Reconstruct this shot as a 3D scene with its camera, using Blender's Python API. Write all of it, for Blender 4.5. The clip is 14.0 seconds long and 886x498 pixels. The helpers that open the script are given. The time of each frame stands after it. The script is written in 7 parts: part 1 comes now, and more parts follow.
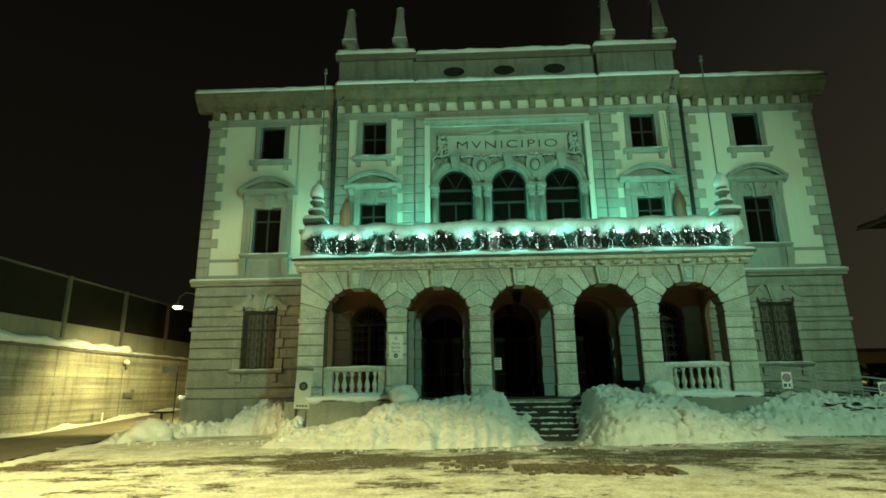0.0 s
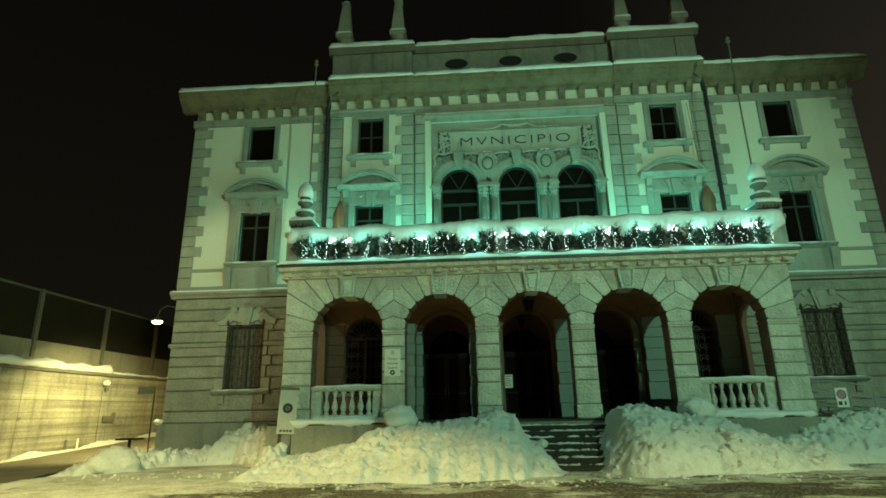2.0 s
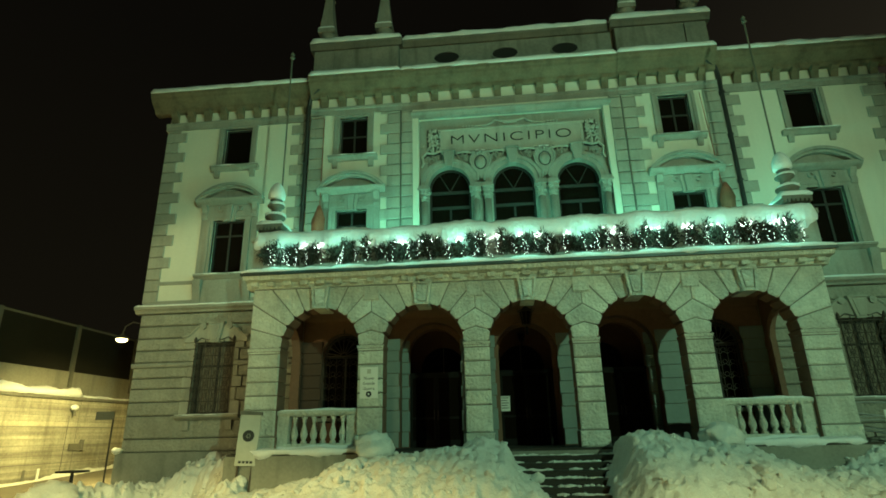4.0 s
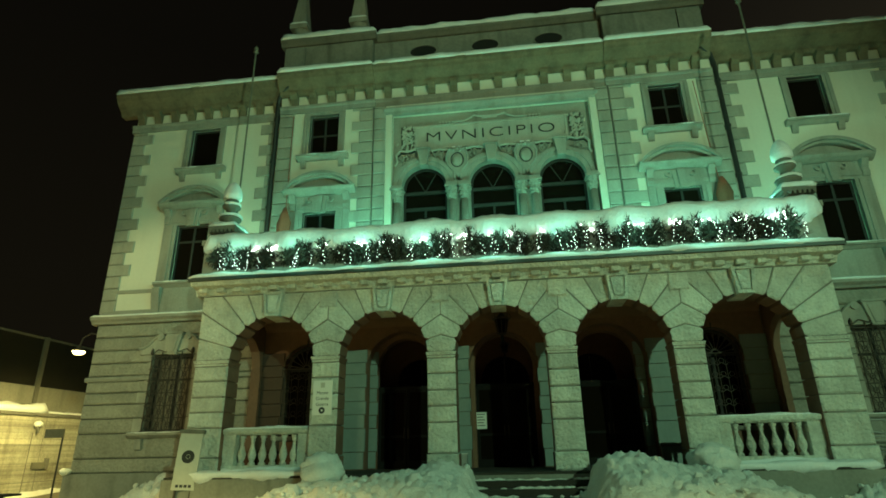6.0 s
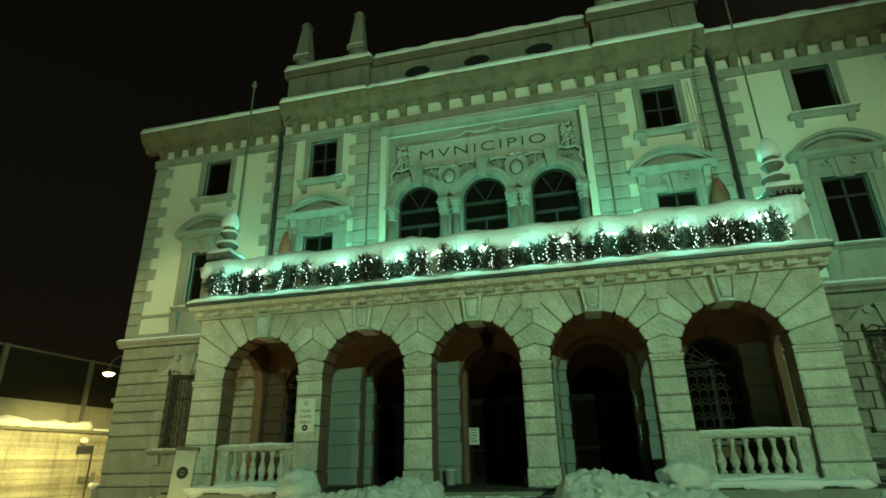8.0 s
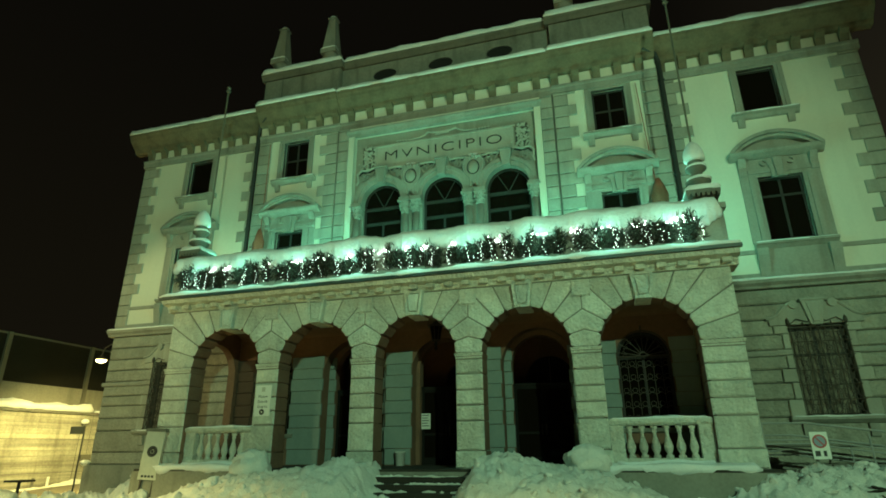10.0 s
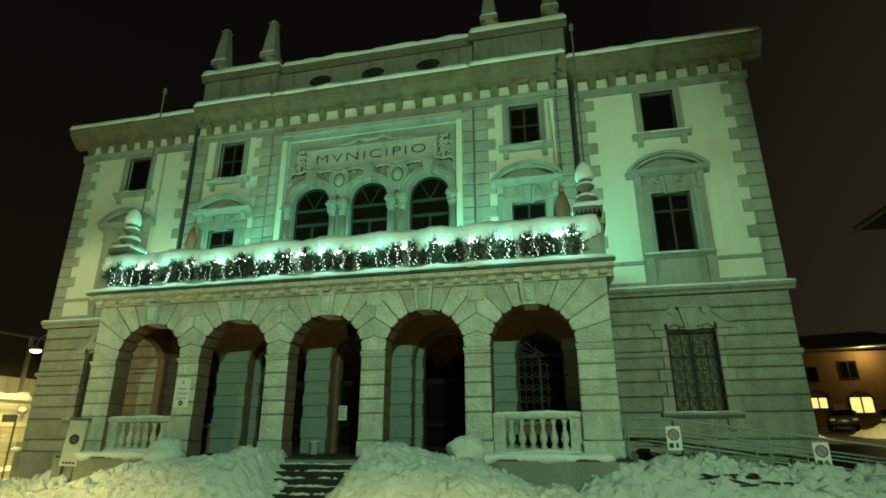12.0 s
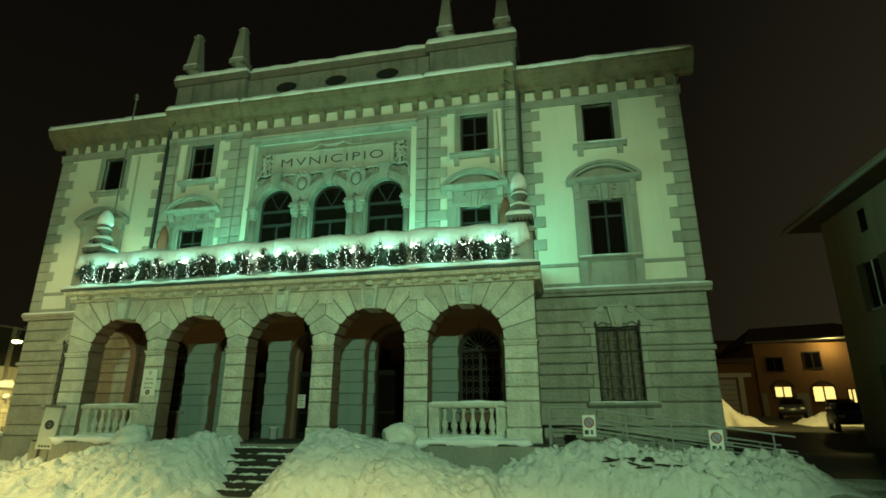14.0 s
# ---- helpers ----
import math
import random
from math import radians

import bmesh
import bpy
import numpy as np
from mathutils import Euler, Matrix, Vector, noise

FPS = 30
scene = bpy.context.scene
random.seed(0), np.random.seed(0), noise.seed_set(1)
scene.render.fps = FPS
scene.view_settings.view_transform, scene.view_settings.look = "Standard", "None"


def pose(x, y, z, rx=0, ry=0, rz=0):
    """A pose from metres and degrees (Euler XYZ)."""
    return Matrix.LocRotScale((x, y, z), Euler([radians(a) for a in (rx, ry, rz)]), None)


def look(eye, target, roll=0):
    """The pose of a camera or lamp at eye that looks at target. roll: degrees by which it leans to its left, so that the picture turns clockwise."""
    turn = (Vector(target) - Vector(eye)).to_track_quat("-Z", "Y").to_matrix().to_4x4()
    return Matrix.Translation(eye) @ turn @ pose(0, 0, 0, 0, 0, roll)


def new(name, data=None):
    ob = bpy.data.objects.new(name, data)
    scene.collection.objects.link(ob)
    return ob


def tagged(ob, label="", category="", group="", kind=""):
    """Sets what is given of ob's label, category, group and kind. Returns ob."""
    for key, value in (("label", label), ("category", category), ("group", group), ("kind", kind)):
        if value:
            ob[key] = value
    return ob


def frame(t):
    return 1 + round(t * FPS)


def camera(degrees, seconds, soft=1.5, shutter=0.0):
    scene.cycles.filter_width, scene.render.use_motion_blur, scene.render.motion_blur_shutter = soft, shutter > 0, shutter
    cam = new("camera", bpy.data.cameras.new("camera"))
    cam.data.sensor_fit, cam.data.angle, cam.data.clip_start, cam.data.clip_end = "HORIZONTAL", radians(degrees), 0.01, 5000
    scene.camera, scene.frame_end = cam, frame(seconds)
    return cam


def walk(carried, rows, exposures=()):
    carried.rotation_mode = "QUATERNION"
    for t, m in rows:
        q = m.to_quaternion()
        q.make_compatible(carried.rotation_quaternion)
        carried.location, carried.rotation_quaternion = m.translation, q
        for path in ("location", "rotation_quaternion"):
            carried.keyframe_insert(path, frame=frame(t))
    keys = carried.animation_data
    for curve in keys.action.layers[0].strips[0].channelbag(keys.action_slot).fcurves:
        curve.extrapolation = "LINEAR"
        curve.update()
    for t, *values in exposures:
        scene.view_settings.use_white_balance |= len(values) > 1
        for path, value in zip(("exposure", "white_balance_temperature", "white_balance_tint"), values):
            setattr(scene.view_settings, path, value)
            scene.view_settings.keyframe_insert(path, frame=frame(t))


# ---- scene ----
# Camera: field of view, then the walk as seconds, eye, target and roll
cam = camera(77.6, 14.0, soft=1.7)
PATH = [
    (0, (-0.094, -0.357, 1.756), (-0.170, 1.580, 2.249), -0.7),
    (0.5, (-0.081, 0.256, 1.782), (-0.164, 2.190, 2.287), -0.9),
    (1, (-0.092, 0.862, 1.727), (-0.184, 2.789, 2.253), -0.9),
    (1.5, (0.027, 1.559, 1.738), (-0.080, 3.485, 2.266), -0.9),
    (2, (0.154, 2.207, 1.779), (0.039, 4.123, 2.339), -1.1),
    (4.5, (1.235, 5.235, 1.929), (1.059, 7.122, 2.566), -1.1),
    (5, (1.487, 5.755, 1.980), (1.299, 7.639, 2.626), -0.9),
    (5.5, (1.963, 6.131, 2.016), (1.763, 8.006, 2.683), -1.1),
    (6, (2.463, 6.463, 1.995), (2.244, 8.330, 2.677), -1.2),
    (6.5, (3.016, 6.662, 2.010), (2.748, 8.517, 2.706), -1.2),
    (7, (3.608, 6.686, 2.062), (3.288, 8.526, 2.779), -1.1),
    (7.5, (4.327, 6.774, 2.084), (3.949, 8.601, 2.807), -1.1),
    (7.7, (4.639, 6.748, 2.069), (4.234, 8.567, 2.795), -1.2),
    (9.8, (7.495, 6.186, 1.960), (6.966, 7.988, 2.647), -0.4),
    (10, (7.734, 6.107, 1.960), (7.218, 7.916, 2.639), -0.5),
    (10.5, (8.391, 5.905, 1.972), (7.899, 7.723, 2.644), -0.3),
    (11, (9.032, 5.738, 1.992), (8.564, 7.563, 2.663), -0.2),
    (11.5, (9.593, 5.524, 1.989), (9.158, 7.362, 2.646), -0.1),
    (12, (10.177, 5.240, 1.982), (9.749, 7.083, 2.628), -0.1),
    (12.5, (10.777, 4.964, 2.011), (10.365, 6.815, 2.647), -0.1),
    (13, (11.309, 4.613, 2.045), (10.902, 6.471, 2.665), 0.1),
    (13.5, (11.820, 4.350, 2.040), (11.412, 6.212, 2.647), 0.1),
    (14, (12.301, 3.985, 2.021), (11.887, 5.847, 2.623), 0.1),
]
walk(cam, [(t, look(eye, target, roll)) for t, eye, target, roll in PATH],
     [(0.0, -0.06, 6350, 19), (2.0, -0.12, 6400, 19), (5.0, -0.2, 7050, 16), (7.5, -0.12, 7050, 15), (10.0, -0.08, 7050, 15), (12.0, -0.02, 7150, 17), (14.0, 0.04, 7300, 20)])

# ---- night sky and lamps ----
world = bpy.data.worlds.new("night")
scene.world = world
world.use_nodes = True
wn, wl = world.node_tree.nodes, world.node_tree.links
bg = wn["Background"]
tc = wn.new("ShaderNodeTexCoord")
sep = wn.new("ShaderNodeSeparateXYZ")
ramp = wn.new("ShaderNodeValToRGB")
ramp.color_ramp.elements[0].position, ramp.color_ramp.elements[0].color = 0.0, (0.0095, 0.0086, 0.0048, 1)
ramp.color_ramp.elements[1].position, ramp.color_ramp.elements[1].color = 0.6, (0.0042, 0.0040, 0.0027, 1)
wl.new(tc.outputs["Generated"], sep.inputs[0])
wl.new(sep.outputs["Z"], ramp.inputs[0])
# the town's glow on the clouds, stronger towards the lane
glow = wn.new("ShaderNodeMapRange")
glow.inputs[1].default_value, glow.inputs[2].default_value, glow.inputs[3].default_value, glow.inputs[4].default_value = 0.15, 0.75, 0.8, 4.0
wl.new(sep.outputs["X"], glow.inputs[0])
tint = wn.new("ShaderNodeVectorMath")
tint.operation = "SCALE"
wl.new(ramp.outputs[0], tint.inputs[0])
wl.new(glow.outputs[0], tint.inputs["Scale"])
wl.new(tint.outputs[0], bg.inputs[0])
bg.inputs[1].default_value = 1.0


def lamp(name, kind, at, energy, colour, target=None, **more):
    data = bpy.data.lights.new(name, kind)
    data.energy, data.color = energy, colour
    ob = new(name, data)
    ob.matrix_world = look(at, target) if target else pose(*at)
    return ob, data


SODIUM = (1.0, 0.93, 0.31)
TEAL = (0.16, 1.0, 0.66)

# Green-white light on a mast across the square, and a yellower one by the road
o, d = lamp("mast_light", "SPOT", (24.0, -21.0, 14.0), 35200, (0.46, 1.0, 0.58), (1.0, 26.0, 4.0))
d.spot_size, d.spot_blend, d.shadow_soft_size = radians(47), 0.55, 0.2
o, d = lamp("road_light", "SPOT", (-17.0, 12.0, 9.0), 2600, (0.92, 0.98, 0.44), (-10.0, 26.0, 5.0))
d.spot_size, d.spot_blend, d.shadow_soft_size = radians(50), 0.5, 0.15
# Cut-off sodium street lights over the square: they light the ground, not the walls
for at, power in (((-9.6, 8.6, 8.0), 7000), ((8.5, 4.5, 8.0), 4000)):
    o, d = lamp("street_light_sodium", "SPOT", at, power, SODIUM, (at[0], at[1] + 0.6, 0.0))
    d.spot_size, d.spot_blend, d.shadow_soft_size = radians(126), 0.2, 0.2
# Bracket lamp on the side wall by the retaining wall
o, d = lamp("street_light_bracket", "SPOT", (-14.35, 26.26, 5.74), 6500, SODIUM, (-17.1, 28.8, 0.0))
d.spot_size, d.spot_blend, d.shadow_soft_size = radians(124), 0.7, 0.12
# Street light in the lane behind
o, d = lamp("street_light_lane", "SPOT", (25.0, 39.0, 8.5), 1600, SODIUM, (26.2, 46.0, 2.0))
d.spot_size, d.spot_blend, d.shadow_soft_size = radians(140), 0.4, 0.15
# Lamp under the eave of the orange house
o, d = lamp("eave_light", "POINT", (41.6, 74.4, 10.6), 200, SODIUM)
d.shadow_soft_size = 0.15
# Green lamps that stand on the balcony behind the parapet
for x, power in ((-6.3, 210), (-2.4, 240), (2.2, 250), (6.8, 240), (10.6, 190)):
    o, d = lamp("balcony_lamp", "POINT", (x, 23.2, 8.5), power, TEAL)
    d.shadow_soft_size = 0.25

# The strings of lights in the garland
for k in range(9):
    o, d = lamp("string_light", "POINT", (-5.8 + 2.0 * k, 21.2, 7.7), 27, (0.2, 1.0, 0.72))
    d.shadow_soft_size = 0.2

# ---- materials ----
def material(name, base, rough=0.8, metal=0.0, vary=0.12, fine=18.0, coarse=0.9, bump=0.25, dirt=0.0, dirt_colour=(0.05, 0.045, 0.035), random_tone=0.0, bump_scale=None, dist=0.01):
    """A worn surface: two scales of tone, dirt streaks and fine relief."""
    m = bpy.data.materials.new(name)
    m.use_nodes = True
    n, l = m.node_tree.nodes, m.node_tree.links
    p = n["Principled BSDF"]
    p.inputs["Roughness"].default_value, p.inputs["Metallic"].default_value = rough, metal
    co = n.new("ShaderNodeTexCoord")
    geo = n.new("ShaderNodeNewGeometry")

    def noise_node(scale, detail=5.0):
        t = n.new("ShaderNodeTexNoise")
        t.inputs["Scale"].default_value, t.inputs["Detail"].default_value = scale, detail
        l.new(geo.outputs["Position"], t.inputs["Vector"])
        return t.outputs["Fac"]

    def math(op, a, b):
        t = n.new("ShaderNodeMath")
        t.operation = op
        for k, v in enumerate((a, b)):
            if isinstance(v, (int, float)):
                t.inputs[k].default_value = v
            else:
                l.new(v, t.inputs[k])
        return t.outputs[0]

    f1, f2 = noise_node(fine), noise_node(coarse)
    tone = math("ADD", math("MULTIPLY", math("SUBTRACT", f1, 0.5), vary * 2.2), math("MULTIPLY", math("SUBTRACT", f2, 0.5), vary * 3.0))
    tone = math("ADD", tone, 1.0)
    if random_tone:
        oi = n.new("ShaderNodeObjectInfo")
        tone = math("MULTIPLY", tone, math("ADD", math("MULTIPLY", oi.outputs["Random"], random_tone * 2), 1.0 - random_tone))
    mix = n.new("ShaderNodeVectorMath")
    mix.operation = "SCALE"
    mix.inputs[0].default_value = base
    l.new(tone, mix.inputs["Scale"])
    colour = mix.outputs[0]
    if dirt:
        mp = n.new("ShaderNodeMapping")
        mp.inputs["Scale"].default_value = (2.6, 2.6, 0.35)
        l.new(geo.outputs["Position"], mp.inputs[0])
        t = n.new("ShaderNodeTexNoise")
        t.inputs["Scale"].default_value, t.inputs["Detail"].default_value = 1.0, 7.0
        l.new(mp.outputs[0], t.inputs["Vector"])
        r = n.new("ShaderNodeMapRange")
        r.inputs[1].default_value, r.inputs[2].default_value, r.inputs[4].default_value = 0.5, 0.75, dirt
        l.new(t.outputs["Fac"], r.inputs[0])
        mc = n.new("ShaderNodeMix")
        mc.data_type = "RGBA"
        l.new(r.outputs[0], mc.inputs[0])
        l.new(colour, mc.inputs[6])
        mc.inputs[7].default_value = (*dirt_colour, 1)
        colour = mc.outputs[2]
    l.new(colour, p.inputs["Base Color"])
    if bump:
        b = n.new("ShaderNodeBump")
        b.inputs["Strength"].default_value, b.inputs["Distance"].default_value = bump, dist
        l.new(noise_node(bump_scale or fine * 1.5, 8.0), b.inputs["Height"])
        l.new(b.outputs[0], p.inputs["Normal"])
    return m


def emitter(name, colour, strength):
    m = bpy.data.materials.new(name)
    m.use_nodes = True
    p = m.node_tree.nodes["Principled BSDF"]
    p.inputs["Base Color"].default_value = (0.8, 0.8, 0.8, 1)
    p.inputs["Emission Color"].default_value = (*colour, 1)
    p.inputs["Emission Strength"].default_value = strength
    return m


PLASTER = material("cream_plaster", (0.71, 0.685, 0.585), 0.85, vary=0.05, fine=9, coarse=0.5, bump=0.12, dirt=0.12, dirt_colour=(0.4, 0.38, 0.3))
STONE = material("grey_cut_stone", (0.36, 0.345, 0.295), 0.8, vary=0.14, fine=14, coarse=1.0, bump=0.3, dirt=0.3, random_tone=0.12)
TRIM = material("grey_moulded_stone", (0.31, 0.30, 0.26), 0.78, vary=0.18, fine=16, coarse=0.8, bump=0.3, dirt=0.45, dirt_colour=(0.09, 0.08, 0.06))
GRANITE = material("bush_hammered_granite", (0.57, 0.585, 0.52), 0.9, vary=0.22, fine=15, coarse=2.4, bump=1.0, dirt=0.3, dirt_colour=(0.24, 0.23, 0.19), random_tone=0.14, bump_scale=10, dist=0.11)
VAULT = material("brown_vault_plaster", (0.23, 0.13, 0.085), 0.9, vary=0.15, fine=8, coarse=0.8, bump=0.2)
JOINT = material("dark_joint_mortar", (0.11, 0.105, 0.09), 0.95, vary=0.15, bump=0.2)
CONCRETE = material("board_marked_concrete", (0.38, 0.35, 0.27), 0.9, vary=0.36, fine=10, coarse=0.6, bump=0.3, dirt=0.6, dirt_colour=(0.11, 0.10, 0.07))


def boards(m):
    """Marks of the shuttering boards: long level streaks, lighter and darker."""
    n, l = m.node_tree.nodes, m.node_tree.links
    p = n["Principled BSDF"]
    old = p.inputs["Base Color"].links[0].from_socket
    geo = n.new("ShaderNodeNewGeometry")
    mp = n.new("ShaderNodeMapping")
    mp.inputs["Scale"].default_value = (0.12, 0.12, 4.5)
    l.new(geo.outputs["Position"], mp.inputs[0])
    t = n.new("ShaderNodeTexNoise")
    t.inputs["Scale"].default_value, t.inputs["Detail"].default_value = 1.0, 6.0
    l.new(mp.outputs[0], t.inputs["Vector"])
    r = n.new("ShaderNodeMapRange")
    r.inputs[1].default_value, r.inputs[2].default_value, r.inputs[3].default_value, r.inputs[4].default_value = 0.3, 0.7, 0.55, 1.3
    l.new(t.outputs["Fac"], r.inputs[0])
    v = n.new("ShaderNodeVectorMath")
    v.operation = "SCALE"
    l.new(old, v.inputs[0])
    l.new(r.outputs[0], v.inputs["Scale"])
    l.new(v.outputs[0], p.inputs["Base Color"])


boards(CONCRETE)
CONC_DARK = material("dark_stained_concrete", (0.16, 0.15, 0.125), 0.9, vary=0.2, fine=12, coarse=0.7, bump=0.3, dirt=0.4)
SNOW = material("fresh_snow", (0.82, 0.83, 0.84), 0.75, vary=0.06, fine=14, coarse=1.2, bump=0.8, bump_scale=14, dist=0.035)
SNOW_DIRTY = material("shovelled_snow", (0.74, 0.73, 0.69), 0.9, vary=0.12, fine=17, coarse=1.6, bump=0.9, bump_scale=22, dist=0.045, dirt=0.2, dirt_colour=(0.40, 0.36, 0.27))
STEP = material("wet_worn_step_stone", (0.034, 0.028, 0.021), 0.85, vary=0.25, fine=9, coarse=1.2, bump=0.3)
IRON = material("weathered_wrought_iron", (0.06, 0.045, 0.034), 0.7, 0.0, vary=0.1, bump=0.1)
IRON_DARK = material("dark_wrought_iron", (0.012, 0.011, 0.010), 0.8, 0.0, vary=0.1, bump=0.1)
STEEL = material("galvanised_steel", (0.36, 0.37, 0.36), 0.55, 0.35, vary=0.1, bump=0.1)
PIPE = material("dark_copper_pipe", (0.035, 0.035, 0.033), 0.5, 0.3, vary=0.2, bump=0.1)
RUST = material("rust_brown_cloth", (0.34, 0.09, 0.05), 0.75, vary=0.25, bump=0.2)
WOOD = material("near_black_wood", (0.006, 0.005, 0.004), 0.95, vary=0.25, fine=22, coarse=2, bump=0.2)
FRAME = material("grey_painted_window_wood", (0.032, 0.03, 0.027), 0.8, vary=0.1, bump=0.1)
WHITE_SIGN = material("white_enamel_sign", (0.78, 0.78, 0.74), 0.4, vary=0.03, bump=0.05)
INK = material("dark_sign_ink", (0.025, 0.025, 0.025), 0.6, vary=0.05, bump=0)
RED = material("red_sign_paint", (0.45, 0.05, 0.05), 0.5, vary=0.05, bump=0)
BLUE = material("blue_sign_paint", (0.22, 0.27, 0.36), 0.5, vary=0.05, bump=0)
GREEN = material("evergreen_needles", (0.04, 0.036, 0.024), 0.7, vary=0.45, fine=30, bump=0)
ORANGE = material("orange_plaster", (0.34, 0.18, 0.09), 0.9, vary=0.12, fine=6, coarse=0.4, bump=0.2, dirt=0.2)
CREAM = material("pale_yellow_plaster", (0.5, 0.42, 0.24), 0.9, vary=0.1, fine=6, coarse=0.5, bump=0.2, dirt=0.15)
OCHRE = material("ochre_plaster", (0.24, 0.20, 0.14), 0.9, vary=0.1, fine=6, coarse=0.4, bump=0.2, dirt=0.2)
ROOF = material("brown_roof_tiles", (0.14, 0.10, 0.08), 0.85, vary=0.2, fine=6, bump=0.4)
ASPHALT = material("wet_asphalt", (0.05, 0.048, 0.042), 0.5, vary=0.25, fine=25, coarse=0.7, bump=0.4)
DARKPAINT = material("dark_car_paint", (0.04, 0.045, 0.05), 0.3, 0.0, vary=0.05, bump=0)
RUBBER = material("black_rubber", (0.02, 0.02, 0.02), 0.8, bump=0.1)
# Near-black colour that holds the darkness of rooms and openings
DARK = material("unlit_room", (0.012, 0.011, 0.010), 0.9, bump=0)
RUSTIC = material("rock_faced_grey_stone", (0.335, 0.318, 0.265), 0.85, vary=0.26, fine=11, coarse=1.6, bump=1.0, dirt=0.4, dirt_colour=(0.13, 0.12, 0.09), random_tone=0.12, bump_scale=9, dist=0.08)
MORTAR = material("grey_bedding_mortar", (0.24, 0.235, 0.2), 0.95, vary=0.3, fine=9, coarse=1.4, bump=0.3)
SHUTTER = material("brown_shutter_wood", (0.09, 0.07, 0.048), 0.85, vary=0.25, fine=14, coarse=1.5, bump=0.2)
BLIND = material("drab_roller_blind", (0.22, 0.185, 0.145), 0.85, vary=0.2, fine=9, coarse=1.5, bump=0.2)
BULB = emitter("white_led_bulb", (0.72, 1.0, 0.86), 5.0)
GLOW = emitter("bright_led_under_snow", (0.70, 1.0, 0.84), 13.0)
SODIUM_GLASS = emitter("sodium_lamp_glass", (1.0, 0.86, 0.36), 14.0)
WARM_WINDOW = emitter("lit_window", (1.0, 0.84, 0.26), 1.15)

GLASS = bpy.data.materials.new("dark_window_glass")
GLASS.use_nodes = True
_p = GLASS.node_tree.nodes["Principled BSDF"]
_p.inputs["Base Color"].default_value = (0.009, 0.006, 0.004, 1)
_p.inputs["Roughness"].default_value = 0.06
_p.inputs["Specular IOR Level"].default_value = 0.12


def ground_material():
    """Packed snow, scraped in a broad ragged swath down to wet brown paving."""
    m = bpy.data.materials.new("packed_snow_over_paving")
    m.use_nodes = True
    n, l = m.node_tree.nodes, m.node_tree.links
    p = n["Principled BSDF"]
    geo = n.new("ShaderNodeNewGeometry")

    def tex(scale, stretch, detail, rough):
        mp = n.new("ShaderNodeMapping")
        mp.inputs["Scale"].default_value = stretch
        l.new(geo.outputs["Position"], mp.inputs[0])
        t = n.new("ShaderNodeTexNoise")
        t.inputs["Scale"].default_value, t.inputs["Detail"].default_value, t.inputs["Roughness"].default_value = scale, detail, rough
        l.new(mp.outputs[0], t.inputs["Vector"])
        return t.outputs["Fac"]

    def calc(op, a, b):
        t = n.new("ShaderNodeMath")
        t.operation = op
        for k, v in enumerate((a, b)):
            if isinstance(v, (int, float)):
                t.inputs[k].default_value = v
            else:
                l.new(v, t.inputs[k])
        return t.outputs[0]

    sep = n.new("ShaderNodeSeparateXYZ")
    l.new(geo.outputs["Position"], sep.inputs[0])
    # the plough's swath runs along the front of the banks
    swath = calc("SUBTRACT", 1.0, calc("MINIMUM", 1.0, calc("DIVIDE", calc("ABSOLUTE", calc("SUBTRACT", sep.outputs["Y"], 14.9), 0.0), 3.6)))
    patch = calc("ADD", tex(1.0, (0.38, 0.62, 1), 12.0, 0.78), calc("MULTIPLY", swath, 0.095))
    patch = calc("ADD", patch, calc("MULTIPLY", calc("SUBTRACT", tex(8.0, (0.6, 1.3, 1), 10.0, 0.9), 0.5), 0.55))
    # broad worn places before the steps
    for cx, cy, rx, ry, k in ((-2.4, 14.1, 3.6, 1.5, 0.085), (6.0, 15.6, 4.5, 1.0, 0.08), (2.7, 16.8, 1.0, 1.0, 0.12), (11.5, 14.5, 3.5, 0.8, 0.06), (2.5, 12.7, 2.3, 0.9, -0.3), (-9.5, 18.5, 4.5, 3.8, -0.3)):
        u = calc("DIVIDE", calc("SUBTRACT", sep.outputs["X"], cx), rx)
        v = calc("DIVIDE", calc("SUBTRACT", sep.outputs["Y"], cy), ry)
        q = calc("MAXIMUM", calc("SUBTRACT", 1.0, calc("ADD", calc("MULTIPLY", u, u), calc("MULTIPLY", v, v))), 0.0)
        patch = calc("ADD", patch, calc("MULTIPLY", q, k))
    r = n.new("ShaderNodeMapRange")
    r.inputs[1].default_value, r.inputs[2].default_value = 0.555, 0.58
    l.new(patch, r.inputs[0])
    f = tex(14.0, (1, 1, 1), 9.0, 0.7)
    g = tex(1.6, (1, 1, 1), 4.0, 0.6)
    snow = n.new("ShaderNodeValToRGB")
    snow.color_ramp.elements[0].color, snow.color_ramp.elements[1].color = (0.36, 0.33, 0.25, 1), (0.80, 0.79, 0.73, 1)
    snow.color_ramp.elements[0].position, snow.color_ramp.elements[1].position = 0.38, 0.58
    l.new(calc("ADD", calc("MULTIPLY", f, 0.6), calc("MULTIPLY", g, 0.4)), snow.inputs[0])
    wet = n.new("ShaderNodeValToRGB")
    wet.color_ramp.elements[0].color, wet.color_ramp.elements[1].color = (0.05, 0.037, 0.022, 1), (0.48, 0.44, 0.34, 1)
    wet.color_ramp.elements[0].position, wet.color_ramp.elements[1].position = 0.46, 0.7
    l.new(f, wet.inputs[0])
    mc = n.new("ShaderNodeMix")
    mc.data_type = "RGBA"
    l.new(r.outputs[0], mc.inputs[0])
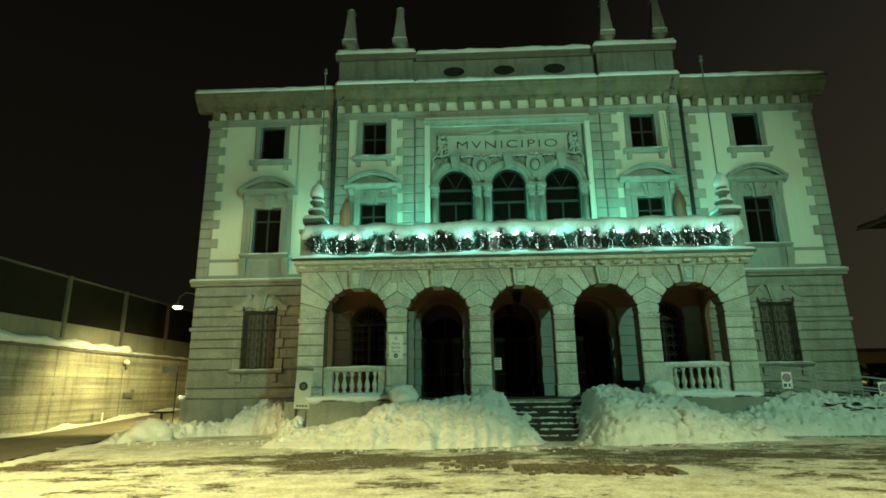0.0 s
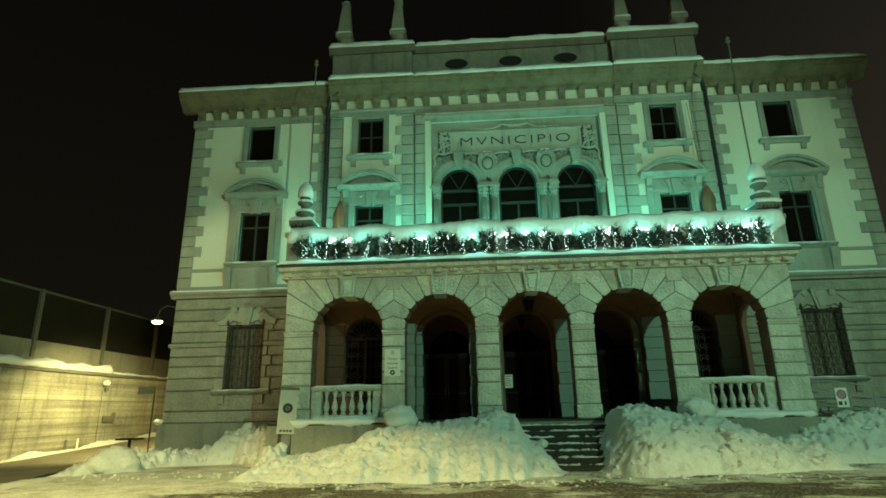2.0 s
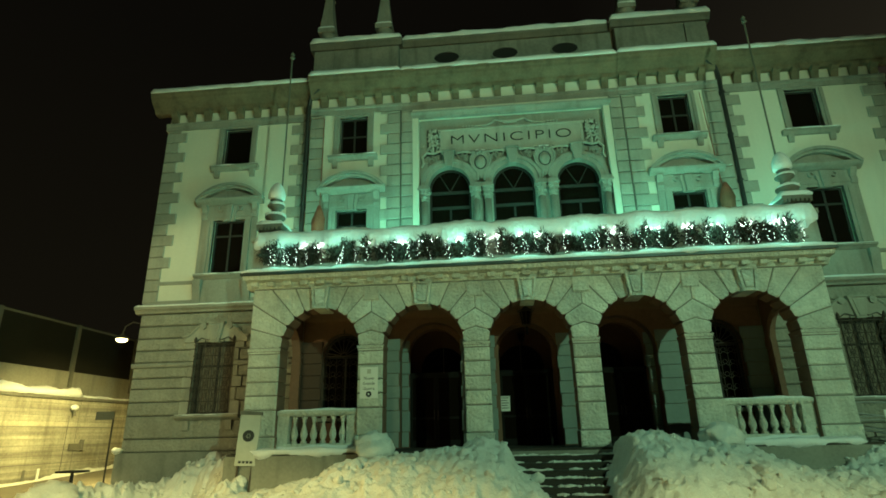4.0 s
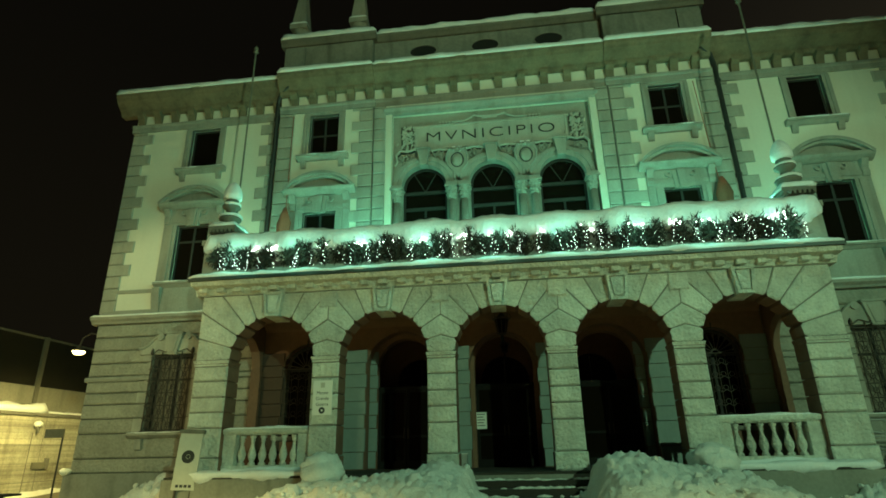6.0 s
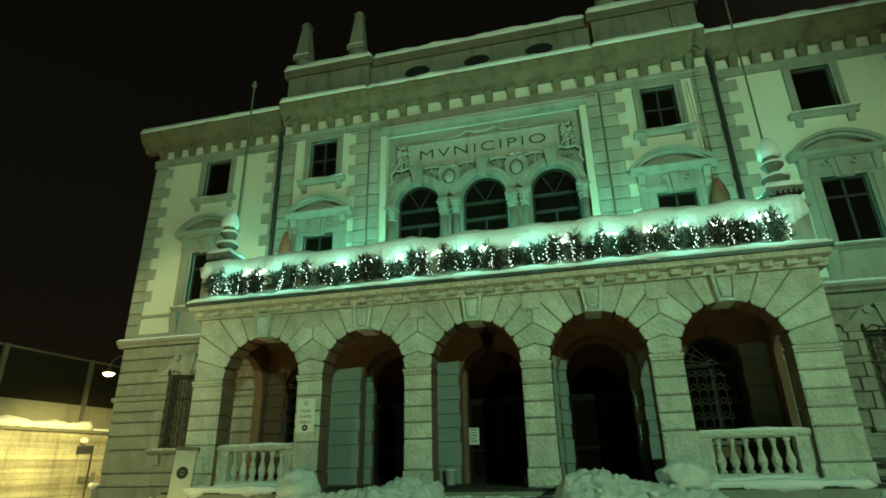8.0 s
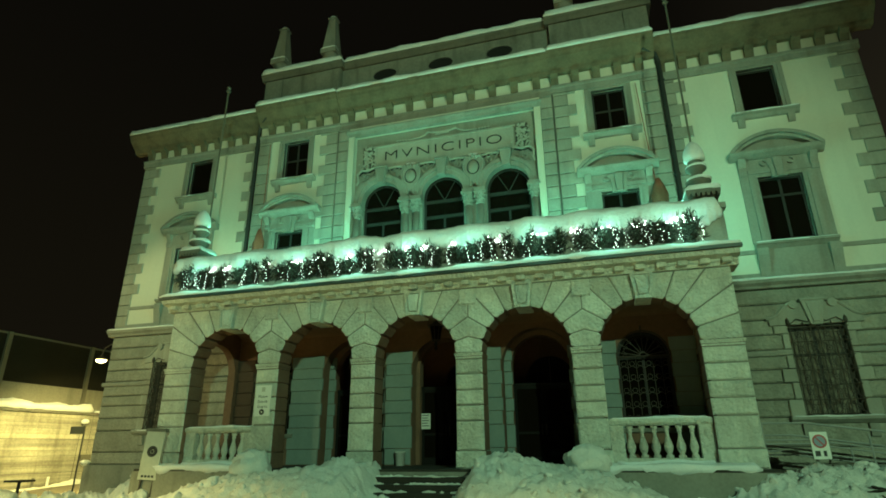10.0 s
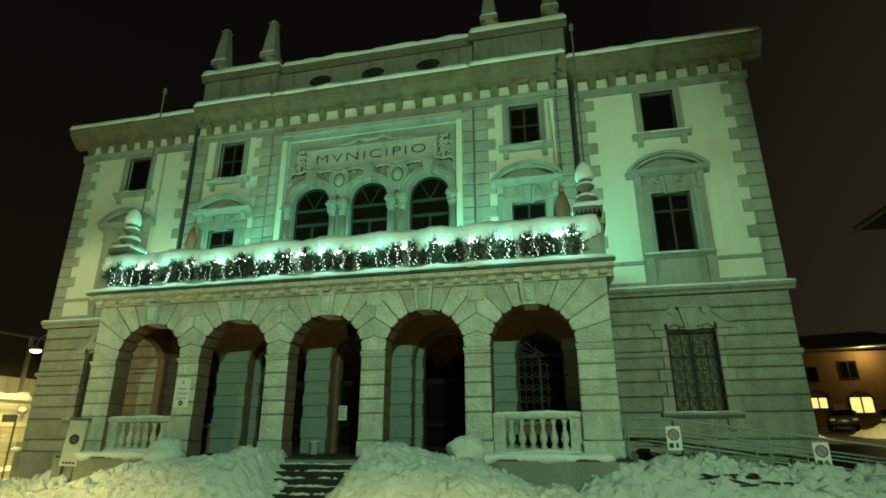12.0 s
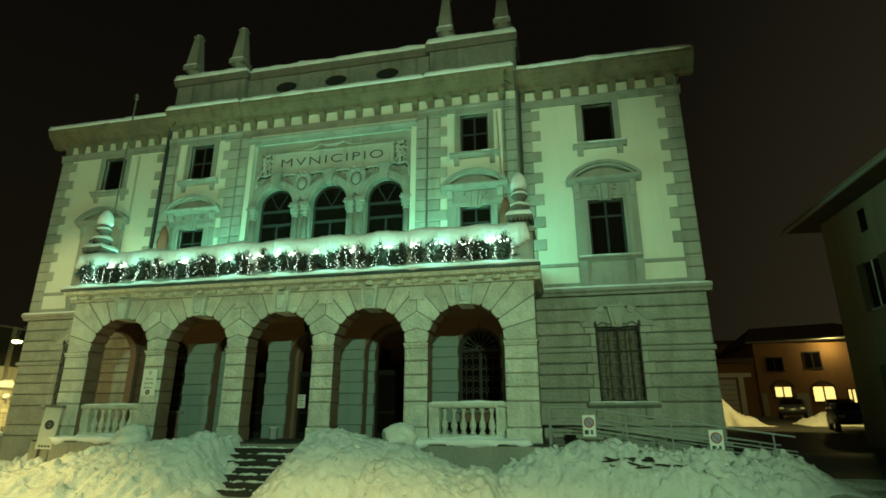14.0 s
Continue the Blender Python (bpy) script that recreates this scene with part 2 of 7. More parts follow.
    l.new(snow.outputs[0], mc.inputs[6])
    l.new(wet.outputs[0], mc.inputs[7])
    l.new(mc.outputs[2], p.inputs["Base Color"])
    rr = n.new("ShaderNodeMapRange")
    rr.inputs[3].default_value, rr.inputs[4].default_value = 0.85, 0.8
    p.inputs["Specular IOR Level"].default_value = 0.15
    l.new(r.outputs[0], rr.inputs[0])
    l.new(rr.outputs[0], p.inputs["Roughness"])
    b = n.new("ShaderNodeBump")
    b.inputs["Strength"].default_value, b.inputs["Distance"].default_value = 0.7, 0.05
    l.new(calc("SUBTRACT", calc("ADD", f, calc("MULTIPLY", g, 1.5)), calc("MULTIPLY", r.outputs[0], 0.6)), b.inputs["Height"])
    l.new(b.outputs[0], p.inputs["Normal"])
    return m


GROUND = ground_material()
ARCH_CORE = material("brown_inner_face", (0.2, 0.108, 0.07), 0.9, vary=0.2, fine=9, coarse=1.1, bump=0.3)
GLASS_PANEL = material("dark_barrier_panel", (0.022, 0.02, 0.016), 0.9, vary=0.1, bump=0)
GLASS_PANEL.node_tree.nodes["Principled BSDF"].inputs["Specular IOR Level"].default_value = 0.03
ROAD = material("slushy_brown_road", (0.15, 0.13, 0.095), 0.75, vary=0.3, fine=9, coarse=0.8, bump=0.5, dirt=0.3)
# Stained stone, also browned and darkened for the weak light at the cornice
CORNICE = material("stained_dimmed_cornice_stone", (0.185, 0.14, 0.09), 0.85, vary=0.3, fine=10, coarse=1.1, bump=0.3, dirt=0.5, dirt_colour=(0.045, 0.035, 0.022))
ATTIC = material("weathered_attic_stone", (0.22, 0.215, 0.185), 0.85, vary=0.25, fine=9, coarse=1.0, bump=0.3, dirt=0.6, dirt_colour=(0.05, 0.042, 0.03))
# Dark brown copy of the pier stone, with the left bay's shade in its colour
SHADED_STONE = material("shaded_brown_stone", (0.075, 0.045, 0.032), 0.9, vary=0.2, fine=9, coarse=1.1, bump=0.3)
PALE = material("pale_inscribed_stone", (0.43, 0.42, 0.365), 0.8, vary=0.14, fine=14, coarse=0.9, bump=0.2, dirt=0.25)
UPSTAND = material("grey_concrete_upstand", (0.24, 0.225, 0.18), 0.9, vary=0.2, fine=10, coarse=0.6, bump=0.3, dirt=0.3)
PODIUM = material("grey_podium_stone", (0.25, 0.245, 0.21), 0.85, vary=0.22, fine=11, coarse=1.2, bump=0.4, dirt=0.4)
# Pier stone whose teal tint carries the lamp light that falls on it
TEAL_LIT_STONE = material("smooth_teal_lit_pier_stone", (0.22, 0.29, 0.275), 0.85, vary=0.1, fine=12, coarse=1.0, bump=0.2, dirt=0.1)
SETT = material("wet_paving_sett", (0.11, 0.085, 0.055), 0.8, vary=0.2, fine=25, coarse=3, bump=0.4, random_tone=0.3)
FLASHING = material("dark_metal_flashing", (0.05, 0.06, 0.055), 0.5, 0.5, vary=0.2, bump=0.1)
GREY_SIGN = material("grey_weathered_sign", (0.50, 0.49, 0.43), 0.6, vary=0.12, fine=6, bump=0.05)
POST = material("weathered_barrier_post", (0.15, 0.14, 0.11), 0.7, 0.2, vary=0.2, bump=0.1)

# ---- mesh tools ----
def part(name, bm, mat, parent=None, label="", smooth=False):
    me = bpy.data.meshes.new(name)
    bmesh.ops.recalc_face_normals(bm, faces=bm.faces)
    bm.to_mesh(me)
    bm.free()
    me.materials.append(mat)
    if smooth:
        me.polygons.foreach_set("use_smooth", [True] * len(me.polygons))
    ob = new(name, me)
    if parent is not None:
        ob.parent = parent
    if label:
        tagged(ob, label)
    return ob


def empty(name, at, label, category, group="", kind=""):
    e = new(name)
    e.location = at
    e.empty_display_size = 0.2
    return tagged(e, label, category, group, kind)


def box(bm, x0, x1, y0, y1, z0, z1):
    v = [bm.verts.new(p) for p in ((x0, y0, z0), (x1, y0, z0), (x1, y1, z0), (x0, y1, z0), (x0, y0, z1), (x1, y0, z1), (x1, y1, z1), (x0, y1, z1))]
    for f in ((0, 3, 2, 1), (4, 5, 6, 7), (0, 1, 5, 4), (1, 2, 6, 5), (2, 3, 7, 6), (3, 0, 4, 7)):
        bm.faces.new([v[k] for k in f])
    return v


def boxes(*rows):
    bm = bmesh.new()
    for r in rows:
        box(bm, *r)
    return bm


def prism(bm, poly, yf, yb, inset=0.0):
    """A polygon in x and z, from the face yf back to yb, its front edges chamfered by inset."""
    cx, cz = sum(p[0] for p in poly) / len(poly), sum(p[1] for p in poly) / len(poly)
    rim, front = [], []
    for x, z in poly:
        d = math.hypot(x - cx, z - cz) or 1
        k = max(0.0, 1 - inset * 1.5 / d)
        front.append(bm.verts.new((cx + (x - cx) * k, yf, cz + (z - cz) * k)))
        rim.append(bm.verts.new((x, yf + inset, z)))
    back = [bm.verts.new((x, yb, z)) for x, z in poly]
    n = len(poly)
    bm.faces.new(front)
    bm.faces.new(list(reversed(back)))
    for a, b in ((front, rim), (rim, back)):
        for k in range(n):
            bm.faces.new((a[k], a[(k + 1) % n], b[(k + 1) % n], b[k]))


def stone_box(bm, x0, x1, yf, yb, z0, z1, c=0.025):
    """A block with a chamfered face that looks towards -y."""
    f = [bm.verts.new(p) for p in ((x0 + c, yf, z0 + c), (x1 - c, yf, z0 + c), (x1 - c, yf, z1 - c), (x0 + c, yf, z1 - c))]
    r = [bm.verts.new(p) for p in ((x0, yf + c, z0), (x1, yf + c, z0), (x1, yf + c, z1), (x0, yf + c, z1))]
    b = [bm.verts.new(p) for p in ((x0, yb, z0), (x1, yb, z0), (x1, yb, z1), (x0, yb, z1))]
    bm.faces.new(f)
    bm.faces.new(list(reversed(b)))
    for p, q in ((f, r), (r, b)):
        for k in range(4):
            bm.faces.new((p[k], p[(k + 1) % 4], q[(k + 1) % 4], q[k]))


_blocks = {}


def block(name, x0, x1, yf, yb, z0, z1, mat, parent, c=0.025):
    """One stone as an object of its own; alike stones share a mesh."""
    key = (round(x1 - x0, 3), round(yb - yf, 3), round(z1 - z0, 3), mat.name, c)
    if key not in _blocks:
        bm = bmesh.new()
        stone_box(bm, 0, x1 - x0, 0, yb - yf, 0, z1 - z0, c)
        bmesh.ops.recalc_face_normals(bm, faces=bm.faces)
        me = bpy.data.meshes.new(name)
        bm.to_mesh(me)
        bm.free()
        me.materials.append(mat)
        _blocks[key] = me
    ob = new(name, _blocks[key])
    ob.location = (x0, yf, z0)
    ob.parent = parent
    return ob


def sweep(bm, profile, x0, x1):
    """A closed profile in y and z, drawn out along x."""
    a = [bm.verts.new((x0, y, z)) for y, z in profile]
    b = [bm.verts.new((x1, y, z)) for y, z in profile]
    n = len(profile)
    for k in range(n):
        bm.faces.new((a[k], a[(k + 1) % n], b[(k + 1) % n], b[k]))
    bm.faces.new(list(reversed(a)))
    bm.faces.new(b)


def lathe(bm, profile, cx, cy, seg=16):
    rings = []
    for r, z in profile:
        rings.append([bm.verts.new((cx + r * math.cos(2 * math.pi * k / seg), cy + r * math.sin(2 * math.pi * k / seg), z)) for k in range(seg)])
    for a, b in zip(rings, rings[1:]):
        for k in range(seg):
            bm.faces.new((a[k], a[(k + 1) % seg], b[(k + 1) % seg], b[k]))
    bm.faces.new(list(reversed(rings[0])))
    bm.faces.new(rings[-1])


def tube(bm, pts, r, seg=8):
    pts = [Vector(p) for p in pts]
    rings = []
    for i, p in enumerate(pts):
        d = (pts[min(i + 1, len(pts) - 1)] - pts[max(i - 1, 0)]).normalized()
        u = d.orthogonal().normalized() if not rings else (u - d * u.dot(d)).normalized()
        w = d.cross(u)
        rings.append([bm.verts.new(p + r * (math.cos(2 * math.pi * k / seg) * u + math.sin(2 * math.pi * k / seg) * w)) for k in range(seg)])
    for a, b in zip(rings, rings[1:]):
        for k in range(seg):
            bm.faces.new((a[k], a[(k + 1) % seg], b[(k + 1) % seg], b[k]))
    bm.faces.new(list(reversed(rings[0])))
    bm.faces.new(rings[-1])


def wall_grid(bm, x0, x1, yf, yb, z0, z1, holes):
    """A wall with rectangular openings (x0, x1, z0, z1) through it."""
    xs = sorted({x0, x1, *[h[0] for h in holes], *[h[1] for h in holes]})
    zs = sorted({z0, z1, *[h[2] for h in holes], *[h[3] for h in holes]})
    inside = lambda x, z: any(h[0] < x < h[1] and h[2] < z < h[3] for h in holes)
    for y in (yf, yb):
        for a, b in zip(xs, xs[1:]):
            for c, d in zip(zs, zs[1:]):
                if not inside((a + b) / 2, (c + d) / 2):
                    bm.faces.new([bm.verts.new(p) for p in ((a, y, c), (b, y, c), (b, y, d), (a, y, d))])
    for a, b, c, d in [*holes, (x0, x1, z0, z1)]:
        for p, q in (((a, c), (b, c)), ((b, c), (b, d)), ((b, d), (a, d)), ((a, d), (a, c))):
            bm.faces.new([bm.verts.new(v) for v in ((p[0], yf, p[1]), (q[0], yf, q[1]), (q[0], yb, q[1]), (p[0], yb, p[1]))])


def arcade(bm, x0, x1, yf, yb, z0, z1, arches, seg=28):
    """A wall from x0 to x1 with round-headed openings (centre, radius, springing, foot)."""
    def quad(a, b, c, d):
        bm.faces.new([bm.verts.new(p) for p in (a, b, c, d)])

    def both(pts):
        for y in (yf, yb):
            bm.faces.new([bm.verts.new((x, y, z)) for x, z in pts])

    at = x0
    for cx, r, zs, foot in arches:
        both(((at, z0), (cx - r, z0), (cx - r, z1), (at, z1)))
        if foot > z0:
            both(((cx - r, z0), (cx + r, z0), (cx + r, foot), (cx - r, foot)))
            quad((cx - r, yf, foot), (cx + r, yf, foot), (cx + r, yb, foot), (cx - r, yb, foot))
        arc = [(cx - r * math.cos(math.pi * k / seg), zs + r * math.sin(math.pi * k / seg)) for k in range(seg + 1)]
        for p, q in zip(arc, arc[1:]):
            both((p, q, (q[0], z1), (p[0], z1)))
            quad((p[0], yf, p[1]), (q[0], yf, q[1]), (q[0], yb, q[1]), (p[0], yb, p[1]))
        for x in (cx - r, cx + r):
            quad((x, yf, foot), (x, yf, zs), (x, yb, zs), (x, yb, foot))
        at = cx + r
    both(((at, z0), (x1, z0), (x1, z1), (at, z1)))
    for x in (x0, x1):
        quad((x, yf, z0), (x, yf, z1), (x, yb, z1), (x, yb, z0))
    quad((x0, yf, z1), (x1, yf, z1), (x1, yb, z1), (x0, yb, z1))


def ring(bm, cx, cz, y, r_in, r_out, yb, a0=0.0, a1=360.0, seg=24):
    """A flat moulded ring or arc in the x, z plane."""
    pts = [radians(a0 + (a1 - a0) * k / seg) for k in range(seg + 1)]
    rows = [[bm.verts.new((cx + r * math.cos(a), yy, cz + r * math.sin(a))) for r, yy in ((r_in, yb), (r_in, y), (r_out, y), (r_out, yb))] for a in pts]
    for p, q in zip(rows, rows[1:]):
        for k in range(4):
            bm.faces.new((p[k], p[(k + 1) % 4], q[(k + 1) % 4], q[k]))
    if a1 - a0 < 359:
        bm.faces.new(rows[0])
        bm.faces.new(list(reversed(rows[-1])))


def snow_strip(name, x0, x1, y0, y1, z, thick, parent=None, step=0.12, rough=0.05, over=0.05, label="", seed=0.0, drip=0.0):
    """A rounded, uneven cap of snow on a ledge."""
    bm = bmesh.new()
    nx, ny = max(2, int((x1 - x0) / step)), 8
    rows = []
    for i in range(nx + 1):
        x = x0 + (x1 - x0) * i / nx
        end = min(1.0, min(x - x0, x1 - x) / 0.15 + 0.25)
        row = []
        for j in range(ny + 1):
            u = j / ny
            wob = noise.noise((x * 1.3 + seed, u, z)) * over
            y = y0 - wob + (y1 - y0 + wob) * u
            h = thick * end * (0.7 + 0.3 * max(0.0, 1 - abs(2 * u - 1) ** 2.5)) * (1 + 2.2 * rough / max(thick, 0.02) * noise.noise((x * 0.9 + seed, u * 1.5, 3.1))) + rough * 0.5 * noise.noise((x * 4, u * 3 + seed, 9.0))
            row.append(bm.verts.new((x, y, z + max(0.004, h))))
        rows.append(row)
    for a, b in zip(rows, rows[1:]):
        for j in range(ny):
            bm.faces.new((a[j], b[j], b[j + 1], a[j + 1]))
    low = [[bm.verts.new((r[j].co.x, r[j].co.y + (0.06 if drip and j == 0 else 0), z - 0.02 - (drip * max(0.0, noise.noise((r[j].co.x * 1.7, seed, 5.0)) + 0.35 * noise.noise((r[j].co.x * 6.0, seed, 2.0)) + 0.15) if j == 0 else 0))) for j in (0, ny)] for r in rows]
    for k in range(nx):
        bm.faces.new((rows[k][0], low[k][0], low[k + 1][0], rows[k + 1][0]))
        bm.faces.new((rows[k][ny], rows[k + 1][ny], low[k + 1][1], low[k][1]))
        bm.faces.new((low[k][0], low[k][1], low[k + 1][1], low[k + 1][0]))
    for k in (0, nx):
        bm.faces.new([*rows[k], low[k][1], low[k][0]])
    return part(name, bm, SNOW, parent, label, smooth=True)

# ---- ground, road, retaining wall ----
def rough_sheet(name, x0, x1, y0, y1, step, height, mat, label, kind="structure", category=""):
    nx, ny = int((x1 - x0) / step), int((y1 - y0) / step)
    verts, faces = [], []
    for j in range(ny + 1):
        for i in range(nx + 1):
            x, y = x0 + (x1 - x0) * i / nx, y0 + (y1 - y0) * j / ny
            verts.append((x, y, height(x, y)))
    for j in range(ny):
        for i in range(nx):
            a = j * (nx + 1) + i
            faces.append((a, a + 1, a + nx + 2, a + nx + 1))
    me = bpy.data.meshes.new(name)
    me.from_pydata(verts, [], faces)
    me.polygons.foreach_set("use_smooth", [True] * len(faces))
    me.materials.append(mat)
    return tagged(new(name, me), label, category, kind=kind)


def rise(x, y):
    """The lane beside the town hall climbs towards the houses behind."""
    if x <= 17.0 or y <= 20.0:
        return 0.0
    t = min(1.0, (x - 17.0) / 2.0)
    for (a, u), (b, v) in (((20.0, 0.0), (26.0, 1.0)), ((26.0, 1.0), (40.0, 1.75)), ((40.0, 1.75), (56.0, 2.55)), ((56.0, 2.55), (120.0, 3.4))):
        if y <= b:
            return t * (u + (v - u) * (y - a) / (b - a))
    return t * 3.4


def plaza_height(x, y):
    return 0.035 * noise.noise((x * 0.5, y * 0.9, 0)) + 0.018 * noise.noise((x * 2.3, y * 3.1, 4)) + rise(x, y)


bm = bmesh.new()
for p in (((-400, -300, -0.12), (400, -300, -0.12), (400, 500, -0.12), (-400, 500, -0.12)),):
    bm.faces.new([bm.verts.new(v) for v in p])
tagged(part("ground", bm, GROUND), "snow-covered ground reaching into the dark", "ground", kind="structure")
rough_sheet("pavement", -19.4, 42.0, -20.0, 23.0, 0.2, plaza_height, GROUND, "square of packed snow worn down to wet paving", category="pavement")
rough_sheet("side_lane", 17.8, 48.0, 23.0, 90.0, 0.5, plaza_height, ASPHALT, "wet dark lane climbing between houses", category="road")

# Road that climbs gently between the town hall and the retaining wall
WALL_X = -19.27


def road_height(y):
    return 0.07 + 0.05 * max(0.0, y - 24.0)


def road_strip():
    bm = bmesh.new()
    rows = []
    for k in range(60):
        y = -18 + k * 1.6
        xl = WALL_X - 0.2
        xr = -12.26 - 0.212 * (y - 14.4) if y < 23 else -14.1
        rows.append([bm.verts.new((x, y, road_height(y) + 0.004 * math.sin(y))) for x in (xl, (xl + xr) / 2, xr)])
    for a, b in zip(rows, rows[1:]):
        for j in range(2):
            bm.faces.new((a[j], a[j + 1], b[j + 1], b[j]))
    return tagged(part("road", bm, ROAD), "wet slushy cleared road along the wall", "road", kind="structure")


road_strip()

WALL_AT = (WALL_X, 30.36, 0)
wall = empty("retaining_wall", WALL_AT, "board-marked concrete retaining wall with streaks, snow on its ledge", "wall")
wall.rotation_euler = (0, 0, radians(90))
# In the wall's own frame x runs along it, away from the square, and -y is the road's side
body = part("wall_body", boxes((-60, 60, 0.0, 0.6, -0.3, 3.78)), CONCRETE, wall)
part("coping", boxes((-60, 60, -0.12, 0.75, 3.78, 3.93)), CONC_DARK, wall)
part("upstand", boxes((-60, 60, 0.42, 0.7, 3.93, 5.13)), UPSTAND, wall)
for k in range(13):
    z = 0.42 + 0.262 * k
    part("board_line", boxes((-60, 60, -0.006, 0.02, z, z + (0.03 if k in (2, 8) else 0.01))), CONC_DARK, wall)
for k in range(17):
    x = -40 + k * 5.8
    part("joint", boxes((x, x + 0.02, -0.006, 0.02, 0.0, 3.78)), CONC_DARK, wall)
# Drain spout, junction box and weep holes on the wall
spout = empty("drain_spout", WALL_AT, "dark drain spout with a cap of snow on the wall", "spout")
spout.rotation_euler = wall.rotation_euler
bm = bmesh.new()
tube(bm, [(0.0, 0.02, 3.28), (0.0, -0.18, 3.3), (0.0, -0.22, 3.18), (0.0, -0.22, 3.02)], 0.06, 8)
part("pipe", bm, CONC_DARK, spout)
bm = bmesh.new()
bmesh.ops.create_icosphere(bm, subdivisions=3, radius=1, matrix=Matrix.Translation((0.05, -0.13, 3.43)) @ Matrix.Diagonal((0.22, 0.14, 0.14, 1)))
part("snow_cap", bm, SNOW, spout, smooth=True)
bm = bmesh.new()
tube(bm, [(-0.04, -0.02, 0.2), (-0.04, -0.02, 3.05)], 0.014, 5)
part("conduit", bm, CONC_DARK, spout)
plate = empty("junction_box", WALL_AT, "small grey box with a dark bracket on the wall", "box")
plate.rotation_euler = wall.rotation_euler
part("case", boxes((0.25, 0.95, -0.09, 0.0, 1.5, 1.78)), POST, plate)
part("bracket", boxes((0.95, 1.1, -0.14, 0.0, 1.48, 1.95)), CONC_DARK, plate)
for u, z0, z1, mat in ((-2.09, 0.25, 0.75, CONC_DARK), (-1.3, 0.28, 0.78, WHITE_SIGN), (-5.1, 1.66, 1.8, CONC_DARK)):
    part("weep_hole", boxes((u - 0.07, u + 0.07, -0.02, 0.02, z0, z1)), mat, wall)
snow_strip("snow_ledge", -60, 0.5, -0.14, 0.42, 3.93, 0.36, wall, step=0.2, rough=0.09, over=0.1, label="snow lying on the ledge")
snow_strip("snow_ledge", 0.5, 60, -0.12, 0.42, 3.93, 0.1, wall, step=0.2, rough=0.05, over=0.04, label="thin snow left on the ledge")
barrier = empty("noise_barrier", (WALL_X, 30.36, 5.13), "tall dark noise barrier with steel posts on the wall", "barrier")
barrier.rotation_euler = wall.rotation_euler
part("top_rail", boxes((-60, 60, 0.44, 0.54, 2.2, 2.29)), POST, barrier)
for k in range(25):
    x = 0.08 + (k - 12) * 4.66
    part("post", boxes((x - 0.1, x + 0.1, 0.34, 0.62, -0.75, 2.3)), POST, barrier)
    if k < 24:
        part("panel", boxes((x + 0.1, x + 4.56, 0.47, 0.52, 0.0, 2.21)), GLASS_PANEL, barrier)

# ---- town hall ----
XC = 2.2                       # middle of portico and projecting front
WL, WR = -13.23, 17.52          # corners of the wings
Y_WING, Y_RIS = 25.66, 25.27
RL, RR = -6.46, 10.82    # edges of the projecting front
WIN_WING = (-9.9, 14.22)      # window axes in the wings
WIN_RIS = (-4.52, 8.96)         # window axes of the projecting front
BAYS = [XC + 3.41 * k for k in (-2, -1, 0, 1, 2)]
R_ARCH, Z_SPRING = 1.3, 4.62
Z_FLOOR = 1.40

hall = empty("town_hall", (0, 0, 0), "three-storey grey stone and cream plaster town hall in snow", "building")

# Walls of the wings above the ground storey, and the body behind
for name, x0, x1, wx in (("wall_wing", WL, RL, WIN_WING[0]), ("wall_wing", RR, WR, WIN_WING[1])):
    bm = bmesh.new()
    wall_grid(bm, x0, x1, Y_WING, Y_WING + 0.6, 7.0, 16.5, [(wx - 0.69, wx + 0.69, 8.28, 10.69), (wx - 0.63, wx + 0.63, 13.23, 15.12)])
    part(name, bm, PLASTER, hall)
    bm = bmesh.new()
    wall_grid(bm, x0, x1, Y_WING + 0.06, Y_WING + 0.65, 0.0, 7.0, [(wx - 0.8, wx + 0.8, 2.74, 5.44)])
    part("wall_base", bm, JOINT, hall)
bm = bmesh.new()
wall_grid(bm, RL, RR, Y_RIS, Y_RIS + 0.6, 6.9, 16.5, [(w - 0.65, w + 0.65, 7.3, 10.68) for w in WIN_RIS] + [(w - 0.61, w + 0.61, 13.15, 15.04) for w in WIN_RIS] + [(XC - 3.9, XC + 3.9, 7.2, 14.8)])
part("wall_front", bm, PLASTER, hall)
part("wall_side", boxes((WL, WL + 0.5, Y_WING + 0.65, 40, 0, 16.5), (WR - 0.5, WR, Y_WING + 0.65, 40, 0, 16.5), (WL, WR, 39.5, 40, 0, 16.5)), PLASTER, hall)
# The rooms' darkness is put into the colour of these sheets
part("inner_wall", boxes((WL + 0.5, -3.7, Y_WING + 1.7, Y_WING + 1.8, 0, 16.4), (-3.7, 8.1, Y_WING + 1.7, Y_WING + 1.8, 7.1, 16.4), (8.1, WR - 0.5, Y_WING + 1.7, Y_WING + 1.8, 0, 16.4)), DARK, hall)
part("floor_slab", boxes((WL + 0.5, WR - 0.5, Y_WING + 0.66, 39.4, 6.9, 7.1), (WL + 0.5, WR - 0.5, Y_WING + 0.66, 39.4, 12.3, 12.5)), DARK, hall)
bm = bmesh.new()
v = [bm.verts.new(p) for p in ((WL - 0.5, 25.3, 16.9), (WR + 0.5, 25.3, 16.9), (WR + 0.5, 40.4, 16.9), (WL - 0.5, 40.4, 16.9), (WL + 6, 33, 18.4), (WR - 6, 33, 18.4))]
for f in ((0, 1, 5, 4), (1, 2, 5), (2, 3, 4, 5), (3, 0, 4), (0, 3, 2, 1)):
    bm.faces.new([v[k] for k in f])
part("roof", bm, SNOW, hall, "snow-covered hipped roof")

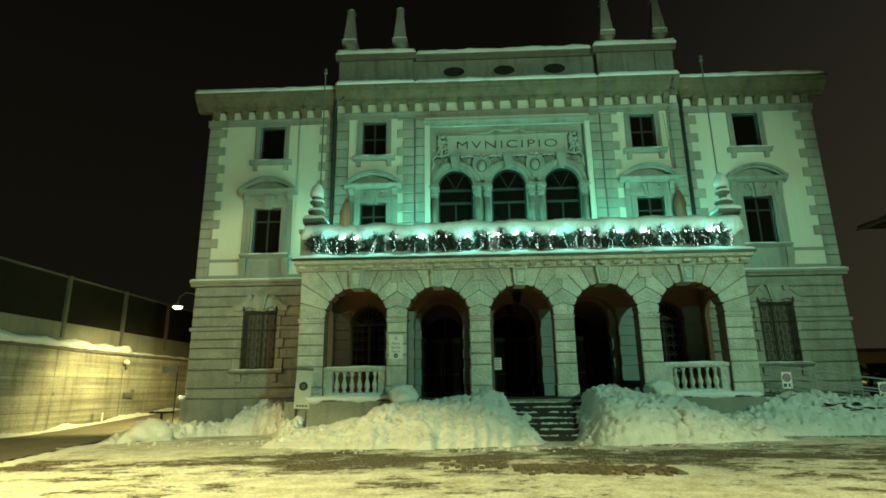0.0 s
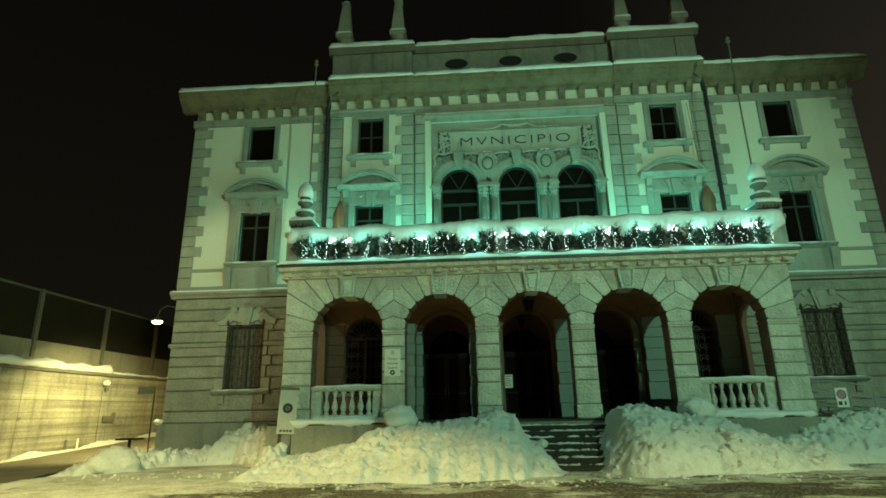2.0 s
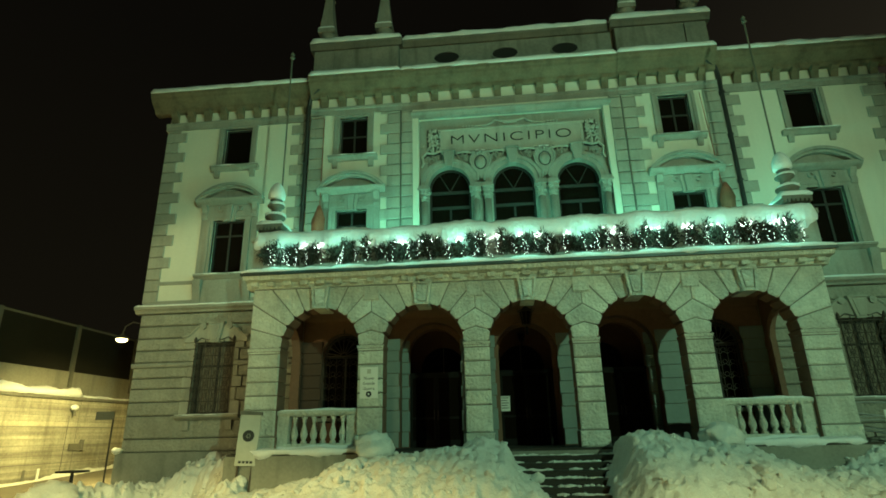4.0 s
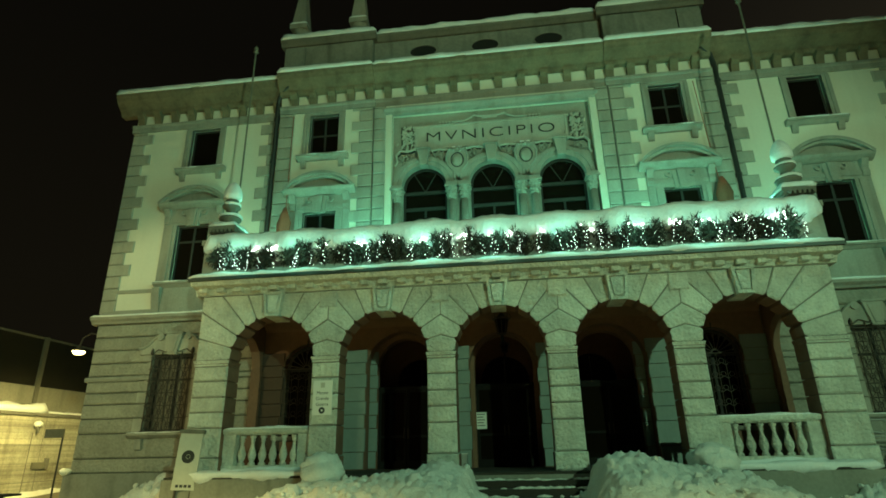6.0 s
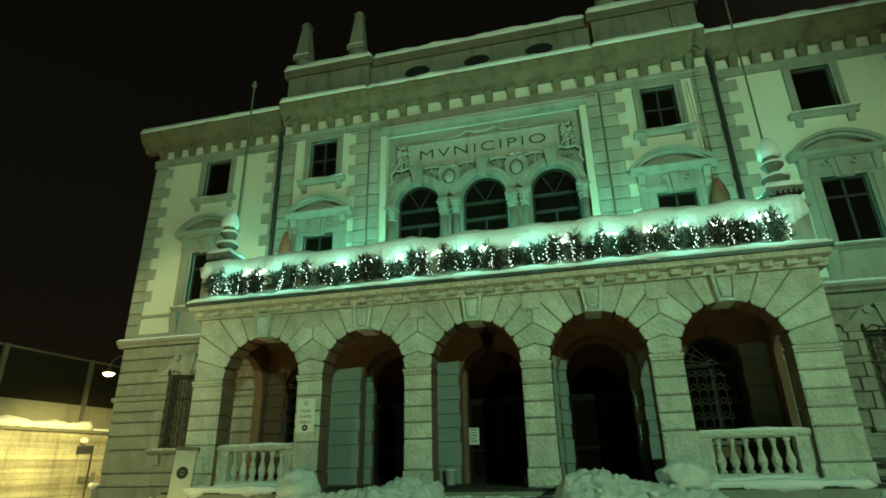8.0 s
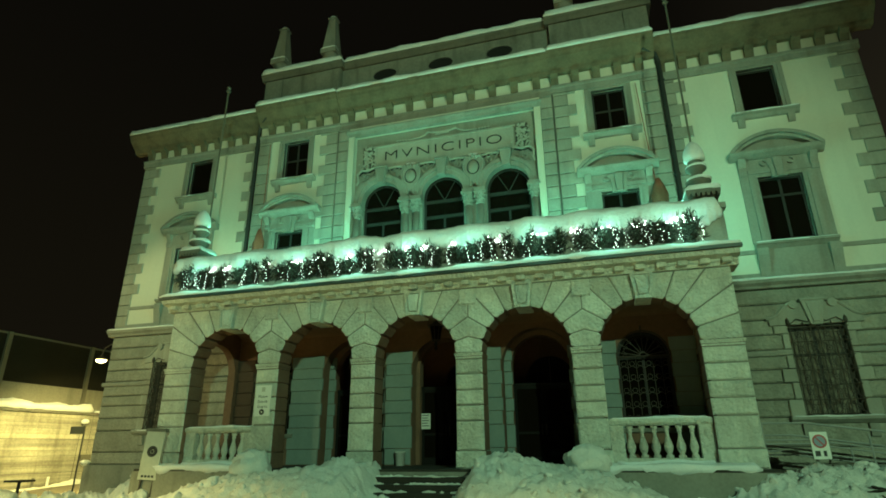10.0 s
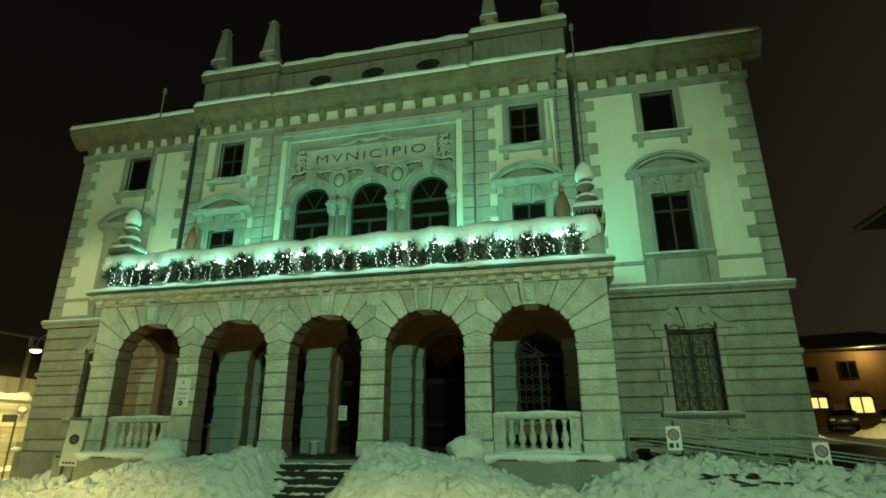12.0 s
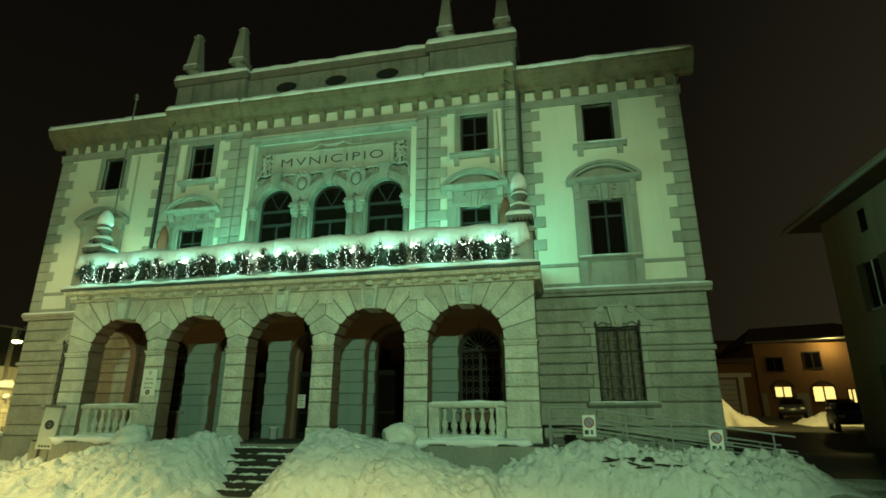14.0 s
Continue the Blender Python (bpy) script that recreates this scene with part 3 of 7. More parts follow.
# Banded ashlar of the ground storey
COURSES = [1.42, 1.9, 2.74, 3.25, 3.75, 4.16, 4.58, 4.76, 5.24, 5.72, 6.22, 6.72]
for x0, x1, wx in ((WL, RL, WIN_WING[0]), (RR, WR, WIN_WING[1])):
    for k, (a, b) in enumerate(zip(COURSES, COURSES[1:])):
        gap = 0.98 if k % 2 else 1.2
        segs = [(x0, x1)] if b < 2.8 or a > 5.6 else [(x0, wx - gap), (wx + gap, x1)]
        for p, q in segs:
            block("ashlar_course", p, q, Y_WING - 0.03, Y_WING + 0.06, a + 0.016, b - 0.016, RUSTIC, hall, 0.042)
    part("plinth", boxes((x0 - (0.12 if x0 == WL else 0), x1 + (0.12 if x1 == WR else 0), Y_WING - 0.14, Y_WING + 0.3, 0, COURSES[0])), PODIUM, hall)
    # Mid band and string course between the storeys
    for p, q in ((x0 - 0.06, wx - 0.98), (wx + 0.98, x1 + 0.06)):
        bm = bmesh.new()
        sweep(bm, [(Y_WING + 0.1, 4.56), (Y_WING - 0.08, 4.58), (Y_WING - 0.11, 4.66), (Y_WING - 0.08, 4.74), (Y_WING + 0.1, 4.76)], p, q)
        part("mid_band", bm, TRIM, hall)
    bm = bmesh.new()
    e0, e1 = (0.2 if x0 == WL else 0), (0.2 if x1 == WR else 0)
    sweep(bm, [(Y_WING + 0.1, 6.72), (Y_WING - 0.1, 6.74), (Y_WING - 0.14, 6.82), (Y_WING - 0.24, 6.9), (Y_WING - 0.27, 7.0), (Y_WING - 0.12, 7.06), (Y_WING + 0.1, 7.08)], x0 - e0, x1 + e1)
    part("string_course", bm, TRIM, hall)
    snow_strip("snow_ledge", x0 - e0, x1 + e1, Y_WING - 0.27, Y_WING - 0.06, 7.01, 0.06, hall, rough=0.025)
    for p, q in ((x0, wx - 1.2), (wx + 1.2, x1)):
        for prof in ([(Y_WING + 0.1, 7.92), (Y_WING - 0.06, 7.94), (Y_WING - 0.07, 8.07), (Y_WING + 0.1, 8.1)], [(Y_WING + 0.1, 7.06), (Y_WING - 0.05, 7.06), (Y_WING - 0.05, 7.26), (Y_WING + 0.1, 7.28)]):
            bm = bmesh.new()
            sweep(bm, prof, p, q)
            part("sill_band", bm, TRIM, hall)

# Quoins: alternating long and short stones
def quoins(x_edge, sign, y, z0, z1, long, short, step=0.495, parent=hall):
    k, z = 0, z0
    while z < z1 - 0.1:
        w = long if k % 2 and k > 1 else short
        a, b = (x_edge, x_edge + w) if sign > 0 else (x_edge - w, x_edge)
        block("quoin", a, b, y - 0.065, y + 0.05, z + 0.013, min(z + step, z1) - 0.013, STONE, parent, 0.03)
        z, k = z + step, k + 1
    a, b = sorted((x_edge, x_edge + sign * short))
    part("joint_bed", boxes((a + 0.01, b - 0.02, y - 0.012, y + 0.02, z0, z1)), JOINT, parent)


quoins(WL - 0.04, 1, Y_WING, 7.18, 15.22, 0.95, 0.62)
quoins(WR + 0.04, -1, Y_WING, 7.18, 15.22, 0.95, 0.62)
quoins(RL, -1, Y_WING, 7.18, 15.22, 0.98, 0.62)
quoins(RR, 1, Y_WING, 7.18, 15.22, 0.98, 0.62)
for s in (-1, 1):
    # stone strips of the projecting front
    e = RL if s < 0 else RR
    k, z = 0, 7.18
    while z < 15.1:
        a, b = sorted((e, e - s * 0.64))
        block("quoin", a, b, Y_RIS - 0.065, Y_RIS + 0.05, z + 0.013, min(z + 0.495, 15.22) - 0.013, STONE, hall, 0.03)
        a, b = sorted((XC + s * (5.25 if k % 2 else 5.55), XC + s * 4.69))
        block("quoin", a, b, Y_RIS - 0.065, Y_RIS + 0.05, z + 0.013, min(z + 0.495, 15.22) - 0.013, STONE, hall, 0.03)
        a, b = sorted((XC + s * 4.63, XC + s * 4.16))
        block("quoin", a, b, Y_RIS - 0.10, Y_RIS + 0.05, z + 0.013, min(z + 0.495, 15.22) - 0.013, STONE, hall, 0.03)
        z, k = z + 0.495, k + 1
    bm = boxes((*sorted((XC + s * 4.69, XC + s * 4.63)), Y_RIS - 0.02, Y_RIS + 0.05, 7.1, 15.22))
    part("recessed_joint", bm, JOINT, hall)
    for a, b in ((e, e - s * 0.64), (XC + s * 5.25, XC + s * 4.69), (XC + s * 4.63, XC + s * 4.16)):
        a, b = sorted((a, b))
        part("joint_bed", boxes((a + 0.01, b - 0.02, Y_RIS - 0.012, Y_RIS + 0.02, 7.1, 15.22)), JOINT, hall)
    # side return of the projecting front
    part("wall_return", boxes((*sorted((e, e - s * 0.4)), Y_RIS + 0.6, Y_WING + 0.6, 0.0, 16.5)), PLASTER, hall)


# Windows
def casement(parent, cx, y, z0, z1, w, transom=None, name="window_frame", mullion=True):
    bm = bmesh.new()
    h, m = w / 2, 0.04 if mullion else 0.0
    for r in ((cx - h, cx - h + 0.08, z0, z1), (cx + h - 0.08, cx + h, z0, z1), (cx - h + 0.08, cx + h - 0.08, z1 - 0.08, z1), (cx - h + 0.08, cx + h - 0.08, z0, z0 + 0.1)):
        box(bm, r[0], r[1], y, y + 0.07, r[2], r[3])
    if mullion:
        box(bm, cx - m, cx + m, y, y + 0.07, z0 + 0.1, z1 - 0.08)
    for t in transom or ():
        box(bm, cx - h + 0.08, cx - m, y + 0.005, y + 0.065, t - 0.04, t + 0.04)
        box(bm, cx + m, cx + h - 0.08, y + 0.005, y + 0.065, t - 0.04, t + 0.04)
    part(name, bm, FRAME, parent)
    for a, b in ((cx - h + 0.08, cx - m), (cx + m, cx + h - 0.08)) if mullion else ((cx - h + 0.08, cx + h - 0.08),):
        part("pane", boxes((a, b, y + 0.03, y + 0.04, z0 + 0.1, z1 - 0.08)), GLASS, parent)


def surround(cx, y, z0, z1, w, fw, proud, label):
    """An architrave of two steps round an opening: its head, with a jamb at each side."""
    h = w / 2
    bm = bmesh.new()
    sweep(bm, [(y + 0.1, z1), (y - proud * 0.6, z1), (y - proud * 0.6, z1 + fw * 0.45), (y - proud, z1 + fw * 0.45), (y - proud, z1 + fw), (y + 0.1, z1 + fw)], cx - h - fw, cx + h + fw)
    win = part("window", bm, TRIM, hall, label)
    for s in (-1, 1):
        bm = bmesh.new()
        a, m, b = cx + s * h, cx + s * (h + fw * 0.45), cx + s * (h + fw)
        foot = [(a, y + 0.1), (a, y - proud * 0.6), (m, y - proud * 0.6), (m, y - proud), (b, y - proud), (b, y + 0.1)]
        lo, hi = [bm.verts.new((u, v, z0)) for u, v in foot], [bm.verts.new((u, v, z1)) for u, v in foot]
        for k in range(6):
            bm.faces.new((lo[k], lo[(k + 1) % 6], hi[(k + 1) % 6], hi[k]))
        bm.faces.new(lo)
        bm.faces.new(hi)
        part("jamb", bm, TRIM, win)
    return win


def upper_window(cx, y, z0, z1, w, transom=None):
    win = surround(cx, y, z0, z1, w, 0.25, 0.09, "small upper window with a moulded stone frame")
    bm = bmesh.new()
    sweep(bm, [(y + 0.05, z0 - 0.24), (y - 0.1, z0 - 0.2), (y - 0.16, z0 - 0.1), (y - 0.24, z0 - 0.07), (y - 0.24, z0), (y + 0.05, z0 + 0.01)], cx - w / 2 - 0.45, cx + w / 2 + 0.45)
    part("sill", bm, TRIM, win)
    snow_strip("snow", cx - w / 2 - 0.43, cx + w / 2 + 0.43, y - 0.24, y - 0.1, z0, 0.03, win, rough=0.01)
    for s in (-1, 1):
        bm = bmesh.new()
        x = cx + s * (w / 2 + 0.17)
        sweep(bm, [(y + 0.03, z0 - 0.55), (y - 0.06, z0 - 0.5), (y - 0.09, z0 - 0.4), (y - 0.16, z0 - 0.22), (y + 0.03, z0 - 0.2)], x - 0.11, x + 0.11)
        part("bracket", bm, TRIM, win)
    casement(win, cx, y + 0.14, z0, z1, w, transom, mullion=bool(transom))


def main_window(cx, y, z0, z1, w):
    """First-floor window with a curved pediment on scroll brackets."""
    h = w / 2
    win = surround(cx, y, z0, z1, w, 0.28, 0.1, "tall window under a curved stone pediment")
    for s in (-1, 1):
        part("pilaster_strip", boxes((*sorted((cx + s * (h + 0.28), cx + s * (h + 0.55))), y - 0.05, y + 0.1, z0, 11.46)), TRIM, win)
    part("frieze", boxes((cx - h - 0.28, cx + h + 0.28, y - 0.04, y + 0.1, z1 + 0.28, 11.46)), TRIM, win)
    # keystone of three ribs
    for a, b, c, d, q in ((-0.11, 0.11, 0.15, -0.15, 0.2), (-0.24, -0.12, -0.16, -0.32, 0.14), (0.12, 0.24, 0.32, 0.16, 0.14)):
        bm = bmesh.new()
        prism(bm, [(cx + a, z1 - 0.08), (cx + b, z1 - 0.08), (cx + c, z1 + 0.66), (cx + d, z1 + 0.66)], y - q, y - 0.02, 0.02)
        part("keystone_rib", bm, TRIM, win)
    for s in (-1, 1):
        bm = bmesh.new()
        ring(bm, cx + s * 0.42, z1 + 0.52, y - 0.12, 0.07, 0.13, y - 0.03, 0, 360, 14)
        part("volute", bm, TRIM, win)
    # pediment
    zb, half = 11.48, w / 2 + 0.78
    bm = bmesh.new()
    sweep(bm, [(y + 0.1, zb - 0.12), (y - 0.12, zb - 0.1), (y - 0.3, zb + 0.02), (y - 0.36, zb + 0.1), (y - 0.36, zb + 0.16), (y + 0.1, zb + 0.18)], cx - half, cx + half)
    rise_, seg = 0.68, 20
    rad = (half * half + rise_ * rise_) / (2 * rise_)
    a = math.degrees(math.asin(half / rad))
    for r0, r1, yy in ((rad - 0.22, rad - 0.12, y - 0.28), (rad - 0.12, rad, y - 0.4)):
        ring(bm, cx, zb + 0.14 + rise_ - rad, yy, r0, r1, y + 0.05, 90 - a, 90 + a, seg)
    ring(bm, cx, zb + 0.14 + rise_ - rad, y - 0.06, rad - 0.65, rad - 0.2, y + 0.05, 90 - a * 0.86, 90 + a * 0.86, seg)
    part("pediment", bm, TRIM, win)
    for s in (-1, 1):
        bm = bmesh.new()
        x = cx + s * (h + 0.42)
        sweep(bm, [(y, zb - 0.75), (y - 0.1, zb - 0.7), (y - 0.13, zb - 0.55), (y - 0.1, zb - 0.4), (y - 0.24, zb - 0.15), (y - 0.26, zb - 0.1), (y, zb - 0.1)], x - 0.12, x + 0.12)
        part("scroll_bracket", bm, TRIM, win)
    # sill and apron with consoles
    bm = bmesh.new()
    sweep(bm, [(y + 0.05, z0 - 0.2), (y - 0.1, z0 - 0.2), (y - 0.2, z0 - 0.1), (y - 0.26, z0 - 0.08), (y - 0.26, z0), (y + 0.05, z0 + 0.01)], cx - h - 0.52, cx + h + 0.52)
    part("sill", bm, TRIM, win)
    snow_strip("snow", cx - h - 0.5, cx + h + 0.5, y - 0.26, y - 0.1, z0, 0.03, win, rough=0.012)
    part("apron", boxes((cx - h - 0.2, cx + h + 0.2, y - 0.06, y + 0.05, 7.08, z0 - 0.2)), TRIM, win)
    for s in (-1, 1):
        bm = bmesh.new()
        x = cx + s * (h + 0.36)
        sweep(bm, [(y, 7.08), (y - 0.1, 7.08), (y - 0.1, 7.3), (y - 0.22, z0 - 0.45), (y - 0.22, z0 - 0.2), (y, z0 - 0.2)], x - 0.16, x + 0.16)
        part("console", bm, TRIM, win)
    casement(win, cx, y + 0.14, z0, z1, w, [z0 + (z1 - z0) * 0.72])


for cx in WIN_WING:
    upper_window(cx, Y_WING, 13.23, 15.12, 1.26)
    main_window(cx, Y_WING, 8.28, 10.69, 1.38)
for cx in WIN_RIS:
    upper_window(cx, Y_RIS, 13.15, 15.04, 1.22, [14.15])
    main_window(cx, Y_RIS, 8.28, 10.68, 1.3)


def grille_window(cx, y):
    """Ground-floor window behind a wrought-iron grille."""
    z0, z1, h = 2.74, 5.44, 0.8
    bm = bmesh.new()
    swan = lambda u: 5.72 + 0.46 * (0.5 + 0.5 * math.cos(math.pi * min(1.0, max(0.0, (u - 0.55) / 0.7))))
    us = [0.3 + 0.1 * k for k in range(11)]
    prism(bm, [(cx - 1.3, 5.5), (cx + 1.3, 5.5)] + [(cx + u, swan(u)) for u in reversed(us)] + [(cx - u, swan(u)) for u in us], y - 0.13, y + 0.05, 0.012)
    win = part("window", bm, STONE, hall, "barred ground-floor window under a swan-necked stone head")
    for k, (a, b) in enumerate(zip(COURSES[2:9], COURSES[3:10])):
        for s in (-1, 1):
            p, q = sorted((cx + s * h, cx + s * (h + (0.2 if k % 2 else 0.4))))
            block("surround_stone", p, q, y - 0.1, y + 0.08, a + 0.01, min(b, 5.5) - 0.01, STONE, win, 0.02)
    bm = bmesh.new()
    for s in (-1, 1):
        tube(bm, [(cx + s * u, y - 0.14, swan(u) + 0.015) for u in us[3:]] + [(cx + s * 1.36, y - 0.13, 5.71)], 0.05, 6)
        ring(bm, cx + s * 0.54, 6.13, y - 0.2, 0.04, 0.13, y - 0.12, 0, 360, 14)
        ring(bm, cx + s * 0.54, 6.13, y - 0.22, 0.0, 0.045, y - 0.12, 0, 360, 8)
    prism(bm, [(cx - 0.17, 5.46), (cx + 0.17, 5.46), (cx + 0.33, 6.24), (cx - 0.33, 6.24)], y - 0.22, y + 0.05, 0.02)
    prism(bm, [(cx - 0.09, 5.54), (cx + 0.09, 5.54), (cx + 0.2, 6.18), (cx - 0.2, 6.18)], y - 0.25, y - 0.2, 0.02)
    box(bm, cx - 0.35, cx + 0.35, y - 0.25, y + 0.05, 6.24, 6.3)
    part("scrolled_head", bm, STONE, win)
    bm = bmesh.new()
    sweep(bm, [(y + 0.1, z0 - 0.2), (y - 0.12, z0 - 0.18), (y - 0.26, z0 - 0.08), (y - 0.26, z0), (y + 0.1, z0)], cx - h - 0.45, cx + h + 0.45)
    part("sill", bm, TRIM, win)
    snow_strip("snow", cx - h - 0.44, cx + h + 0.44, y - 0.26, y - 0.06, z0, 0.02, win, rough=0.03, over=0.01)
    for s in (-1, 1):
        bm = bmesh.new()
        x = cx + s * 0.85
        sweep(bm, [(y, z0 - 0.62), (y - 0.1, z0 - 0.55), (y - 0.16, z0 - 0.2), (y, z0 - 0.2)], x - 0.12, x + 0.12)
        part("bracket", bm, TRIM, win)
    # four columns of six panels: a ring in each, four scrolls that curl out of it, spear bars between
    bm = bmesh.new()
    yg, cw, ch = y - 0.16, (2 * h - 0.06) / 4, (z1 - z0 - 0.1) / 6
    for k in range(5):
        x = cx - h + 0.03 + k * cw
        tube(bm, [(x, yg, z0 + 0.02), (x, yg, z1 + 0.12)], 0.02, 5)
    for k in range(7):
        z = z0 + 0.05 + k * ch
        tube(bm, [(cx - h - 0.02, yg, z), (cx + h + 0.02, yg, z)], 0.018, 5)
    for i in range(4):
        for j in range(6):
            ax, az = cx - h + 0.03 + (i + 0.5) * cw, z0 + 0.05 + (j + 0.5) * ch
            ring(bm, ax, az, yg - 0.018, 0.062, 0.088, yg + 0.012, 0, 360, 10)
            ring(bm, ax, az, yg - 0.02, 0.0, 0.03, yg + 0.012, 0, 360, 6)
            tube(bm, [(ax, yg, az + 0.08), (ax, yg, az + ch / 2)], 0.016, 4)
            tube(bm, [(ax, yg, az - 0.08), (ax, yg, az - ch / 2)], 0.016, 4)
            for sx in (-1, 1):
                for sz in (-1, 1):
                    pts = [(0.06, 0.05), (0.1, 0.13), (0.155, 0.185), (0.185, 0.14), (0.15, 0.105)]
                    tube(bm, [(ax + sx * u, yg - 0.008, az + sz * v) for u, v in pts], 0.013, 4)
    for s in (-1, 1):
        tube(bm, [(cx + s * 0.78, y - 0.16, z1 + 0.05), (cx + s * 0.55, y - 0.18, z1 + 0.22), (cx + s * 0.25, y - 0.18, z1 + 0.12), (cx, y - 0.18, z1 + 0.36)], 0.02, 5)
        lathe(bm, [(0.02, z1 + 0.02), (0.06, z1 + 0.1), (0.05, z1 + 0.2), (0.01, z1 + 0.28)], cx + s * 0.79, y - 0.16, 8)
    part("iron_grille", bm, IRON, win, "black wrought-iron grille of bars and rings")
    casement(win, cx, y + 0.3, z0, z1, 2 * h, [4.6])
    for s in (-1, 1):
        a, b = sorted((cx + s * 0.055, cx + s * (h - 0.085)))
        part("blind", boxes((a, b, y + 0.32, y + 0.328, z0 + 0.105, z1 - 0.085)), BLIND, win, "drab lowered blind")


for cx in WIN_WING:
    grille_window(cx, Y_WING)

# Main cornice with modillions over a plastered frieze
def main_cornice(x0, x1, y, xs, ends=(0.0, 0.0)):
    bm = bmesh.new()
    sweep(bm, [(y + 0.1, 15.22), (y - 0.08, 15.22), (y - 0.08, 15.42), (y - 0.12, 15.46), (y - 0.12, 15.57), (y + 0.1, 15.59)], x0 - ends[0] * 0.12, x1 + ends[1] * 0.12)
    part("architrave", bm, TRIM, hall)
    bm = bmesh.new()
    sweep(bm, [(y + 0.1, 16.04), (y - 0.17, 16.06), (y - 0.22, 16.13), (y - 0.26, 16.22), (y - 0.47, 16.4), (y - 0.6, 16.54), (y - 0.64, 16.64), (y - 0.7, 16.72), (y - 0.72, 16.86), (y + 0.3, 16.94)], x0 - ends[0] * 0.7, x1 + ends[1] * 0.7)
    part("cornice", bm, CORNICE, hall)
    snow_strip("snow_edge", x0 - ends[0] * 0.7, x1 + ends[1] * 0.7, y - 0.74, y + 0.2, 16.86, 0.25, hall, rough=0.04, over=0.08)
    for x in xs:
        bm = bmesh.new()
        sweep(bm, [(y + 0.05, 15.6), (y - 0.1, 15.6), (y - 0.13, 15.7), (y - 0.18, 15.85), (y - 0.32, 15.98), (y - 0.34, 16.1), (y + 0.05, 16.1)], x - 0.15, x + 0.15)
        part("modillion", bm, CORNICE, hall)


main_cornice(WL, RL, Y_WING, [WL + 0.26 + 0.775 * k for k in range(9)], (1, 0))
main_cornice(RR, WR, Y_WING, [WR - 0.26 - 0.775 * k for k in range(9)], (0, 1))
main_cornice(RL, XC - 4.6, Y_RIS, [XC - 8.05 + 0.81 * k for k in range(5)])
main_cornice(XC + 4.6, RR, Y_RIS, [XC + 8.05 - 0.81 * k for k in range(5)])
main_cornice(XC - 4.6, XC + 4.6, Y_RIS + 0.06, [XC - 4.08 + 0.907 * k for k in range(10)])

# Middle bay: recessed field with three round-headed windows and the inscription
F0, F1, Y_FIELD = XC - 3.9, XC + 3.9, Y_RIS + 0.28
ARCH_X = [XC - 2.65, XC, XC + 2.65]
bm = bmesh.new()
arcade(bm, F0, F1, Y_FIELD, Y_FIELD + 0.4, 7.1, 14.8, [(c, 0.87, 11.62, 7.2) for c in ARCH_X])
part("field_wall", bm, TRIM, hall)
for s in (-1, 1):
    a, b = sorted((XC + s * 3.9, XC + s * 4.16))
    part("field_jamb", boxes((a, b, Y_RIS - 0.03, Y_RIS + 0.05, 7.1, 14.8)), PLASTER, hall, "pale plaster jamb")
bm = bmesh.new()
sweep(bm, [(Y_RIS + 0.1, 14.76), (Y_RIS - 0.06, 14.78), (Y_RIS - 0.1, 14.87), (Y_RIS - 0.2, 14.93), (Y_RIS - 0.22, 15.0), (Y_RIS + 0.1, 15.04)], F0 - 0.32, F1 + 0.32)
part("hood_mould", bm, TRIM, hall)
for c in ARCH_X:
    bm = bmesh.new()
    ring(bm, c, 11.62, Y_FIELD - 0.1, 0.87, 1.04, Y_FIELD + 0.02, 0, 180, 28)
    ring(bm, c, 11.62, Y_FIELD - 0.16, 1.04, 1.2, Y_FIELD + 0.02, 0, 180, 28)
    win = part("window", bm, TRIM, hall, "round-headed window between paired columns")
    bm = bmesh.new()
    prism(bm, [(c - 0.15, 12.4), (c + 0.15, 12.4), (c + 0.24, 13.1), (c - 0.24, 13.1)], Y_FIELD - 0.3, Y_FIELD, 0.02)
    box(bm, c - 0.28, c + 0.28, Y_FIELD - 0.33, Y_FIELD, 13.1, 13.18)
    part("keystone", bm, TRIM, win)
    y = Y_FIELD + 0.25
    bm = bmesh.new()
    ring(bm, c, 11.62, y, 0.77, 0.87, y + 0.08, 0, 180, 24)
    for a, b in ((-0.88, -0.78), (0.78, 0.88), (-0.04, 0.04)):
        box(bm, c + a, c + b, y, y + 0.08, 7.2, 10.68 if abs(a) < 0.5 else 11.58)
    for zz in (11.42, 10.74, 9.2):
        box(bm, c - 0.78, c + 0.78, y - 0.03, y + 0.1, zz - 0.06, zz + 0.06)
    for s in (-1, 1):
        tube(bm, [(c, y + 0.04, 11.48), (c + s * 0.42, y + 0.04, 12.24)], 0.022, 5)
    part("window_frame", bm, FRAME, win)
    part("pane", boxes((c - 0.88, c + 0.88, y + 0.04, y + 0.05, 7.2, 12.46)), GLASS, win)


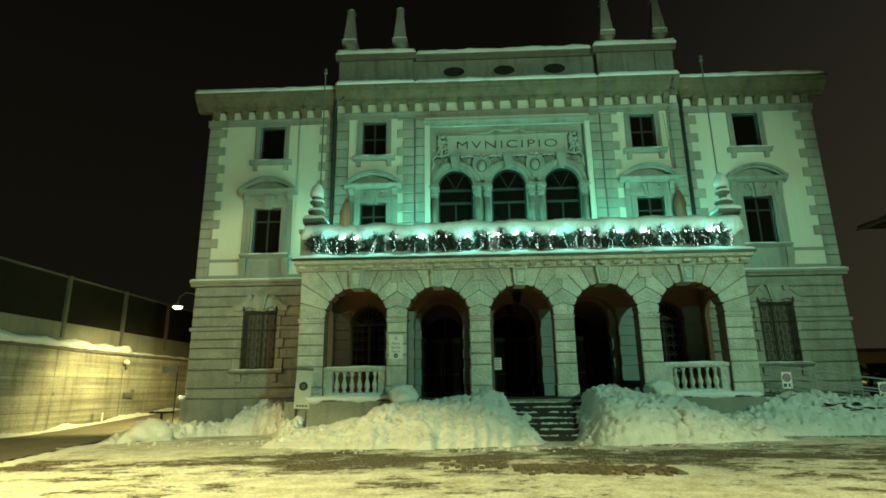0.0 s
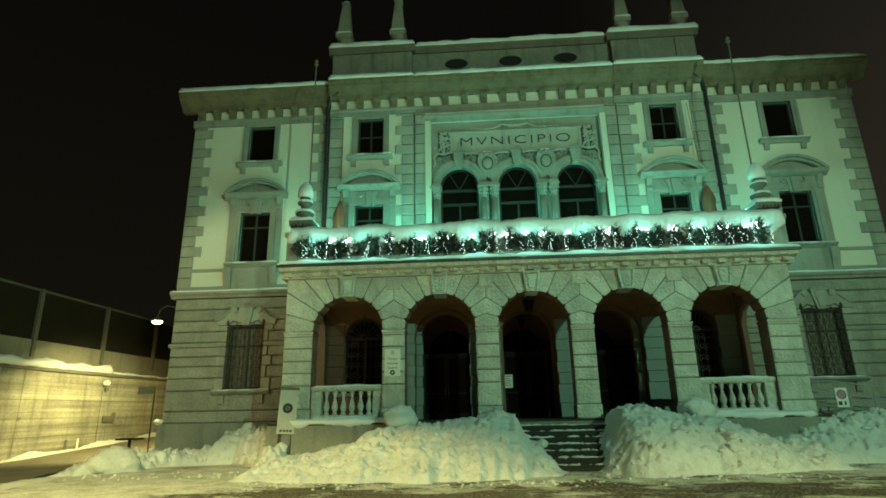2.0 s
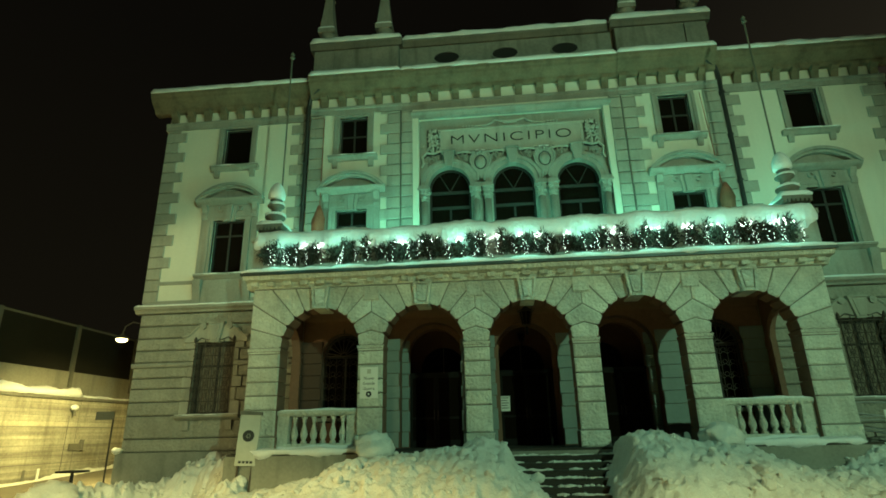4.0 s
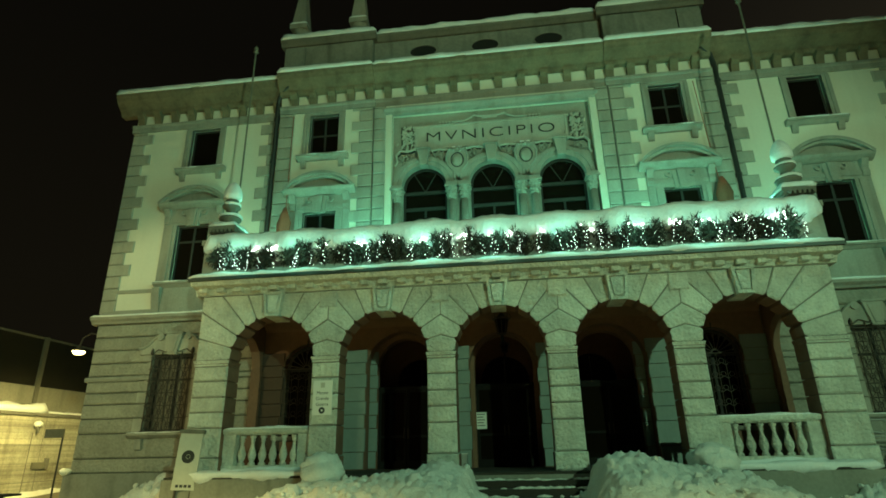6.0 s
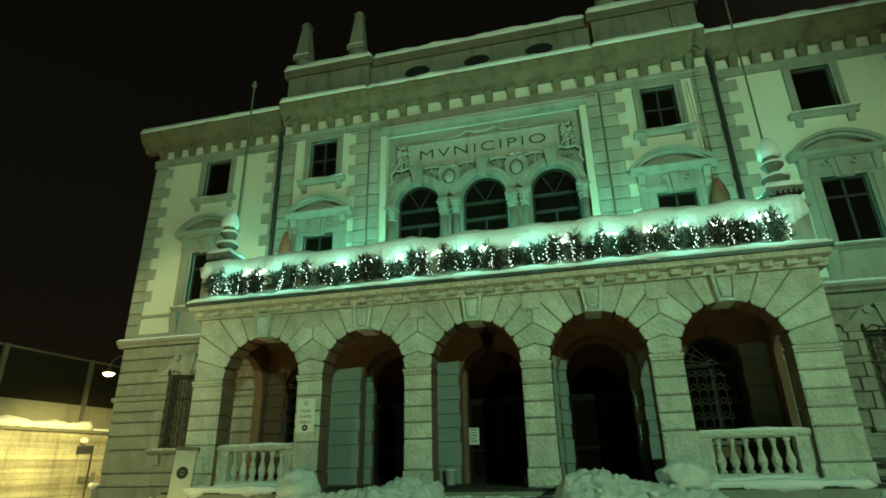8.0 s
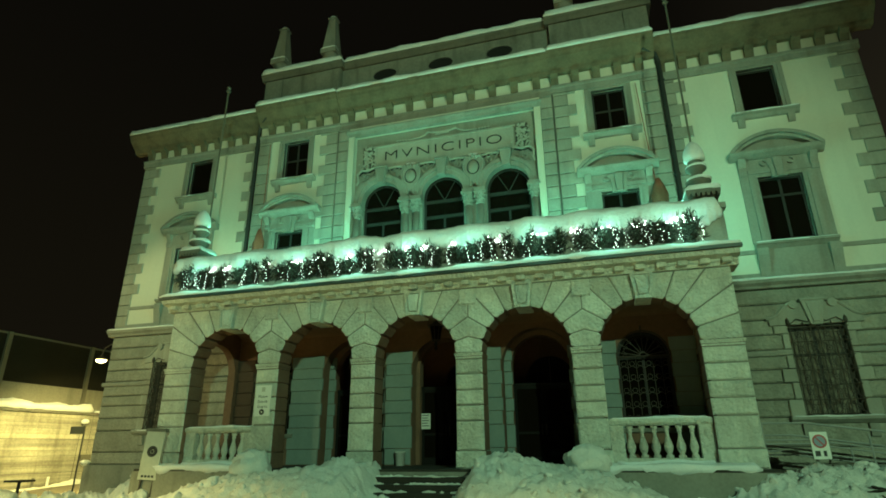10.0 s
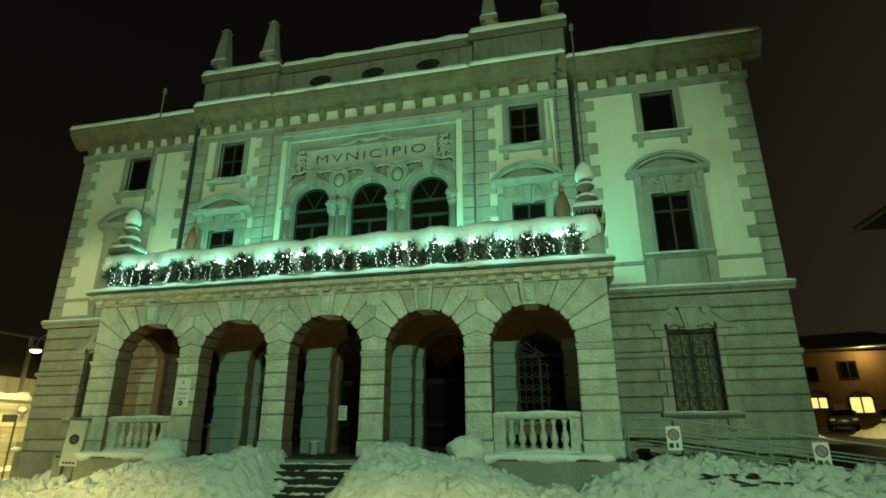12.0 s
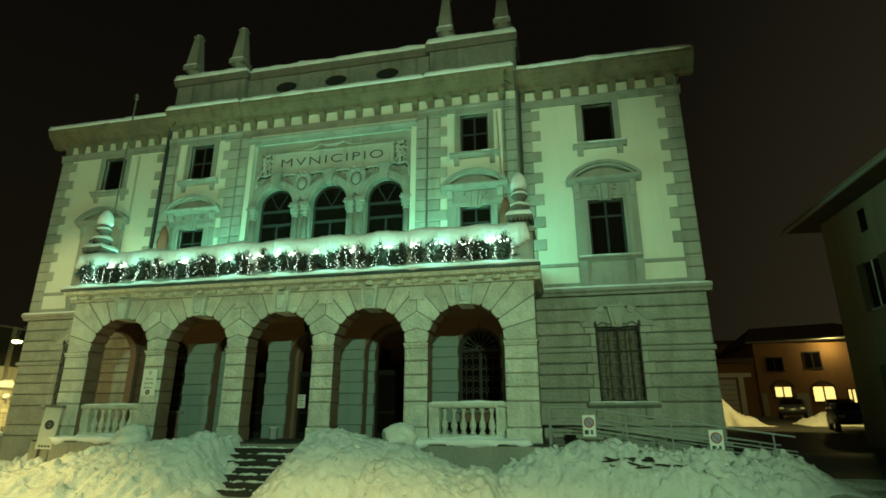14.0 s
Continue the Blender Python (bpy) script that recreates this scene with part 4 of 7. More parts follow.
def column(cx, r=0.155):
    bm = bmesh.new()
    y = Y_FIELD - 0.12
    lathe(bm, [(r * 1.3, 7.2), (r * 1.3, 7.4), (r, 7.5), (r * 1.02, 9.0), (r * 0.9, 10.9)], cx, y, 14)
    col = part("column", bm, TRIM, hall, smooth=True)
    bm = bmesh.new()
    lathe(bm, [(r * 0.9, 10.9), (r * 1.12, 10.94), (r * 0.95, 10.99), (r * 1.15, 11.2), (r * 1.55, 11.38)], cx, y, 12)
    for k in range(8):
        a = k * math.pi / 4
        for zz, rr in ((11.1, 1.2), (11.26, 1.45)):
            bmesh.ops.create_icosphere(bm, subdivisions=1, radius=0.055, matrix=Matrix.Translation((cx + r * rr * math.cos(a), y + r * rr * math.sin(a), zz)))
    box(bm, cx - 0.26, cx + 0.26, y - 0.24, y + 0.24, 11.38, 11.46)
    box(bm, cx - 0.22, cx + 0.22, y - 0.2, y + 0.2, 11.46, 11.58)
    part("capital", bm, TRIM, col)


for m in (XC - 1.325, XC + 1.325):
    for s in (-1, 1):
        column(m + s * 0.235)
for s in (-1, 1):
    column(XC + s * 3.7)

# Inscription panel
bm = bmesh.new()
box(bm, XC - 2.96, XC + 2.96, Y_FIELD - 0.05, Y_FIELD + 0.02, 13.26, 14.2)
for z0, z1 in ((13.18, 13.26), (14.2, 14.27)):
    box(bm, XC - 3.1, XC + 3.1, Y_FIELD - 0.09, Y_FIELD + 0.02, z0, z1)
for sx in (-1, 1):
    box(bm, XC + sx * 2.96 - 0.04, XC + sx * 2.96 + 0.04, Y_FIELD - 0.09, Y_FIELD + 0.02, 13.26, 14.2)
panel = part("inscription_panel", bm, PALE, hall)
txt = bpy.data.curves.new("lettering", "FONT")
txt.body, txt.size, txt.extrude, txt.space_character = "MVNICIPIO", 0.6, 0.012, 1.2
txt.align_x = "CENTER"
letters = new("lettering", txt)
txt.offset = -0.011
letters.matrix_world = pose(XC - 0.02, Y_FIELD - 0.066, 13.54, 90) @ Matrix.Diagonal((1.5, 1, 1, 1))
letters.parent = panel
txt.materials.append(INK)
tagged(letters, "dark carved letters")
for s in (-1, 1):
    # carved reliefs beside the panel
    bm = bmesh.new()
    rng = random.Random(5)
    for k in range(70):
        x, z = XC + s * 3.32 + rng.gauss(0, 0.13), 13.25 + 1.05 * rng.random()
        m = Matrix.Translation((x, Y_FIELD - 0.03 - 0.06 * rng.random(), z)) @ Euler((0, rng.uniform(-1.2, 1.2), 0)).to_matrix().to_4x4() @ Matrix.Diagonal((rng.uniform(0.025, 0.06), 0.05, rng.uniform(0.06, 0.16), 1))
        bmesh.ops.create_icosphere(bm, subdivisions=1, radius=1, matrix=m)
    part("carved_relief", bm, PALE, hall, "carved stone relief panel", smooth=True)
    # Dark sheet stands for the shade in the hollows of the carving
    part("relief_ground", boxes((*sorted((XC + s * 3.06, XC + s * 3.58)), Y_FIELD - 0.02, Y_FIELD + 0.01, 13.22, 14.32)), JOINT, hall)
bm = bmesh.new()
for s in (-1, 1):
    tube(bm, [(XC, Y_FIELD - 0.06, 14.49), (XC + s * 0.4, Y_FIELD - 0.06, 14.53), (XC + s * 0.62, Y_FIELD - 0.06, 14.59), (XC + s * 0.72, Y_FIELD - 0.06, 14.49), (XC + s * 1.0, Y_FIELD - 0.06, 14.37), (XC + s * 1.5, Y_FIELD - 0.06, 14.35)], 0.045, 6)
    for k in range(4):
        box(bm, XC + s * (1.6 + k * 0.13) - 0.04, XC + s * (1.6 + k * 0.13) + 0.04, Y_FIELD - 0.08, Y_FIELD, 14.33, 14.41)
box(bm, XC - 0.3, XC + 0.3, Y_FIELD - 0.08, Y_FIELD, 14.41, 14.55)
part("carved_scroll", bm, PALE, hall, smooth=False)


def spiral(bm, cx, cz, r, start, turn, width):
    """A rolled scroll that tightens towards its middle."""
    pts = []
    for k in range(19):
        a, q = radians(start) + turn * k * 0.5, r * (1 - k / 22)
        pts.append((cx + q * math.cos(a), Y_FIELD - 0.05 - 0.003 * k, cz + q * math.sin(a)))
    tube(bm, pts, width, 5)


# Strapwork under the inscription and leaf scrolls in the spandrels
for s in (-1, 1):
    bm = bmesh.new()
    tube(bm, [(XC + s * x, Y_FIELD - 0.09, z) for x, z in ((0.3, 13.1), (0.7, 13.15), (1.0, 13.08), (1.325, 13.2), (1.7, 13.08), (2.0, 13.15), (2.35, 13.1))], 0.05, 6)
    tube(bm, [(XC + s * x, Y_FIELD - 0.08, z) for x, z in ((3.0, 13.24), (3.3, 13.14), (3.6, 13.2), (3.78, 13.0), (3.72, 12.7), (3.82, 12.5))], 0.05, 6)
    part("strapwork", bm, PALE, hall)
    # Near-black tubes put the shade under the strapwork into the shape
    for pts in (((0.3, 13.02), (0.7, 13.07), (0.95, 13.0)), ((1.7, 13.0), (2.0, 13.07), (2.38, 13.02)), ((3.0, 13.15), (3.3, 13.05), (3.56, 13.1), (3.69, 12.96))):
        bm = bmesh.new()
        tube(bm, [(XC + s * x, Y_FIELD - 0.05, z) for x, z in pts], 0.03, 5)
        part("sooty_groove", bm, PIPE, hall)
    for x, z, turn in ((0.72, 12.86, 1), (1.98, 12.86, -1), (3.36, 12.8, 1)):
        bm = bmesh.new()
        spiral(bm, XC + s * x, z, 0.23, 90, turn * s, 0.034)
        rng = random.Random(int(100 * x))
        for k in range(9):
            a = k * 0.7
            m = Matrix.Translation((XC + s * x + 0.3 * math.cos(a), Y_FIELD - 0.02, z + 0.22 * math.sin(a))) @ Euler((0, -a, 0)).to_matrix().to_4x4() @ Matrix.Diagonal((rng.uniform(0.07, 0.12), 0.04, 0.04, 1))
            bmesh.ops.create_icosphere(bm, subdivisions=1, radius=1, matrix=m)
        part("leaf_scroll", bm, TRIM, hall)


def cartouche(cx):
    bm = bmesh.new()
    pts = [(cx - 0.28, 13.15), (cx + 0.28, 13.15), (cx + 0.42, 12.8), (cx + 0.4, 12.35), (cx + 0.2, 12.0), (cx, 11.8), (cx - 0.2, 12.0), (cx - 0.4, 12.35), (cx - 0.42, 12.8)]
    prism(bm, pts, Y_FIELD - 0.2, Y_FIELD, 0.06)
    c = part("cartouche", bm, TRIM, hall, "carved stone shield")
    bm = bmesh.new()
    bmesh.ops.create_uvsphere(bm, u_segments=14, v_segments=8, radius=1.0, matrix=Matrix.Translation((cx, Y_FIELD - 0.2, 12.55)) @ Matrix.Diagonal((0.2, 0.08, 0.26, 1)))
    part("boss", bm, STONE, c, smooth=True)
    # Near-black ring draws the shade in the crevice round the boss
    bm = bmesh.new()
    tube(bm, [(cx + 0.24 * math.cos(math.pi * k / 8), Y_FIELD - 0.195, 12.55 + 0.31 * math.sin(math.pi * k / 8)) for k in range(17)], 0.025, 5)
    part("sooty_groove", bm, PIPE, c)
    bm = bmesh.new()
    for s in (-1, 0, 1):
        bmesh.ops.create_icosphere(bm, subdivisions=2, radius=1, matrix=Matrix.Translation((cx + s * 0.13, Y_FIELD - 0.22, 12.98 + 0.06 * (s == 0))) @ Matrix.Diagonal((0.07, 0.06, 0.1, 1)))
    part("crest_leaf", bm, TRIM, c, smooth=True)
    bm = bmesh.new()
    for s in (-1, 1):
        tube(bm, [(cx + s * 0.1, Y_FIELD - 0.2, 12.98), (cx + s * 0.3, Y_FIELD - 0.22, 13.02), (cx + s * 0.42, Y_FIELD - 0.2, 12.75), (cx + s * 0.36, Y_FIELD - 0.2, 12.35), (cx + s * 0.15, Y_FIELD - 0.18, 12.1), (cx + s * 0.12, Y_FIELD - 0.18, 11.7)], 0.05, 6)
    part("volute", bm, TRIM, c)
    snow_strip("snow", cx - 0.2, cx + 0.2, Y_FIELD - 0.2, Y_FIELD, 13.15, 0.025, c, step=0.06)
    # swags to both sides
    for s in (-1, 1):
        bm = bmesh.new()
        tube(bm, [(cx + s * (0.42 + 0.1 * k), Y_FIELD - 0.05, 12.95 + 0.25 * math.cos(k * 0.9)) for k in range(7)], 0.04, 5)
        part("swag", bm, TRIM, c)


for m in (XC - 1.325, XC + 1.325):
    cartouche(m)

# Attic with oval openings and four obelisks
Y_ATT = 25.15
for s in (-1, 1):
    a, b = sorted((XC + s * 4.69, XC + s * 8.7))
    bm = bmesh.new()
    box(bm, a + 0.06, b - 0.06, Y_ATT, Y_ATT + 1.5, 16.8, 18.72)
    att = part("attic_block", bm, ATTIC, hall)
    for x in (a + 0.08, b - 0.98):
        part("attic_pilaster", boxes((x, x + 0.9, Y_ATT - 0.07, Y_ATT + 0.05, 16.8, 18.5)), ATTIC, att)
    bm = bmesh.new()
    sweep(bm, [(Y_ATT + 1.6, 18.55), (Y_ATT - 0.1, 18.55), (Y_ATT - 0.16, 18.68), (Y_ATT - 0.24, 18.74), (Y_ATT - 0.24, 18.84), (Y_ATT + 1.6, 18.86)], a - 0.1, b + 0.1)
    part("attic_cornice", bm, CONC_DARK, att)
    snow_strip("snow_cap", a - 0.1, b + 0.1, Y_ATT - 0.24, Y_ATT + 0.9, 18.85, 0.34, att, rough=0.05, over=0.1)
    for x in (XC + s * 5.46, XC + s * 8.15):
        bm = bmesh.new()
        yc = Y_ATT + 0.34
        lathe(bm, [(0.42, 18.86), (0.42, 19.1), (0.36, 19.24), (0.25, 19.34), (0.25, 19.48), (0.37, 19.6)], x, yc, 16)
        box(bm, x - 0.39, x + 0.39, yc - 0.39, yc + 0.39, 19.6, 19.84)
        z0, z1, r0, r1 = 19.84, 21.74, 0.33, 0.16
        box(bm, x - 0.21, x + 0.21, yc - 0.21, yc + 0.21, 21.72, 21.8)
        lo = [bm.verts.new((x + i * r0, yc + j * r0, z0)) for i, j in ((-1, -1), (1, -1), (1, 1), (-1, 1))]
        hi = [bm.verts.new((x + i * r1, yc + j * r1, z1)) for i, j in ((-1, -1), (1, -1), (1, 1), (-1, 1))]
        tip = bm.verts.new((x, yc, z1 + 0.14))
        for k in range(4):
            bm.faces.new((lo[k], lo[(k + 1) % 4], hi[(k + 1) % 4], hi[k]))
            bm.faces.new((hi[k], hi[(k + 1) % 4], tip))
        ob = part("obelisk", bm, TRIM, hall, "slender stone obelisk with a cap of snow")
        snow_strip("snow", x - 0.39, x + 0.39, Y_ATT - 0.05, Y_ATT + 0.3, 19.84, 0.13, ob, step=0.07, rough=0.02)
        bm = bmesh.new()
        bmesh.ops.create_uvsphere(bm, u_segments=10, v_segments=6, radius=1, matrix=Matrix.Translation((x, yc, z1 + 0.1)) @ Matrix.Diagonal((0.2, 0.2, 0.12, 1)))
        part("snow_cap", bm, SNOW, ob, smooth=True)

bm = bmesh.new()
box(bm, XC - 4.74, XC + 4.74, Y_ATT + 0.25, Y_ATT + 1.3, 16.8, 18.75)
att = part("attic_wall", bm, ATTIC, hall)
bm = bmesh.new()
sweep(bm, [(Y_ATT + 1.4, 18.55), (Y_ATT + 0.15, 18.55), (Y_ATT + 0.1, 18.68), (Y_ATT + 0.02, 18.76), (Y_ATT + 0.02, 18.86), (Y_ATT + 1.4, 18.88)], XC - 4.6, XC + 4.6)
part("attic_cornice", bm, CONC_DARK, att)
snow_strip("snow_cap", XC - 4.6, XC + 4.6, Y_ATT + 0.02, Y_ATT + 1.0, 18.87, 0.32, att, rough=0.05, over=0.1)
for c in (-2.62, 0, 2.62):
    bm = bmesh.new()
    n = 24
    rows = [[bm.verts.new((XC + c + a * math.cos(2 * math.pi * k / n), y, 17.88 + b * math.sin(2 * math.pi * k / n))) for k in range(n)] for a, b, y in ((0.64, 0.36, Y_ATT + 0.25), (0.64, 0.36, Y_ATT + 0.21), (0.56, 0.29, Y_ATT + 0.21), (0.56, 0.29, Y_ATT + 0.246))]
    for p, q in zip(rows, rows[1:]):
        for k in range(n):
            bm.faces.new((p[k], p[(k + 1) % n], q[(k + 1) % n], q[k]))
    ov = part("oval_opening", bm, ATTIC, att)
    bm = bmesh.new()
    # Flat near-black face, with the opening's shade in its colour
    bm.faces.new([bm.verts.new((XC + c + 0.56 * math.cos(2 * math.pi * k / n), Y_ATT + 0.244, 17.88 + 0.29 * math.sin(2 * math.pi * k / n))) for k in range(n)])
    part("dark_void", bm, DARK, ov)

# Rain pipes
for s in (-1, 1):
    x = RL - 0.13 if s < 0 else RR + 0.13
    bm = bmesh.new()
    tube(bm, [(x - s * 0.55, Y_WING - 0.75, 16.4), (x - s * 0.1, Y_WING - 0.5, 16.2), (x, Y_WING - 0.42, 15.8), (x, Y_WING - 0.42, 12), (x, Y_WING - 0.42, 7.2), (x, Y_WING - 0.4, 6.8), (x, Y_WING - 0.16, 6.5), (x, Y_WING - 0.16, 1.2)], 0.09, 8)
    pipe = part("rain_pipe", bm, PIPE, hall, "dark rain pipe")
    for z in (9, 11, 13, 15, 3, 5):
        bm = bmesh.new()
        lathe(bm, [(0.12, z), (0.12, z + 0.05)], x, Y_WING - (0.42 if z > 7 else 0.16), 10)
        box(bm, x - 0.015, x + 0.015, Y_WING - (0.42 if z > 7 else 0.16), Y_WING, z + 0.01, z + 0.04)
        part("clamp", bm, PIPE, pipe)

# ---- portico ----
PF, PB = 22.2, 22.95
PL, PR = XC - 9.18, XC + 9.18
portico = empty("portico", (0, 0, 0), "rusticated granite portico of five round arches under a balcony", "portico")
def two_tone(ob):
    """Granite face, brown soffit and jambs."""
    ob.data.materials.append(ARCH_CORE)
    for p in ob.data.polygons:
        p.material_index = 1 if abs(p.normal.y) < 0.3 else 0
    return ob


bm = bmesh.new()
arcade(bm, PL + 0.03, PR - 0.03, PF + 0.028, PB, Z_FLOOR - 0.02, 6.66, [(c, R_ARCH + 0.095, Z_SPRING, Z_FLOOR - 0.02) for c in BAYS], 36)
two_tone(part("arcade_core", bm, MORTAR, portico, "brown inner faces of the arches"))

# Pier stones, impost mouldings
PIER = [1.40, 1.88, 2.69, 3.13, 3.56, 4.02, 4.46]
edges = [PL] + [v for c in BAYS for v in (c - R_ARCH, c + R_ARCH)] + [PR]
for k in range(0, 12, 2):
    x0, x1 = edges[k], edges[k + 1]
    for j, (a, b) in enumerate(zip(PIER, PIER[1:])):
        g = 0.03 if j == 0 else 0.0
        bm = bmesh.new()
        o = 0.02 * noise.noise((x0, a, 0))
        stone_box(bm, x0 - g, x1 + g, PF - g + o, PB - 0.02, a + 0.012, b - 0.014, 0.04)
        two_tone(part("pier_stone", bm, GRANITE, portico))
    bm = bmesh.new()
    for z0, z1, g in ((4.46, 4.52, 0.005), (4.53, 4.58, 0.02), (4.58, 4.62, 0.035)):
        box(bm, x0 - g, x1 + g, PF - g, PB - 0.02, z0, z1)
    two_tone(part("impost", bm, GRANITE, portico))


def clip_ray(cx, a, x0, x1, ztop):
    """Where a ray from an arch's centre meets its bay's outline."""
    dx, dz = math.cos(a), math.sin(a)
    t = 1e9
    if dx > 1e-6:
        t = min(t, (x1 - cx) / dx)
    if dx < -1e-6:
        t = min(t, (x0 - cx) / dx)
    if dz > 1e-6:
        t = min(t, (ztop - Z_SPRING) / dz)
    return (cx + t * dx, Z_SPRING + t * dz)


Z_TOP = 6.6
GAP = 0.012 / R_ARCH
CUTS = [0.0] + [radians(90 - 8 - 16.4 * k) for k in (4, 3, 2, 1, 0)]


def arc(c, b0, b1):
    """The inner edge of a stone, its two corners cut back at the joints."""
    out = [(b0, 0.07), (b0 + 0.04, 0.0)] + [(b0 + (b1 - b0) * k / 4, 0.0) for k in (1, 2, 3)] + [(b1 - 0.04, 0.0), (b1, 0.07)]
    return [(c + (R_ARCH + e) * math.cos(t), Z_SPRING + (R_ARCH + e) * math.sin(t)) for t, e in out]


def voussoir(poly, seed, name="voussoir", proud=0.0):
    bm = bmesh.new()
    prism(bm, poly, PF + 0.035 * noise.noise((seed, poly[0][1], 3.3)) - proud, PB - 0.02, 0.022)
    ob = part(name, bm, GRANITE, portico)
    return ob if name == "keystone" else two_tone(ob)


for bi, c in enumerate(BAYS):
    # keystone with a raised face
    zk, zt = Z_SPRING + R_ARCH - 0.06, Z_TOP + 0.02
    voussoir([(c + 0.22, zk), (c + 0.31, zt), (c - 0.31, zt), (c - 0.22, zk)], c, "keystone", 0.13)
    outer = [(-0.22, zk), (0.22, zk), (0.31, zt), (-0.31, zt)]
    inner = [(-0.15, zk + 0.08), (0.15, zk + 0.08), (0.225, zt - 0.07), (-0.225, zt - 0.07)]
    for k in range(4):
        bm = bmesh.new()
        prism(bm, [(c + x, z) for x, z in (outer[k], outer[(k + 1) % 4], inner[(k + 1) % 4], inner[k])], PF - 0.2, PF - 0.1, 0.008)
        part("keystone_rim", bm, GRANITE, portico)
    bm = bmesh.new()
    prism(bm, [(c - 0.12, zk + 0.12), (c + 0.12, zk + 0.12), (c + 0.19, zt - 0.11), (c - 0.19, zt - 0.11)], PF - 0.19, PF - 0.1, 0.012)
    part("keystone_face", bm, GRANITE, portico)
    for s in (-1, 1):
        end = (bi == 0 and s < 0) or (bi == 4 and s > 0)
        lim = abs((PL if s < 0 else PR) - c) if end else 3.41 / 2
        for i, (a0, a1) in enumerate(zip(CUTS, CUTS[1:])):
            b0, b1 = a0 + GAP, a1 - GAP
            if not end and i < 3:
                continue
            p, q = clip_ray(0, b0, -lim + 0.01, lim - 0.01, Z_TOP), clip_ray(0, b1, -lim + 0.01, lim - 0.01, Z_TOP)
            ang = math.atan2(Z_TOP - Z_SPRING, lim - 0.01)
            corner = [(lim - 0.01, Z_TOP)] if b0 + 0.01 < ang < b1 - 0.01 else []
            poly = [p, *corner, q, *reversed(arc(0, b0, b1))]
            voussoir([(c + s * x, z) for x, z in poly], c + s * i)
    if bi < 4:
        # square stone at the head of the spandrel
        bm = bmesh.new()
        stone_box(bm, c + 3.41 / 2 - 0.27, c + 3.41 / 2 + 0.27, PF - 0.05, PF + 0.1, Z_TOP - 0.5, Z_TOP - 0.01, 0.03)
        part("spandrel_stone", bm, GRANITE, portico)
        # chevron stones that span from arch to arch over a pier
        mid, nxt = c + 3.41 / 2, BAYS[bi + 1]
        for i, (a0, a1) in enumerate(zip(CUTS[:3], CUTS[1:4])):
            b0, b1 = a0 + GAP, a1 - GAP
            lo, hi = clip_ray(c, b0, c - 9, mid, 99), clip_ray(c, b1, c - 9, mid, 99)
            right = [(2 * mid - x, z) for x, z in arc(c, b0, b1)]
            poly = [*arc(c, b0, b1), hi, *reversed(right), lo]
            if i == 2:
                voussoir([*arc(c, b0, b1), (hi[0] - 0.01, hi[1]), (lo[0] - 0.01, lo[1])], c + 7 * i, "chevron_stone")
                voussoir([(2 * mid - x, z) for x, z in [*arc(c, b0, b1), (hi[0] - 0.01, hi[1]), (lo[0] - 0.01, lo[1])]], c + 7 * i + 3, "chevron_stone")
                continue
            voussoir(poly, c + 7 * i, "chevron_stone")

# End walls with a side arch
for s, xo in ((-1, PL), (1, PR)):
    bm = bmesh.new()
    arcade(bm, PB, Y_RIS + 0.02, 0.42, 0.72, Z_FLOOR - 0.02, 6.66, [(24.08, 1.0, 4.72, Z_FLOOR - 0.02)], 24)
    m = Matrix(((0, -s, 0, xo), (1, 0, 0, 0), (0, 0, 1, 0), (0, 0, 0, 1)))
    bm.transform(m)
    part("end_wall", bm, ARCH_CORE, portico)
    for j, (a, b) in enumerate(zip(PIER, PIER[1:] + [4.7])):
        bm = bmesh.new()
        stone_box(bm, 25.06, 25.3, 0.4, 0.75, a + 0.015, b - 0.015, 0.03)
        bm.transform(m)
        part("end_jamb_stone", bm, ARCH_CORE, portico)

# Rear wall in two orders: three open arches with glazed doors, a window in each outer bay
W0, W1 = BAYS[0], BAYS[4]
WIN_R, WIN_Z = 0.84, 4.72
bm = bmesh.new()
arcade(bm, PL + 0.75, PR - 0.75, Y_RIS, Y_RIS + 0.5, Z_FLOOR, 6.7, [(W0, WIN_R, WIN_Z, 2.5)] + [(c, r, 4.6, Z_FLOOR) for c, r in zip(BAYS[1:4], (1.28, 1.14, 1.28))] + [(W1, WIN_R, WIN_Z, 2.5)])
rear = part("rear_wall", bm, ARCH_CORE, portico)
bm = bmesh.new()
arcade(bm, BAYS[0] + 1.1, BAYS[4] - 1.1, Y_RIS + 0.5, Y_RIS + 0.9, Z_FLOOR, 6.7, [(c, 1.0, 4.72, Z_FLOOR) for c in BAYS[1:4]])
part("rear_wall_inner", bm, ARCH_CORE, portico)
LEDGES = [1.42, 1.95] + PIER[2:] + [4.85]
